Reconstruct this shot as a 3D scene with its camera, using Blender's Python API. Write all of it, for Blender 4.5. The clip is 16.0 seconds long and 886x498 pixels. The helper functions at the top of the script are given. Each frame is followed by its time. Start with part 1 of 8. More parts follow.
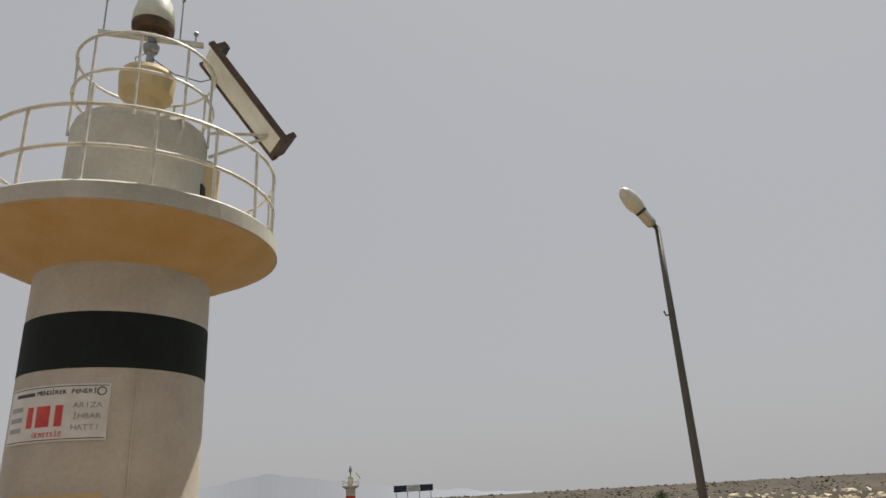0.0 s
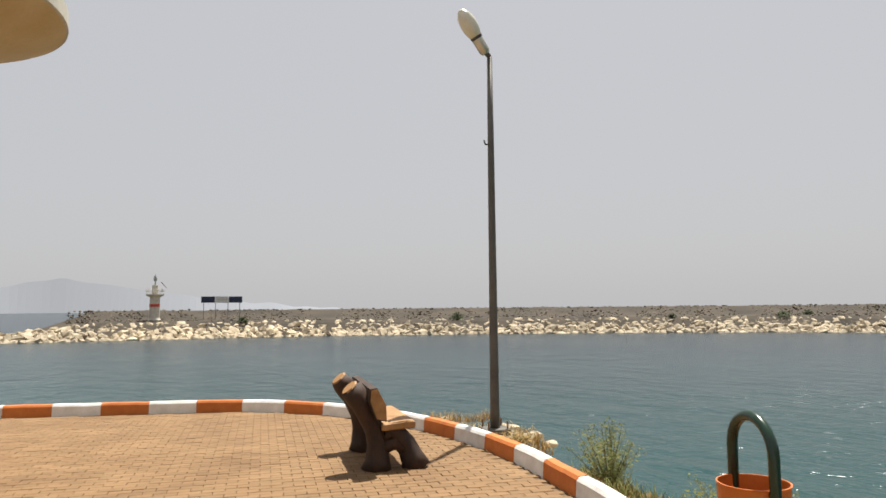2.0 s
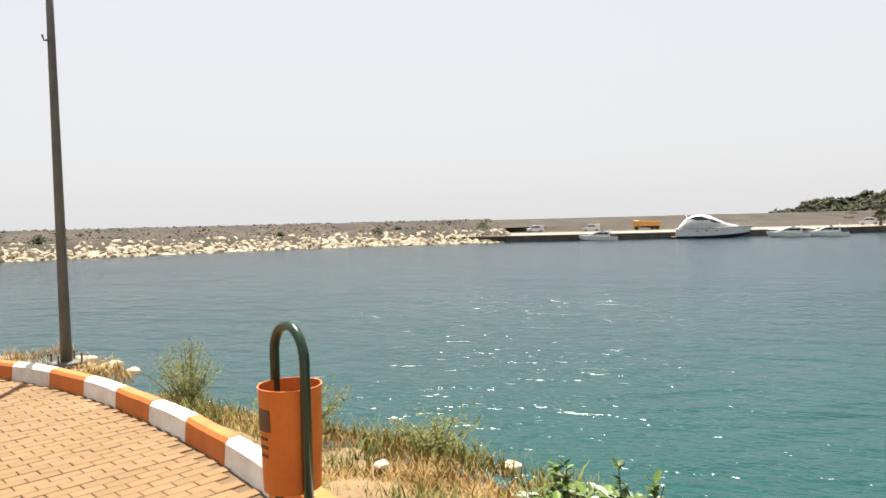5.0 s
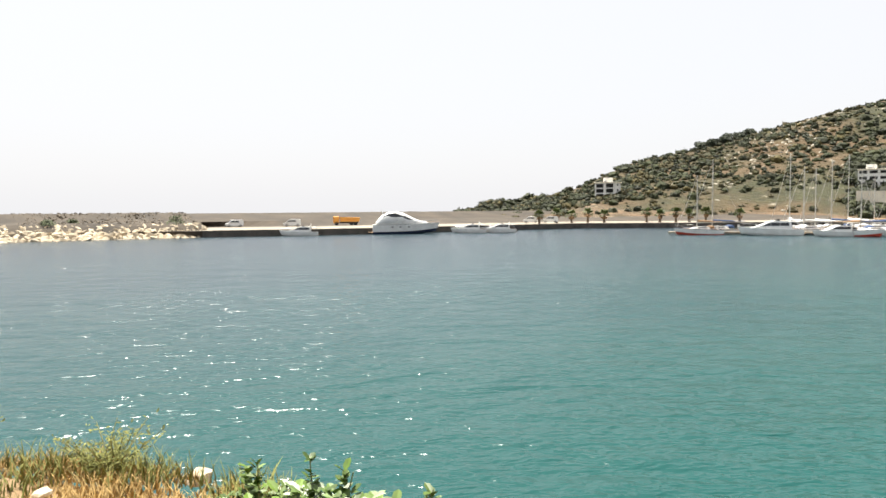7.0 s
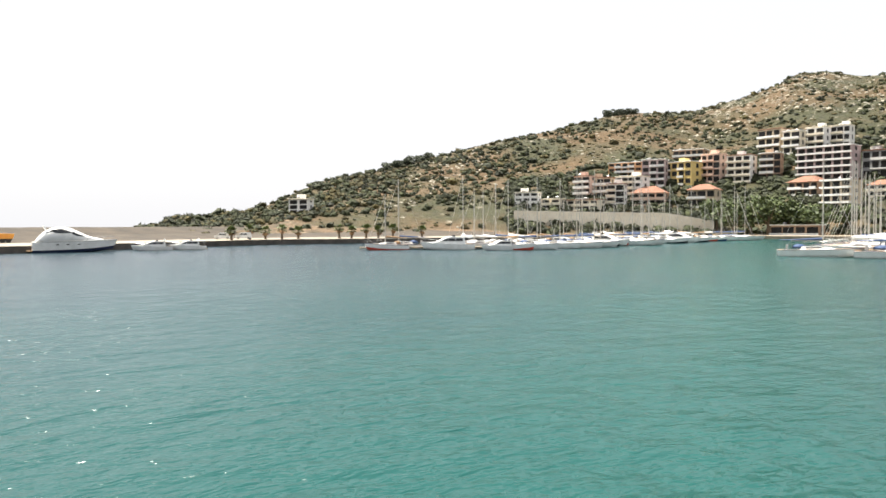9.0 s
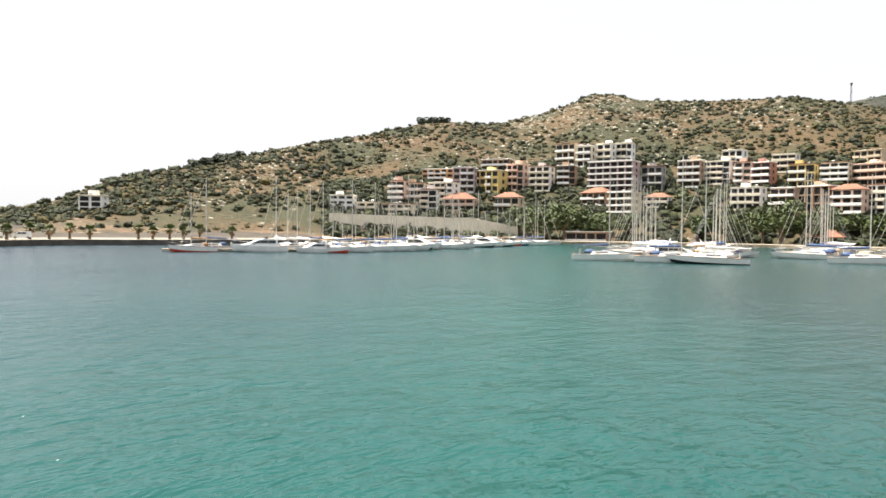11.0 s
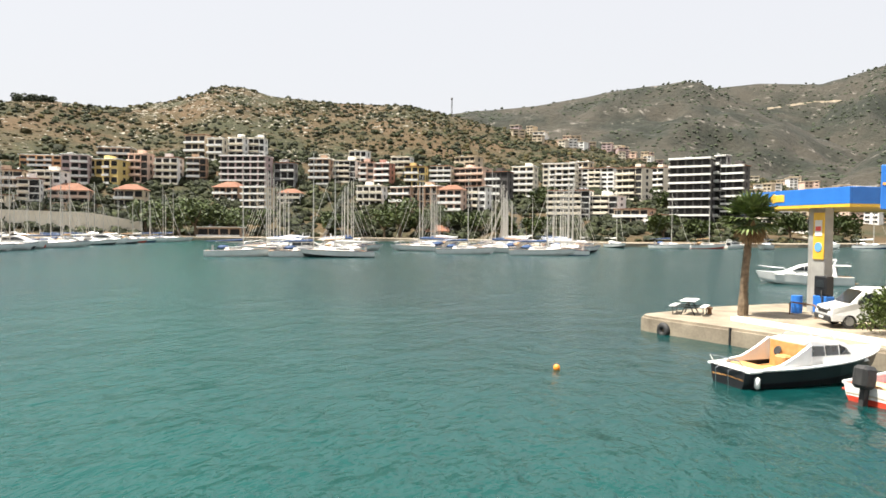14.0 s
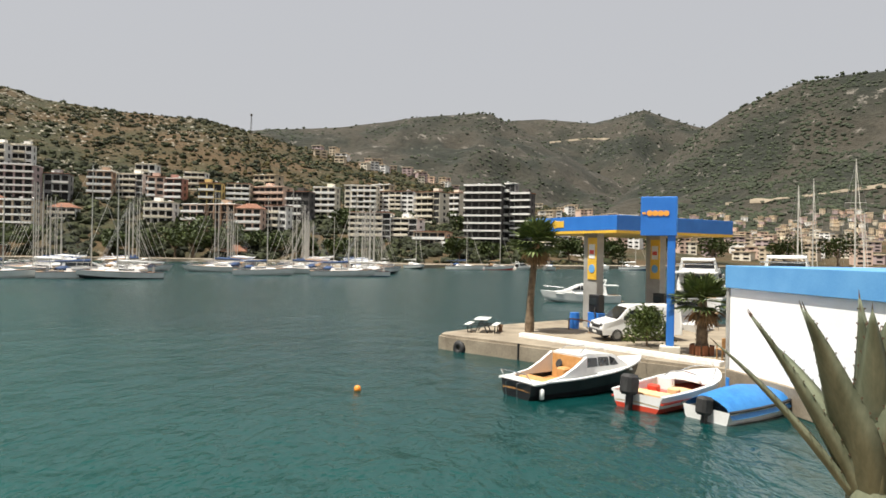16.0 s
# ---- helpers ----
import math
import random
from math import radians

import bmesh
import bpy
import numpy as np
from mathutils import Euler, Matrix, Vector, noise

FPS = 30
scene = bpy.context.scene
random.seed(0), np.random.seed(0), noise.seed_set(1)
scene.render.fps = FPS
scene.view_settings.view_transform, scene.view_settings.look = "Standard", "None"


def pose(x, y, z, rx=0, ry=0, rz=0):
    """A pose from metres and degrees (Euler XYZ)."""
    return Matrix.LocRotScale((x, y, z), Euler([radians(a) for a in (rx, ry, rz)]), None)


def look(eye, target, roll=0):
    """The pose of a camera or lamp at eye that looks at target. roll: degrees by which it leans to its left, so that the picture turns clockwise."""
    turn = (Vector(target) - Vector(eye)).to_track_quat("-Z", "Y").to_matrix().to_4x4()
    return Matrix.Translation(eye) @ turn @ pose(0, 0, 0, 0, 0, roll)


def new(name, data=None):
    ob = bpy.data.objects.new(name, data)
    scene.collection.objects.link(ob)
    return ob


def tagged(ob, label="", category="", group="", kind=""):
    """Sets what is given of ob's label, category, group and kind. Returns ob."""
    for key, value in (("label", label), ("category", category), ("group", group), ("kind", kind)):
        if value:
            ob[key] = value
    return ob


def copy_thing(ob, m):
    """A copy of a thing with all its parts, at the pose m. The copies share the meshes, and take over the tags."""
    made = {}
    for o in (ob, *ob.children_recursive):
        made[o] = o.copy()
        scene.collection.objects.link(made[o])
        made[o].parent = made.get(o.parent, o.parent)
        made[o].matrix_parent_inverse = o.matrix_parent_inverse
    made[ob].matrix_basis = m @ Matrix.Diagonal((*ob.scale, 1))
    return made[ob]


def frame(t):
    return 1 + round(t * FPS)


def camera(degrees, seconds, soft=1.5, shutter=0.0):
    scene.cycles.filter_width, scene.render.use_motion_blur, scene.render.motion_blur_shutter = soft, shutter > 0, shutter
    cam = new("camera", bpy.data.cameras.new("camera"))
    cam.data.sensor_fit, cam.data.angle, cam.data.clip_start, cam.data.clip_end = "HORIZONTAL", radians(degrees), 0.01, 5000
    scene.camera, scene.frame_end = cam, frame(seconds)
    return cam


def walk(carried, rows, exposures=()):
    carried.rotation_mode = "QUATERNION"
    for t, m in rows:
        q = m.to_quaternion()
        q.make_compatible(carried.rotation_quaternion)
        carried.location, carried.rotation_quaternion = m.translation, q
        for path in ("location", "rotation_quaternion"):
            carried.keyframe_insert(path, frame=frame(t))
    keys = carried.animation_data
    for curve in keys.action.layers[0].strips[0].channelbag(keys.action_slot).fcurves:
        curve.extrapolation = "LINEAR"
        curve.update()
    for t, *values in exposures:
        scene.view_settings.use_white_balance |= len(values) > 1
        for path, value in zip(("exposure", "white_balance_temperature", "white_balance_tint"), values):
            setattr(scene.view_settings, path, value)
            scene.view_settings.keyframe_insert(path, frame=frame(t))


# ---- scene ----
# ---- camera ----
cam = camera(65.54, 16.0, soft=1.6)
walk(cam, [
    (0.0, pose(-0.03, -0.12, 1.72, 109.88, 3.04, 0.80)),
    (0.5, pose(-0.02, -0.08, 1.68, 105.04, 2.13, -3.90)),
    (1.0, pose(-0.01, -0.04, 1.64, 101.10, 1.79, -5.80)),
    (1.5, pose(0, 0, 1.6, 97.47, 0.96, -9.30)),
    (2.0, pose(0, 0, 1.6, 94.97, 0.50, -14.66)),
    (2.5, pose(0, 0, 1.6, 93.40, 0.74, -19.19)),
    (2.8, pose(0, 0, 1.6, 92.14, 0.89, -23.43)),
    (3.0, pose(0.01, -0.01, 1.6, 90.91, 1.09, -26.30)),
    (5.3, pose(0.26, -0.19, 1.6, 86.96, 1.08, -49.67)),
    (5.5, pose(0.27, -0.2, 1.6, 86.48, 0.83, -52.25)),
    (6.0, pose(0.28, -0.21, 1.6, 87.74, 1.54, -58.48)),
    (6.5, pose(0.28, -0.21, 1.6, 87.37, 1.43, -65.65)),
    (7.0, pose(0.28, -0.21, 1.6, 86.86, 0.47, -70.66)),
    (7.5, pose(0.28, -0.21, 1.6, 87.06, -0.01, -76.05)),
    (8.0, pose(0.28, -0.21, 1.6, 86.60, -0.10, -82.93)),
    (8.5, pose(0.28, -0.21, 1.6, 87.54, -0.30, -90.53)),
    (8.7, pose(0.28, -0.21, 1.6, 87.80, -0.11, -92.92)),
    (10.8, pose(0.28, -0.21, 1.6, 88.36, -0.15, -108.41)),
    (11.0, pose(0.28, -0.21, 1.6, 88.35, -0.66, -110.99)),
    (11.5, pose(0.28, -0.21, 1.6, 87.66, -1.34, -117.30)),
    (12.0, pose(0.28, -0.21, 1.6, 87.47, -0.45, -122.85)),
    (12.5, pose(0.28, -0.21, 1.6, 87.65, -0.80, -127.76)),
    (13.0, pose(0.28, -0.21, 1.6, 88.53, -1.70, -132.92)),
    (13.5, pose(0.28, -0.21, 1.6, 88.38, -1.24, -136.49)),
    (14.0, pose(0.28, -0.21, 1.6, 88.26, -0.49, -140.76)),
    (14.5, pose(0.28, -0.21, 1.6, 88.42, -0.49, -145.70)),
    (15.0, pose(0.28, -0.21, 1.6, 89.00, -1.14, -150.20)),
    (15.5, pose(0.28, -0.21, 1.6, 89.75, -0.90, -154.25)),
    (16.0, pose(0.28, -0.21, 1.6, 90.23, -1.02, -157.16)),
], exposures=[(0.0, 0.34), (0.8, 0.37), (1.5, 0.5), (2.2, 0.80), (3.0, 1.08), (5.3, 1.28), (7.0, 1.48), (8.5, 1.58), (11.0, 1.58), (12.5, 1.46), (13.5, 1.4), (14.5, 1.3), (15.2, 0.95), (16.0, 0.72)])

# ---- world and sun ----
world = bpy.data.worlds.new("world")
scene.world = world
world.use_nodes = True
wn = world.node_tree
sky = wn.nodes.new("ShaderNodeTexSky")
sky.sky_type = "NISHITA"
sky.sun_disc = False
sky.sun_elevation = radians(68)
sky.sun_rotation = radians(37)
sky.air_density, sky.dust_density, sky.ozone_density = 1.2, 4.0, 1.0
veil = wn.nodes.new("ShaderNodeMix")          # thin high haze that greys the blue
veil.data_type = "RGBA"
veil.inputs["Factor"].default_value = 0.82
veil.inputs["B"].default_value = (7.6, 7.6, 7.8, 1)
wn.links.new(sky.outputs[0], veil.inputs["A"])
wn.links.new(veil.outputs["Result"], wn.nodes["Background"].inputs["Color"])
wn.nodes["Background"].inputs["Strength"].default_value = 0.05
sun_data = bpy.data.lights.new("sun", "SUN")
sun_data.energy, sun_data.angle, sun_data.color = 5.0, radians(0.6), (1.0, 0.95, 0.86)
sun = new("sun", sun_data)
sun.matrix_world = look((200.0, 265.0, 820.0), (0, 0, 0))

# ---- materials ----
WATER_Z = -3.6


def material(name, a, b, rough=0.6, metal=0.0, scale=4.0, fine=40.0, bump=0.15, per_object=0.0, per_island=0.0, stretch=(1, 1, 1), contrast=0.5):
    """A surface that wanders between two colours at a coarse and a fine scale, with a fine relief."""
    m = bpy.data.materials.new(name)
    m.use_nodes = True
    nt = m.node_tree
    N, L = nt.nodes, nt.links
    p = N["Principled BSDF"]
    tc, mp = N.new("ShaderNodeTexCoord"), N.new("ShaderNodeMapping")
    mp.inputs["Scale"].default_value = stretch
    L.new(tc.outputs["Object"], mp.inputs["Vector"])
    big, small = N.new("ShaderNodeTexNoise"), N.new("ShaderNodeTexNoise")
    big.inputs["Scale"].default_value, small.inputs["Scale"].default_value = scale, fine
    big.inputs["Detail"].default_value, small.inputs["Detail"].default_value = 5, 3
    L.new(mp.outputs[0], big.inputs["Vector"])
    L.new(mp.outputs[0], small.inputs["Vector"])
    mid = N.new("ShaderNodeMath")
    mid.operation = "MULTIPLY_ADD"
    mid.inputs[1].default_value = 0.35
    L.new(small.outputs[0], mid.inputs[0])
    L.new(big.outputs[0], mid.inputs[2])
    ramp = N.new("ShaderNodeMapRange")
    ramp.inputs["From Min"].default_value, ramp.inputs["From Max"].default_value = 0.675 - contrast / 2, 0.675 + contrast / 2
    L.new(mid.outputs[0], ramp.inputs["Value"])
    mix = N.new("ShaderNodeMix")
    mix.data_type = "RGBA"
    mix.inputs["A"].default_value, mix.inputs["B"].default_value = (*a, 1), (*b, 1)
    L.new(ramp.outputs[0], mix.inputs["Factor"])
    out = mix.outputs["Result"]
    for amount, kind, socket in ((per_object, "ShaderNodeObjectInfo", "Random"), (per_island, "ShaderNodeNewGeometry", "Random Per Island")):
        if amount:
            src = N.new(kind)
            hsv, mr = N.new("ShaderNodeHueSaturation"), N.new("ShaderNodeMapRange")
            mr.inputs["To Min"].default_value, mr.inputs["To Max"].default_value = 1 - amount, 1 + amount
            L.new(src.outputs[socket], mr.inputs["Value"])
            L.new(mr.outputs[0], hsv.inputs["Value"])
            L.new(out, hsv.inputs["Color"])
            out = hsv.outputs[0]
    L.new(out, p.inputs["Base Color"])
    p.inputs["Roughness"].default_value, p.inputs["Metallic"].default_value = rough, metal
    if bump:
        bm_ = N.new("ShaderNodeBump")
        bm_.inputs["Strength"].default_value = bump
        bm_.inputs["Distance"].default_value = 0.4 / fine
        L.new(mid.outputs[0], bm_.inputs["Height"])
        L.new(bm_.outputs[0], p.inputs["Normal"])
    return m


def water_material():
    """Harbour water: teal below, wind ripples in four sizes with their crests across the wind, calmer in the lee of the town."""
    m = bpy.data.materials.new("sea_water")
    m.use_nodes = True
    N, L = m.node_tree.nodes, m.node_tree.links
    p = N["Principled BSDF"]
    tc = N.new("ShaderNodeTexCoord")
    tint_noise = N.new("ShaderNodeTexNoise")
    tint_noise.inputs["Scale"].default_value, tint_noise.inputs["Detail"].default_value = 0.02, 3
    L.new(tc.outputs["Object"], tint_noise.inputs["Vector"])
    # darker green by the town, brighter turquoise in mid harbour, bluer towards the open sea
    sep, ramp, add = N.new("ShaderNodeSeparateXYZ"), N.new("ShaderNodeMapRange"), N.new("ShaderNodeMath")
    L.new(tc.outputs["Object"], sep.inputs[0])
    ramp.inputs["From Min"].default_value, ramp.inputs["From Max"].default_value = -60, 140
    skew = N.new("ShaderNodeMath")
    skew.operation = "MULTIPLY_ADD"
    skew.inputs[1].default_value = 0.6
    L.new(sep.outputs["X"], skew.inputs[0])
    L.new(sep.outputs["Y"], skew.inputs[2])
    L.new(skew.outputs[0], ramp.inputs["Value"])
    add.operation = "MULTIPLY_ADD"
    add.inputs[1].default_value = 0.22
    L.new(tint_noise.outputs[0], add.inputs[0])
    L.new(ramp.outputs[0], add.inputs[2])
    # colours set by position, from the town side out to the sea
    depth = N.new("ShaderNodeValToRGB")
    stops = depth.color_ramp.elements
    stops[0].position, stops[0].color = 0.33, (0.0018, 0.029, 0.028, 1)
    stops[1].position, stops[1].color = 0.98, (0.0035, 0.018, 0.026, 1)
    for at, colour in ((0.43, (0.004, 0.052, 0.046, 1)), (0.52, (0.005, 0.042, 0.043, 1)), (0.70, (0.004, 0.028, 0.034, 1))):
        stops.new(at).color = colour
    L.new(add.outputs[0], depth.inputs[0])
    L.new(depth.outputs[0], p.inputs["Base Color"])
    p.inputs["Roughness"].default_value, p.inputs["IOR"].default_value = 0.22, 1.333
    p.inputs["Specular IOR Level"].default_value = 0.5
    turn, squash = N.new("ShaderNodeMapping"), N.new("ShaderNodeMapping")
    turn.inputs["Rotation"].default_value = (0, 0, radians(-24))
    squash.inputs["Scale"].default_value = (1.0, 0.55, 1)
    L.new(tc.outputs["Object"], turn.inputs["Vector"])
    L.new(turn.outputs[0], squash.inputs["Vector"])
    # cat's paws: patches of stronger and weaker ripple
    paws, force, lee, both = N.new("ShaderNodeTexNoise"), N.new("ShaderNodeMapRange"), N.new("ShaderNodeMapRange"), N.new("ShaderNodeMath")
    paws.inputs["Scale"].default_value, paws.inputs["Detail"].default_value = 0.035, 4
    L.new(squash.outputs[0], paws.inputs["Vector"])
    force.inputs["From Min"].default_value, force.inputs["From Max"].default_value = 0.32, 0.66
    force.inputs["To Min"].default_value, force.inputs["To Max"].default_value = 0.6, 1.0
    L.new(paws.outputs[0], force.inputs["Value"])
    lee.inputs["From Min"].default_value, lee.inputs["From Max"].default_value = -45, 15
    lee.inputs["To Min"].default_value, lee.inputs["To Max"].default_value = 0.42, 1.0
    L.new(sep.outputs["Y"], lee.inputs["Value"])
    both.operation = "MULTIPLY"
    L.new(force.outputs[0], both.inputs[0])
    L.new(lee.outputs[0], both.inputs[1])
    prev = None
    for s, dist, detail in ((0.28, 0.50, 2), (0.85, 0.37, 3), (2.1, 0.18, 3), (5.5, 0.065, 2)):
        n, b = N.new("ShaderNodeTexNoise"), N.new("ShaderNodeBump")
        n.inputs["Scale"].default_value, n.inputs["Detail"].default_value = s, detail
        n.inputs["Distortion"].default_value = 0.35
        b.inputs["Distance"].default_value = dist
        L.new(both.outputs[0], b.inputs["Strength"])
        L.new(squash.outputs[0], n.inputs["Vector"])
        L.new(n.outputs[0], b.inputs["Height"])
        if prev:
            L.new(prev.outputs[0], b.inputs["Normal"])
        prev = b
    L.new(prev.outputs[0], p.inputs["Normal"])
    return m


def slope_material(name, herb, earth, rock, size, rock_amount, bump=0.8):
    """A Mediterranean slope: patches of low herb and bare earth, with pale stone breaking through in streaks."""
    m = bpy.data.materials.new(name)
    m.use_nodes = True
    N, L = m.node_tree.nodes, m.node_tree.links
    p = N["Principled BSDF"]
    tc = N.new("ShaderNodeTexCoord")

    def field(scale, detail, lo, hi, rough=0.6):
        n, r = N.new("ShaderNodeTexNoise"), N.new("ShaderNodeMapRange")
        n.inputs["Scale"].default_value, n.inputs["Detail"].default_value, n.inputs["Roughness"].default_value = scale, detail, rough
        r.inputs["From Min"].default_value, r.inputs["From Max"].default_value = lo, hi
        L.new(tc.outputs["Object"], n.inputs["Vector"])
        L.new(n.outputs[0], r.inputs["Value"])
        return n.outputs[0], r.outputs[0]

    def blend(a, b, factor):
        x = N.new("ShaderNodeMix")
        x.data_type = "RGBA"
        for key, v in (("A", a), ("B", b)):
            if isinstance(v, tuple):
                x.inputs[key].default_value = (*v, 1)
            else:
                L.new(v, x.inputs[key])
        L.new(factor, x.inputs["Factor"])
        return x.outputs["Result"]
    _, patch = field(1 / size, 6, 0.40, 0.60)
    fine, tone = field(14 / size, 4, 0.30, 0.72)
    _, bare = field(5.5 / size, 8, 0.645 - rock_amount, 0.70 - rock_amount, 0.72)
    dark_herb = tuple(c * 0.42 for c in herb)
    pale_earth = tuple(c * 1.5 for c in earth)
    out = blend(blend(dark_herb, herb, tone), blend(earth, pale_earth, tone), patch)
    out = blend(out, rock, bare)
    L.new(out, p.inputs["Base Color"])
    p.inputs["Roughness"].default_value = 0.95
    b = N.new("ShaderNodeBump")
    b.inputs["Strength"].default_value, b.inputs["Distance"].default_value = bump, size * 0.05
    L.new(fine, b.inputs["Height"])
    L.new(b.outputs[0], p.inputs["Normal"])
    return m


M_WATER = water_material()
M_WHITE = material("white_masonry_paint", (0.41, 0.375, 0.30), (0.61, 0.57, 0.485), 0.7, scale=1.6, fine=22, bump=0.3)
M_CREAM = material("cream_paint", (0.54, 0.39, 0.18), (0.64, 0.50, 0.29), 0.7, scale=2.2, fine=25, bump=0.2)
M_BLACKGREEN = material("dark_green_band_paint", (0.002, 0.006, 0.005), (0.006, 0.014, 0.011), 0.85, scale=3, fine=30)
M_RAIL = material("white_rail_paint", (0.50, 0.45, 0.36), (0.78, 0.75, 0.68), 0.5, scale=7, fine=60, bump=0.1)
M_RUST = material("rusty_steel", (0.10, 0.045, 0.02), (0.30, 0.17, 0.09), 0.8, metal=0.2, scale=9, fine=70, bump=0.3)
M_PAVER = material("ochre_paving_block", (0.150, 0.080, 0.030), (0.232, 0.138, 0.060), 0.85, scale=1.1, fine=60, bump=0.35, per_object=0.10, per_island=0.10)
M_JOINT = material("sandy_joint", (0.105, 0.063, 0.030), (0.165, 0.105, 0.052), 0.95, scale=3, fine=90)
M_KERB_W = material("kerb_white_paint", (0.60, 0.58, 0.54), (0.82, 0.81, 0.78), 0.75, scale=5, fine=50, bump=0.35, per_object=0.06)
M_KERB_O = material("kerb_orange_paint", (0.44, 0.115, 0.018), (0.58, 0.185, 0.036), 0.75, scale=5, fine=50, bump=0.35, per_object=0.08)
M_ROCK = material("pale_limestone", (0.25, 0.195, 0.125), (0.57, 0.49, 0.36), 0.9, scale=0.5, fine=4, bump=0.6, per_object=0.22, per_island=0.22)
M_GRAVEL = material("brown_gravel_fill", (0.022, 0.017, 0.011), (0.066, 0.050, 0.033), 0.95, scale=0.12, fine=1.5, bump=0.5)
M_RUBBLE = material("dull_brown_rubble", (0.035, 0.028, 0.020), (0.19, 0.155, 0.11), 0.95, scale=0.6, fine=5, bump=0.5, per_island=0.5)
M_HILL = slope_material("scrub_hillside_earth", (0.036, 0.037, 0.008), (0.058, 0.035, 0.013), (0.24, 0.215, 0.165), 42.0, 0.035)
M_FAR = slope_material("far_wooded_slope", (0.016, 0.020, 0.011), (0.030, 0.026, 0.018), (0.15, 0.135, 0.115), 130.0, 0.05)
M_EARTH = material("dry_earth", (0.13, 0.078, 0.036), (0.28, 0.185, 0.092), 0.95, scale=1.2, fine=14, bump=0.6)
M_CONCRETE = material("pale_concrete", (0.15, 0.12, 0.085), (0.33, 0.28, 0.205), 0.85, scale=0.7, fine=9, bump=0.4)
M_STEEL = material("galvanised_steel", (0.22, 0.22, 0.22), (0.42, 0.42, 0.41), 0.45, metal=0.7, scale=3, fine=30, bump=0.1)
M_DARKSTEEL = material("weathered_grey_pole", (0.075, 0.07, 0.06), (0.15, 0.14, 0.12), 0.6, metal=0.3, scale=2, fine=30, bump=0.15)


# ---- builders ----
def part(name, bm, mat, parent=None, label="", smooth=False):
    """Links a bmesh as one mesh object, under a thing or a part where one is given."""
    me = bpy.data.meshes.new(name)
    if smooth:
        for f in bm.faces:
            f.smooth = True
    bm.to_mesh(me)
    bm.free()
    if mat:
        me.materials.append(mat)
    ob = new(name, me)
    if parent:
        ob.parent = parent
    if label:
        ob["label"] = label
    return ob


def thing(name, label, category, m=None, group="", kind=""):
    ob = new(name)
    ob.empty_display_size = 0.2
    if m is not None:
        ob.matrix_world = m
    return tagged(ob, label, category, group, kind)


def box(bm, x0, y0, z0, x1, y1, z1, bevel=0.0, m=None):
    """A block between two corners, with worn edges where bevel is given."""
    r = bmesh.ops.create_cube(bm, size=1.0)
    vs = r["verts"]
    bmesh.ops.scale(bm, vec=(x1 - x0, y1 - y0, z1 - z0), verts=vs)
    bmesh.ops.translate(bm, vec=((x0 + x1) / 2, (y0 + y1) / 2, (z0 + z1) / 2), verts=vs)
    if bevel:
        es = list({e for v in vs for e in v.link_edges})
        r = bmesh.ops.bevel(bm, geom=es, offset=bevel, segments=1, affect="EDGES", profile=0.6)
        vs = list({v for f in r["faces"] for v in f.verts} | {v for v in vs if v.is_valid})
    if m is not None:
        bmesh.ops.transform(bm, matrix=m, verts=vs)
    return bm


def lathe(bm, profile, n=24, m=None, caps=True):
    """Turns (radius, height) pairs round the z axis."""
    rings = []
    for r, z in profile:
        rings.append([bm.verts.new((r * math.cos(2 * math.pi * i / n), r * math.sin(2 * math.pi * i / n), z)) for i in range(n)])
    for a, b in zip(rings, rings[1:]):
        for i in range(n):
            bm.faces.new((a[i], a[(i + 1) % n], b[(i + 1) % n], b[i]))
    if caps:
        bm.faces.new(list(reversed(rings[0])))
        bm.faces.new(rings[-1])
    if m is not None:
        bmesh.ops.transform(bm, matrix=m, verts=[v for ring in rings for v in ring])
    return bm


def tube(bm, points, radius, n=8, closed=False):
    """A round bar along a line of points; radius may be one number or one per point."""
    pts = [Vector(p) for p in points]
    k = len(pts)
    radii = [radius] * k if isinstance(radius, (int, float)) else list(radius)
    rings, side = [], None
    for i, p in enumerate(pts):
        a = pts[i - 1] if (i > 0 or closed) else p
        b = pts[(i + 1) % k] if (i < k - 1 or closed) else p
        d = (b - a).normalized()
        if side is None:
            side = d.orthogonal().normalized()
        side = (side - d * side.dot(d)).normalized()
        up = d.cross(side)
        rings.append([bm.verts.new(p + (side * math.cos(2 * math.pi * j / n) + up * math.sin(2 * math.pi * j / n)) * radii[i]) for j in range(n)])
    pairs = list(zip(rings, rings[1:])) + ([(rings[-1], rings[0])] if closed else [])
    for a, b in pairs:
        for j in range(n):
            bm.faces.new((a[j], a[(j + 1) % n], b[(j + 1) % n], b[j]))
    if not closed:
        bm.faces.new(list(reversed(rings[0])))
        bm.faces.new(rings[-1])
    return bm


def loft(bm, sections, closed=False, caps=True):
    """Skins a row of equal-length sections; closed: each section is a loop."""
    rows = [[bm.verts.new(p) for p in s] for s in sections]
    n = len(rows[0])
    for a, b in zip(rows, rows[1:]):
        for j in range(n if closed else n - 1):
            bm.faces.new((a[j], a[(j + 1) % n], b[(j + 1) % n], b[j]))
    if closed and caps:
        bm.faces.new(list(reversed(rows[0])))
        bm.faces.new(rows[-1])
    return bm


def B():
    return bmesh.new()


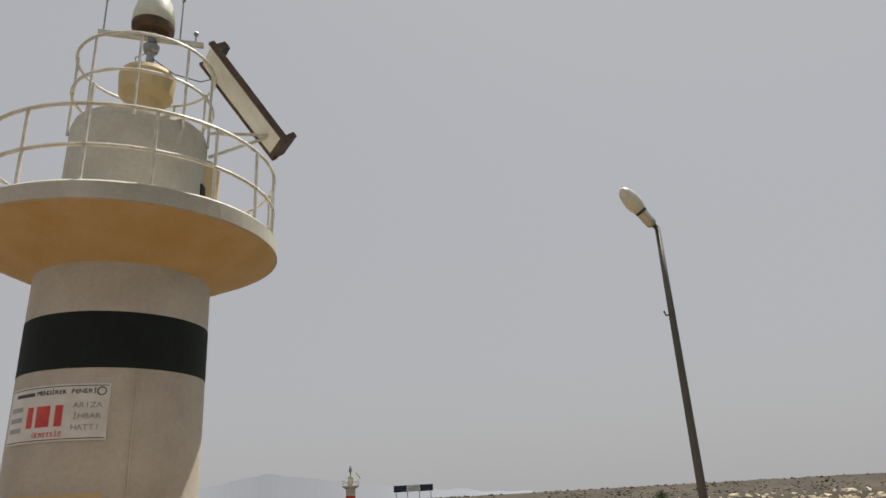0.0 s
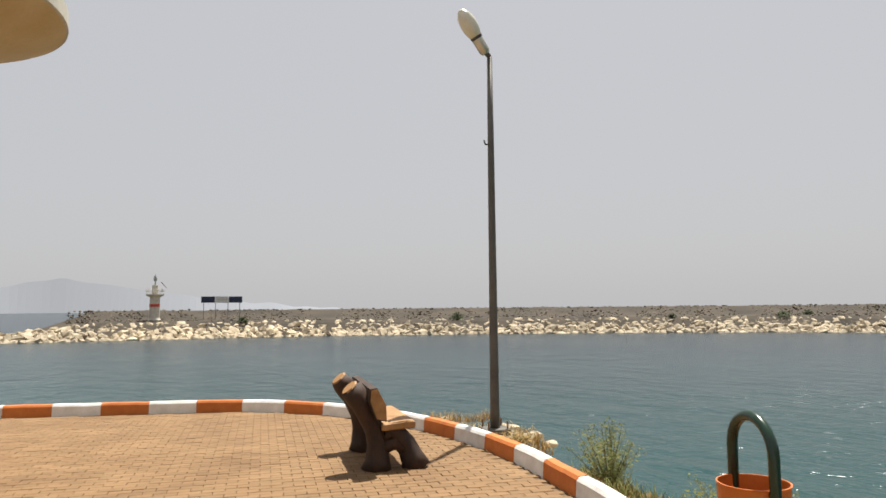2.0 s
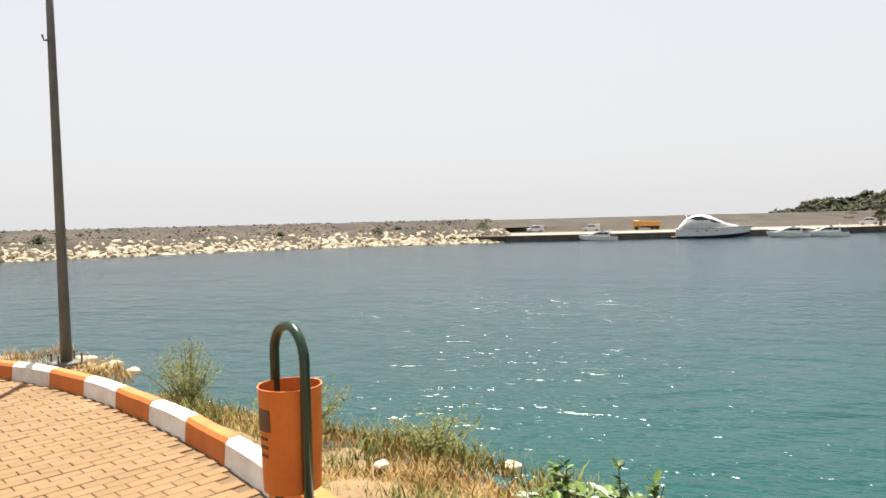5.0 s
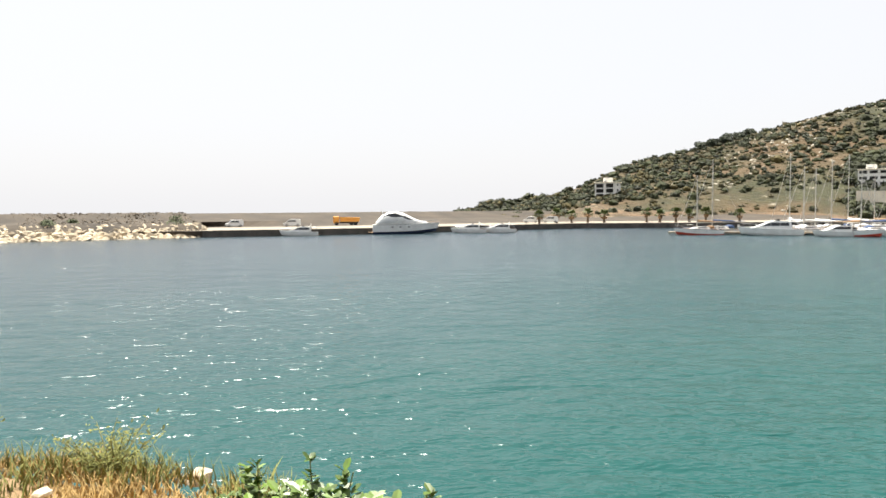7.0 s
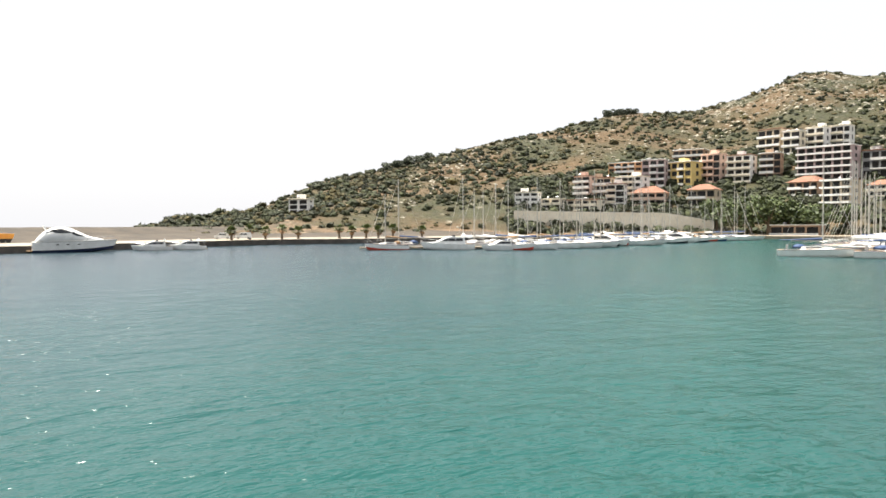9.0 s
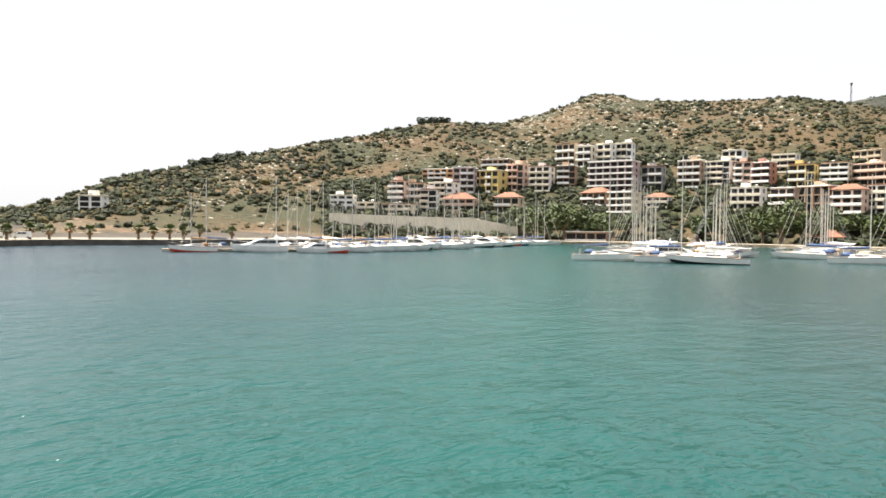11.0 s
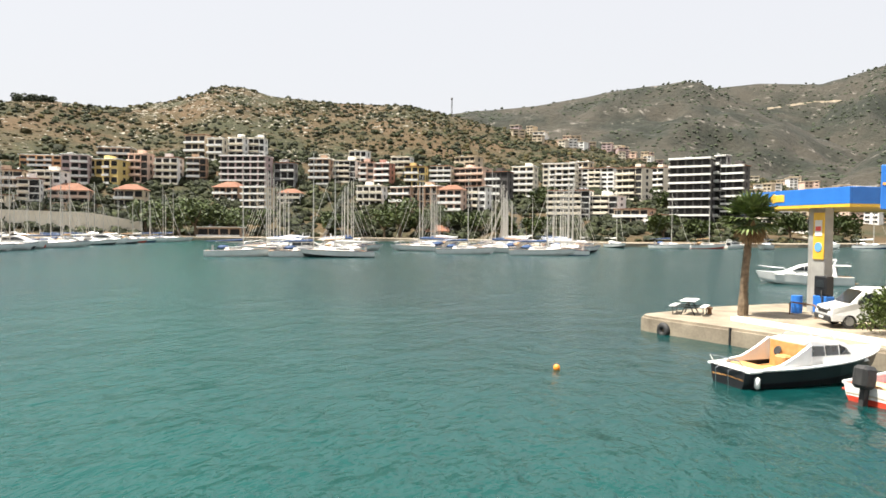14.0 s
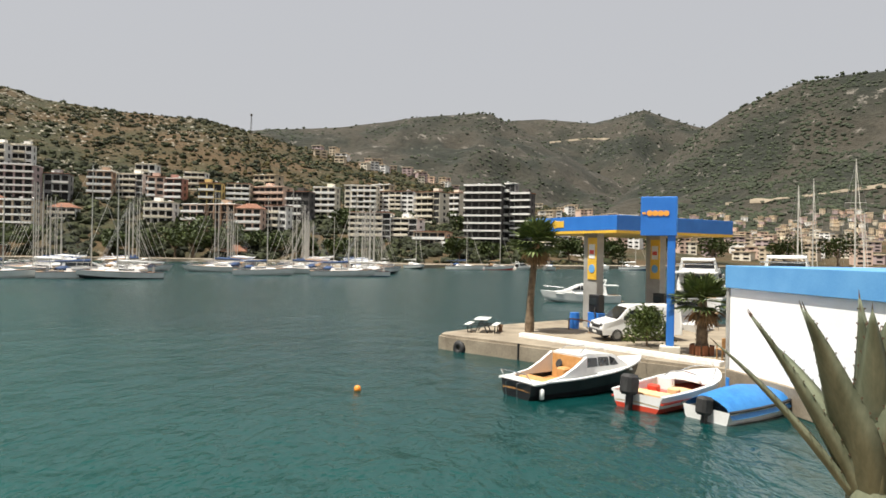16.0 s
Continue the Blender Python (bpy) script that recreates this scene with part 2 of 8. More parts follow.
def lump(bm, x, y, z, sx, sy, sz, rng, sub=1, rough=0.25):
    """An uneven stone or clump: a broken icosphere."""
    r = bmesh.ops.create_icosphere(bm, subdivisions=sub, radius=1.0)
    turn = Euler((rng.uniform(0, 6), rng.uniform(0, 6), rng.uniform(0, 6))).to_matrix()
    for v in r["verts"]:
        v.co = turn @ (v.co * (1 + rng.uniform(-rough, rough)))
        v.co = Vector((x + v.co.x * sx, y + v.co.y * sy, z + v.co.z * sz))


def interp(x, table):
    if x <= table[0][0]:
        return table[0][1]
    for (x0, v0), (x1, v1) in zip(table, table[1:]):
        if x <= x1:
            t = (x - x0) / (x1 - x0)
            return v0 + (v1 - v0) * t
    return table[-1][1]


def mesh_from(name, verts, faces, mat, parent=None, label="", smooth=False):
    me = bpy.data.meshes.new(name)
    me.from_pydata(verts, [], faces)
    if smooth:
        me.polygons.foreach_set("use_smooth", [True] * len(me.polygons))
    if mat:
        me.materials.append(mat)
    ob = new(name, me)
    if parent:
        ob.parent = parent
    if label:
        ob["label"] = label
    return ob


# ---- water ----
def sea():
    bm = B()
    rings = [3, 8, 20, 50, 120, 300, 800, 2000, 4600]
    rows = []
    for r in rings:
        rows.append([(r * math.cos(2 * math.pi * i / 48), r * math.sin(2 * math.pi * i / 48), WATER_Z) for i in range(48)])
    loft(bm, rows, closed=True, caps=False)
    bm.faces.new([v for v in bm.verts][:48])
    bmesh.ops.recalc_face_normals(bm, faces=bm.faces)
    if sum(f.normal.z for f in bm.faces) < 0:
        bmesh.ops.reverse_faces(bm, faces=bm.faces)
    tagged(part("water", bm, M_WATER), "turquoise harbour water with small wind ripples", "water", kind="structure")


sea()


# ---- quay head ----
def kerb_x(y):
    """The inner foot of the kerb along the bank, which bends in towards the south."""
    if y >= 2.2:
        return 2.58 - 0.034 * max(0.0, 5.8 - y) ** 2
    return 2.14 + 0.245 * (y - 2.2)


def kerb_line(offset=0.0):
    """The inner foot of the kerb: along the south end, along the bank, round the head, along the sea side."""
    o = offset
    pts = [(x, -2.2 - o) for x in np.linspace(-9, 0.4, 30)]
    pts += [(0.4 + (0.90 + o) * math.sin(a), -1.36 - (0.84 + o) * math.cos(a)) for a in np.linspace(0.1, 1.5, 8)]
    pts += [(kerb_x(y) + o, y) for y in np.linspace(-1.2, 6.3, 40)]
    for k in range(1, 25):
        a = math.pi / 2 * k / 24
        pts.append((-1.2 + (3.78 + o) * math.cos(a), 6.3 + (5.4 + o) * math.sin(a)))
    pts += [(x, 11.7 + o + (-1.2 - x) * 0.13) for x in np.linspace(-1.5, -13, 40)]
    return pts


def quay():
    outer = kerb_line(0.20)
    n = len(outer)
    bm = B()
    top = [bm.verts.new((x, y, -0.007)) for x, y in outer]
    bot = [bm.verts.new((x, y, WATER_Z - 1)) for x, y in outer]
    back = [bm.verts.new((-13, -2.5, -0.007)), bm.verts.new((-13, -2.5, WATER_Z - 1))]
    bm.faces.new(top + [back[0]])
    for i in range(n - 1):
        bm.faces.new((bot[i], bot[i + 1], top[i + 1], top[i]))
    bm.faces.new((back[1], bot[0], top[0], back[0]))
    bm.faces.new((bot[-1], back[1], back[0], top[-1]))
    bmesh.ops.recalc_face_normals(bm, faces=bm.faces)
    ob = part("pavement", bm, M_JOINT)
    return tagged(ob, "rounded quay head paved with ochre interlocking blocks", "pavement", kind="structure")


QUAY = quay()


def along(pts):
    d = [0.0]
    for a, b in zip(pts, pts[1:]):
        d.append(d[-1] + math.dist(a, b))
    return d


def kerb():
    line = kerb_line()
    dist = along(line)
    base = thing("kerb", "low kerb painted in alternating white and orange blocks", "kerb", kind="structure")

    def at(s):
        i = min(max(int(np.searchsorted(dist, s)) - 1, 0), len(line) - 2)
        t = (s - dist[i]) / (dist[i + 1] - dist[i])
        a, b = Vector(line[i]), Vector(line[i + 1])
        p, d = a.lerp(b, t), (b - a).normalized()
        return p, Vector((d.y, -d.x))
    # blocks are told off from a joint near the bin; each is about 0.7 m long
    step, mark = 0.715, float(np.interp(4.06, [q[1] for q in line[38:78]], dist[38:78]))
    i_mark = int(mark // step)
    s0, i = mark - i_mark * step, 0
    while s0 + step * (i + 1) < dist[-1]:
        rng = random.Random(i)
        secs = []
        for k in range(4):
            p, nrm = at(s0 + step * (i + (0.008 + k * 0.9947 / 3)))
            prof = [(0.0, -0.03), (0.012, 0.145), (0.035, 0.175), (0.115, 0.18), (0.14, 0.155), (0.15, -0.3)]
            dz = rng.uniform(-0.004, 0.004)
            secs.append([(p.x + nrm.x * u, p.y + nrm.y * u, z + dz) for u, z in prof])
        bm = B()
        loft(bm, secs, closed=True)
        bmesh.ops.recalc_face_normals(bm, faces=bm.faces)
        part("kerb_block", bm, M_KERB_W if (i - i_mark) % 2 else M_KERB_O, base)
        i += 1


kerb()


# ---- breakwater across the channel ----
BW = [(-44, 131.5), (-30, 134), (-10, 138.5), (13, 140.6), (45, 134), (75, 126), (96, 117.3), (112, 106), (124, 96.5)]


def bw_at(s):
    d = along(BW)
    s = min(max(s, 0), d[-1] - 1e-6)
    i = int(np.searchsorted(d, s, side="right")) - 1
    t = (s - d[i]) / (d[i + 1] - d[i])
    a, b = Vector(BW[i]), Vector(BW[i + 1])
    return a.lerp(b, t), Vector((-(b - a).y, (b - a).x)).normalized()


def breakwater():
    total = along(BW)[-1]
    secs = []
    for k in range(61):
        s = total * k / 60
        p, n = bw_at(s)
        e = min(1.0, (s + 1) / 16)                     # the head falls to the water
        prof = [(0.6, WATER_Z - 1), (0.6, WATER_Z - 0.3), (6.5, -1.1), (8.5, -0.5), (14, -0.1), (20, 0.9 + 0.5 * noise.noise((s * 0.2, 0, 0))),
                (24, 1.75 + 0.22 * noise.noise((s * 0.35, 5, 0))), (30, 1.7), (44, WATER_Z - 1)]
        secs.append([(p.x + n.x * u * (0.35 + 0.65 * e), p.y + n.y * u * (0.35 + 0.65 * e), (WATER_Z - 0.4) + (z - WATER_Z + 0.4) * e) for u, z in prof])
    bm = B()
    loft(bm, secs)
    bmesh.ops.recalc_face_normals(bm, faces=bm.faces)
    return tagged(part("breakwater", bm, M_GRAVEL), "long breakwater with a brown gravel crest behind pale boulders", "breakwater", kind="structure")


BREAKWATER = breakwater()


def rock_mesh(i):
    bm = B()
    rng = random.Random(100 + i)
    lump(bm, 0, 0, 0, 1, rng.uniform(0.6, 0.9), rng.uniform(0.5, 0.75), rng, 1, 0.3)
    me = bpy.data.meshes.new("boulder")
    bm.to_mesh(me)
    bm.free()
    me.materials.append(M_ROCK)
    return me


def boulders():
    total = along(BW)[-1]
    kinds = [rock_mesh(i) for i in range(10)]
    rng = random.Random(5)
    verts, faces = [], []
    count = 0
    for row in range(8):
        s = rng.uniform(0, 1) - 1.5
        while s < total:
            size = rng.uniform(0.7, 1.45)
            p, n = bw_at(max(s, 0))
            e = min(1.0, (s + 3) / 16)
            u = 0.4 + row * 1.05 + rng.uniform(-0.4, 0.4)
            z = (WATER_Z - 0.25) + (-0.05 + row * 0.36 + rng.uniform(-0.15, 0.15)) * (0.35 + 0.65 * e)
            x, y = p.x + n.x * u * (0.35 + 0.65 * e), p.y + n.y * u * (0.35 + 0.65 * e)
            m = Matrix.LocRotScale((x, y, z), Euler((rng.uniform(-0.5, 0.5), rng.uniform(-0.5, 0.5), rng.uniform(0, 6.3))), (size, size, size))
            me = kinds[rng.randrange(10)]
            if count < 300 and 18 < s < 62:
                ob = new("boulder", me)
                ob.parent = BREAKWATER
                ob.matrix_basis = m
                count += 1
            else:
                k = len(verts)
                verts += [tuple(m @ v.co) for v in me.vertices]
                faces += [tuple(k + j for j in f.vertices) for f in me.polygons]
            s += size * 1.22
    ob = mesh_from("boulder_slope", verts, faces, M_ROCK, BREAKWATER)
    tagged(ob, "heaped pale limestone boulders at the waterline", kind="stuff")


def crest_rubble():
    """Small dull stones strewn over the gravel crest."""
    total = along(BW)[-1]
    kinds = [rock_mesh(i) for i in range(4)]
    rng = random.Random(6)
    verts, faces = [], []
    for i in range(2200):
        p, n = bw_at(rng.uniform(10, total))
        u, size = rng.uniform(8.5, 26), rng.uniform(0.12, 0.42)
        z = interp(u, [(8.5, -0.5), (14, -0.1), (20, 0.9), (24, 1.75), (30, 1.7)])
        m = Matrix.LocRotScale((p.x + n.x * u, p.y + n.y * u, z), Euler((rng.uniform(-0.5, 0.5), 0, rng.uniform(0, 6.3))), (size, size, size))
        me = kinds[rng.randrange(4)]
        k = len(verts)
        verts += [tuple(m @ v.co) for v in me.vertices]
        faces += [tuple(k + j for j in f.vertices) for f in me.polygons]
    tagged(mesh_from("crest_rubble", verts, faces, M_RUBBLE, BREAKWATER), "dull brown rubble on the crest", kind="stuff")


# ---- hills ----
# bearing from the quay head (degrees, clockwise from north), ridge height angle and ridge distance
RIDGE = [(71, -0.3, 300), (73.4, 0.1, 310), (74.7, 0.75, 320), (78.2, 0.95, 340), (81.8, 1.9, 360), (85.5, 3.6, 390), (91.2, 4.7, 430), (94.5, 5.5, 450),
         (98.6, 6.55, 480), (104.8, 7.7, 520), (109.3, 8.75, 550), (111.4, 8.85, 560), (115.4, 8.7, 580), (119, 9.5, 600), (121.3, 10.15, 610),
         (122.7, 10.9, 615), (124.5, 10.95, 620), (126.8, 10.3, 620), (132.9, 10.0, 620), (137.5, 9.95, 620), (140.2, 9.45, 620), (146.3, 8.05, 640)]
RIDGE_2 = [(146.3, 8.05, 640), (150.4, 7.1, 660), (154.3, 6.2, 680), (158, 5.3, 700), (163, 4.3, 720), (168, 3.4, 740), (175, 2.4, 760), (182, 1.5, 780), (200, 1.0, 800)]
SHORE = [(70, 215), (80, 235), (95, 262), (105, 268), (121, 276), (137, 272), (145, 250), (155, 222), (168, 250), (180, 330), (200, 360)]


def hill_height(b, r):
    """Height of the ground at a bearing and a distance."""
    ridge = RIDGE if b < 146.3 else RIDGE_2
    el, rr = interp(b, [(q[0], q[1]) for q in ridge]), interp(b, [(q[0], q[2]) for q in ridge])
    s = interp(b, SHORE)
    top = 1.6 + rr * math.tan(radians(el))
    t = (r - s) / (rr - s)
    base = WATER_Z + 1.1
    if t < 0:
        return base if r > s - 8 else WATER_Z - 2
    flat = 0.06
    g = max(0.0, (t - flat) / (1 - flat))
    if g <= 1:
        z = base + (top - base) * (0.82 * g + 0.18 * g * g * (3 - 2 * g)) 
    else:
        z = top - (g - 1) * (top + 30) * 0.7
    x, y = r * math.sin(radians(b)), r * math.cos(radians(b))
    k = min(1.0, max(0.0, g - 0.3) * 3) * min(1.0, abs(1 - g) * 5 + 0.12)
    return z + k * (5.5 * noise.noise((x * 0.012, y * 0.012, 0)) + 2.0 * noise.noise((x * 0.05, y * 0.05, 3)))


def hill():
    bs = np.arange(70.5, 200.5, 0.55)
    rs = [200, 210, 220, 230, 240] + list(np.arange(248, 720, 6.0)) + [730, 750, 780, 820, 900]
    verts, faces = [], []
    for b in bs:
        for r in rs:
            verts.append((r * math.sin(radians(b)), r * math.cos(radians(b)), hill_height(b, r)))
    m = len(rs)
    for i in range(len(bs) - 1):
        for j in range(m - 1):
            a = i * m + j
            faces.append((a, a + 1, a + m + 1, a + m))
    ob = mesh_from("ground", verts, faces, M_HILL, smooth=True)
    tagged(ob, "scrubby brown hillside rising from the marina shore", "hill", kind="structure")
    me = ob.data
    if sum(p.normal.z for p in me.polygons) < 0:
        me.flip_normals()


hill()

MOUNT = [(136, 8.6, 1500), (142.1, 9.5, 1500), (148.4, 10.05, 1500), (153, 10.7, 1500), (154.7, 11.05, 1500), (159.6, 11.6, 1500), (161, 11.5, 1500), (162.6, 10.6, 1500), (165, 9.4, 1500),
         (169, 7.0, 1500), (174, 4.5, 1500), (180, 3.0, 1500), (190, 2.0, 1500)]
MOUNT_2 = [(150, 6, 2600), (158, 9.5, 2600), (161.9, 10.85, 2600), (165.2, 11.0, 2600), (169.3, 10.65, 2600), (171.1, 11.0, 2600), (173.3, 11.55, 2600), (175.4, 10.75, 2600), (177.5, 10.05, 2600), (180, 9.6, 2600),
           (186, 9, 2600), (200, 8, 2600)]
MOUNT_3 = [(170, 3.2, 1250), (174, 6.6, 1250), (177.5, 9.7, 1250), (179.6, 11.0, 1250), (181.9, 12.1, 1250), (184.5, 13.0, 1250), (187.4, 13.3, 1250), (189.8, 13.25, 1250), (196, 14, 1250), (204, 13, 1250)]


def mount_height(table, foot, b, t):
    """Height of a far slope at a bearing, t being 0 at its foot and 1 on its ridge."""
    el, rr = interp(b, [(q[0], q[1]) for q in table]), table[0][2]
    top = 1.6 + rr * math.tan(radians(el))
    r = foot + (rr - foot) * t
    x, y = r * math.sin(radians(b)), r * math.cos(radians(b))
    k = min(1, t * 3) * min(1.0, abs(1 - t) * 4 + 0.06)
    z = -4 + (top + 4) * (t ** 1.25 if t <= 1 else 1 - (t - 1) * 0.9)
    spur = 1 - 2.4 * abs(noise.noise((x * 0.0032, y * 0.0032, rr * 0.01)))
    rill = 1 - 2.4 * abs(noise.noise((x * 0.010, y * 0.010, 4)))
    return z + k * 1100 * (0.030 * spur + 0.011 * rill - 0.014 + 0.006 * noise.noise((x * 0.03, y * 0.03, 7)))


def mountain(name, table, foot, label):
    verts, faces = [], []
    bs, ts = np.arange(table[0][0], table[-1][0], 0.22), np.linspace(0, 1.35, 64)
    for b in bs:
        for t in ts:
            r = foot + (table[0][2] - foot) * t
            verts.append((r * math.sin(radians(b)), r * math.cos(radians(b)), mount_height(table, foot, b, t)))
    m = len(ts)
    for i in range(len(bs) - 1):
        for j in range(m - 1):
            a = i * m + j
            faces.append((a, a + m, a + m + 1, a + 1))
    ob = mesh_from(name, verts, faces, M_FAR, smooth=True)
    tagged(ob, label, "mountain", kind="structure")


mountain("backdrop", MOUNT, 760, "hazy wooded ridge behind the town")
mountain("backdrop", MOUNT_2, 1500, "far blue-grey mountain in the haze")
mountain("backdrop", MOUNT_3, 700, "steep green slope above the valley")


# ---- the bank outside the kerb ----
CREST = [(-9.0, -5.6), (-3.0, -5.9), (-0.6, -5.5), (0.6, -4.4), (2.0, -3.3), (3.0, -1.6), (3.3, 0.5), (3.65, 2.0), (3.75, 3.4), (3.3, 5.0), (3.05, 7.0), (3.45, 8.9),
         (2.9, 10.6), (1.2, 12.4), (-1.2, 13.0), (-6.0, 13.9), (-13, 14.6)]


def bank():
    inner = [(-9.0, -2.4), (-3.0, -2.4), (-0.6, -2.4), (0.1, -2.4), (0.7, -2.2), (1.42, -1.3), (1.88, 0.5), (2.24, 2.0), (2.54, 3.5), (2.72, 5.0), (2.70, 7.0), (2.3, 8.9),
             (1.7, 10.3), (0.5, 11.5), (-1.2, 11.9), (-6.0, 12.6), (-13, 13.5)]
    cols = []
    for i in range(len(CREST) * 4 - 3):
        k, t = divmod(i, 4)
        t /= 4
        j = min(k + 1, len(CREST) - 1)
        a = Vector(inner[k]).lerp(Vector(inner[j]), t)
        b = Vector(CREST[k]).lerp(Vector(CREST[j]), t)
        d = (b - a).normalized()
        col = []
        for u in (-0.15, 0.0, 0.25, 0.5, 0.75, 1.0):
            p = a.lerp(b, u)
            z = -0.02 - 0.18 * u * u + 0.10 * noise.noise((p.x * 1.6, p.y * 1.6, 0)) * (u > 0)
            col.append((p.x, p.y, z))
        for s in (0.5, 1.2, 2.2, 3.4, 4.8):
            p = b + d * s
            z = -0.2 - s * 0.86 + 0.28 * noise.noise((p.x * 0.9, p.y * 0.9, 2))
            col.append((p.x, p.y, z))
        cols.append(col)
    bm = B()
    loft(bm, cols)
    bmesh.ops.recalc_face_normals(bm, faces=bm.faces)
    if sum(f.normal.z for f in bm.faces) < 0:
        bmesh.ops.reverse_faces(bm, faces=bm.faces)
    tagged(part("ground", bm, M_EARTH, smooth=True), "dry earth bank strewn with stones below the kerb", "bank", kind="structure")


bank()

M_DRY = material("dry_grass", (0.27, 0.17, 0.05), (0.50, 0.35, 0.14), 0.9, scale=2, fine=20, bump=0, per_island=0.25)
M_GREENGRASS = material("yellow_green_weeds", (0.075, 0.095, 0.018), (0.25, 0.235, 0.06), 0.85, scale=2, fine=20, bump=0, per_island=0.3)
M_LEAF = material("glossy_green_leaf", (0.022, 0.055, 0.006), (0.11, 0.175, 0.022), 0.45, scale=3, fine=25, bump=0.1, per_island=0.35)
M_STEM = material("green_stem", (0.12, 0.13, 0.04), (0.24, 0.23, 0.09), 0.8, scale=5, fine=40)


def blade_tuft(verts, faces, x, y, z, h, rng, lean=0.5, width=0.007):
    """One bent grass blade of three quads."""
    a = rng.uniform(0, 6.28)
    dx, dy = math.cos(a), math.sin(a)
    w = width * rng.uniform(0.6, 1.3)
    k = len(verts)
    for t in (0, 0.4, 0.75, 1.0):
        off = lean * h * t * t * rng.uniform(0.8, 1.2)
        ww = w * (1 - t) + 0.001
        verts.append((x + dx * off - dy * ww, y + dy * off + dx * ww, z + h * t * (1 - 0.15 * lean * t)))
        verts.append((x + dx * off + dy * ww, y + dy * off - dx * ww, z + h * t * (1 - 0.15 * lean * t)))
    for i in range(3):
        faces.append((k + 2 * i, k + 2 * i + 1, k + 2 * i + 3, k + 2 * i + 2))


def grass(name, mat, count, box_xy, h0, h1, label, seed, density):
    rng = random.Random(seed)
    verts, faces = [], []
    x0, y0, x1, y1 = box_xy
    made = 0
    while made < count:
        x, y = rng.uniform(x0, x1), rng.uniform(y0, y1)
        c = noise.noise((x * 1.7, y * 1.7, seed)) + rng.uniform(-0.3, 0.3)
        edge = interp(y, [(q[1], q[0]) for q in CREST[5:12]])
        if c < density or (y < 6.6 and x < kerb_x(y) + 0.17) or x > edge + 0.12:
            continue
        blade_tuft(verts, faces, x, y, -0.10, rng.uniform(h0, h1) * (0.7 + 0.5 * max(0, c)), rng)
        made += 1
    tagged(mesh_from(name, verts, faces, mat), label, "grass", kind="stuff")


grass("dry_grass", M_DRY, 15000, (2.3, 0.9, 4.0, 6.4), 0.04, 0.14, "straw-coloured dry grass on the bank", 3, -0.22)
grass("weeds", M_GREENGRASS, 3600, (2.5, 1.2, 4.0, 6.6), 0.06, 0.24, "yellow-green weeds behind the kerb", 4, 0.05)
grass("dry_grass", M_DRY, 900, (2.4, 7.4, 3.6, 10.5), 0.06, 0.2, "short dry grass by the lamp foot", 6, 0.1)


def feathery_shrub(x, y, z, h, r, seed, label, m_leaf, leaves=420):
    rng = random.Random(seed)
    base = thing("shrub", label, "shrub", pose(x, y, z), group="wild shrubs on the bank")
    stems, lv, lf = B(), [], []
    for i in range(30):
        a, out = rng.uniform(0, 6.28), rng.uniform(0.15, 1.0) * r
        hh = h * rng.uniform(0.55, 1.0)
        pts = [(0.04 * math.cos(a), 0.04 * math.sin(a), 0)]
        for t in (0.35, 0.7, 1.0):
            pts.append((out * math.cos(a) * t ** 1.3 + rng.uniform(-.02, .02), out * math.sin(a) * t ** 1.3 + rng.uniform(-.02, .02), hh * t))
        tube(stems, pts, [0.008, 0.006, 0.004, 0.002], 4)
        for k in range(leaves // 9):
            t = rng.uniform(0.25, 1.02)
            px, py, pz = out * math.cos(a) * t ** 1.3, out * math.sin(a) * t ** 1.3, hh * t
            b, s = rng.uniform(0, 6.28), rng.uniform(0.02, 0.05)
            e = rng.uniform(-0.2, 1.0)
            d = Vector((math.cos(b) * math.cos(e), math.sin(b) * math.cos(e), math.sin(e))) * s
            n = d.orthogonal().normalized() * s * 0.16
            j = len(lv)
            p = Vector((px + rng.gauss(0, .035), py + rng.gauss(0, .035), pz + rng.gauss(0, .02)))
            lv += [tuple(p), tuple(p + d * 0.5 + n), tuple(p + d), tuple(p + d * 0.5 - n)]
            lf.append((j, j + 1, j + 2, j + 3))
    tagged(part("stem", stems, M_STEM, base), kind="stuff")
    tagged(mesh_from("foliage", lv, lf, m_leaf, base), kind="stuff")


feathery_shrub(3.22, 6.1, -0.22, 0.74, 0.40, 21, "feathery yellow-green fennel shrub behind the kerb", M_GREENGRASS, 700)
feathery_shrub(3.2, 4.25, -0.1, 0.50, 0.40, 22, "feathery yellow-green weed clump behind the kerb", M_GREENGRASS, 600)
feathery_shrub(3.7, 3.3, -0.15, 0.38, 0.35, 25, "thin half-dry weed clump on the bank", M_GREENGRASS, 320)
feathery_shrub(3.0, 8.0, -0.1, 0.22, 0.25, 23, "low dry tuft beside the lamp foot", M_DRY, 200)


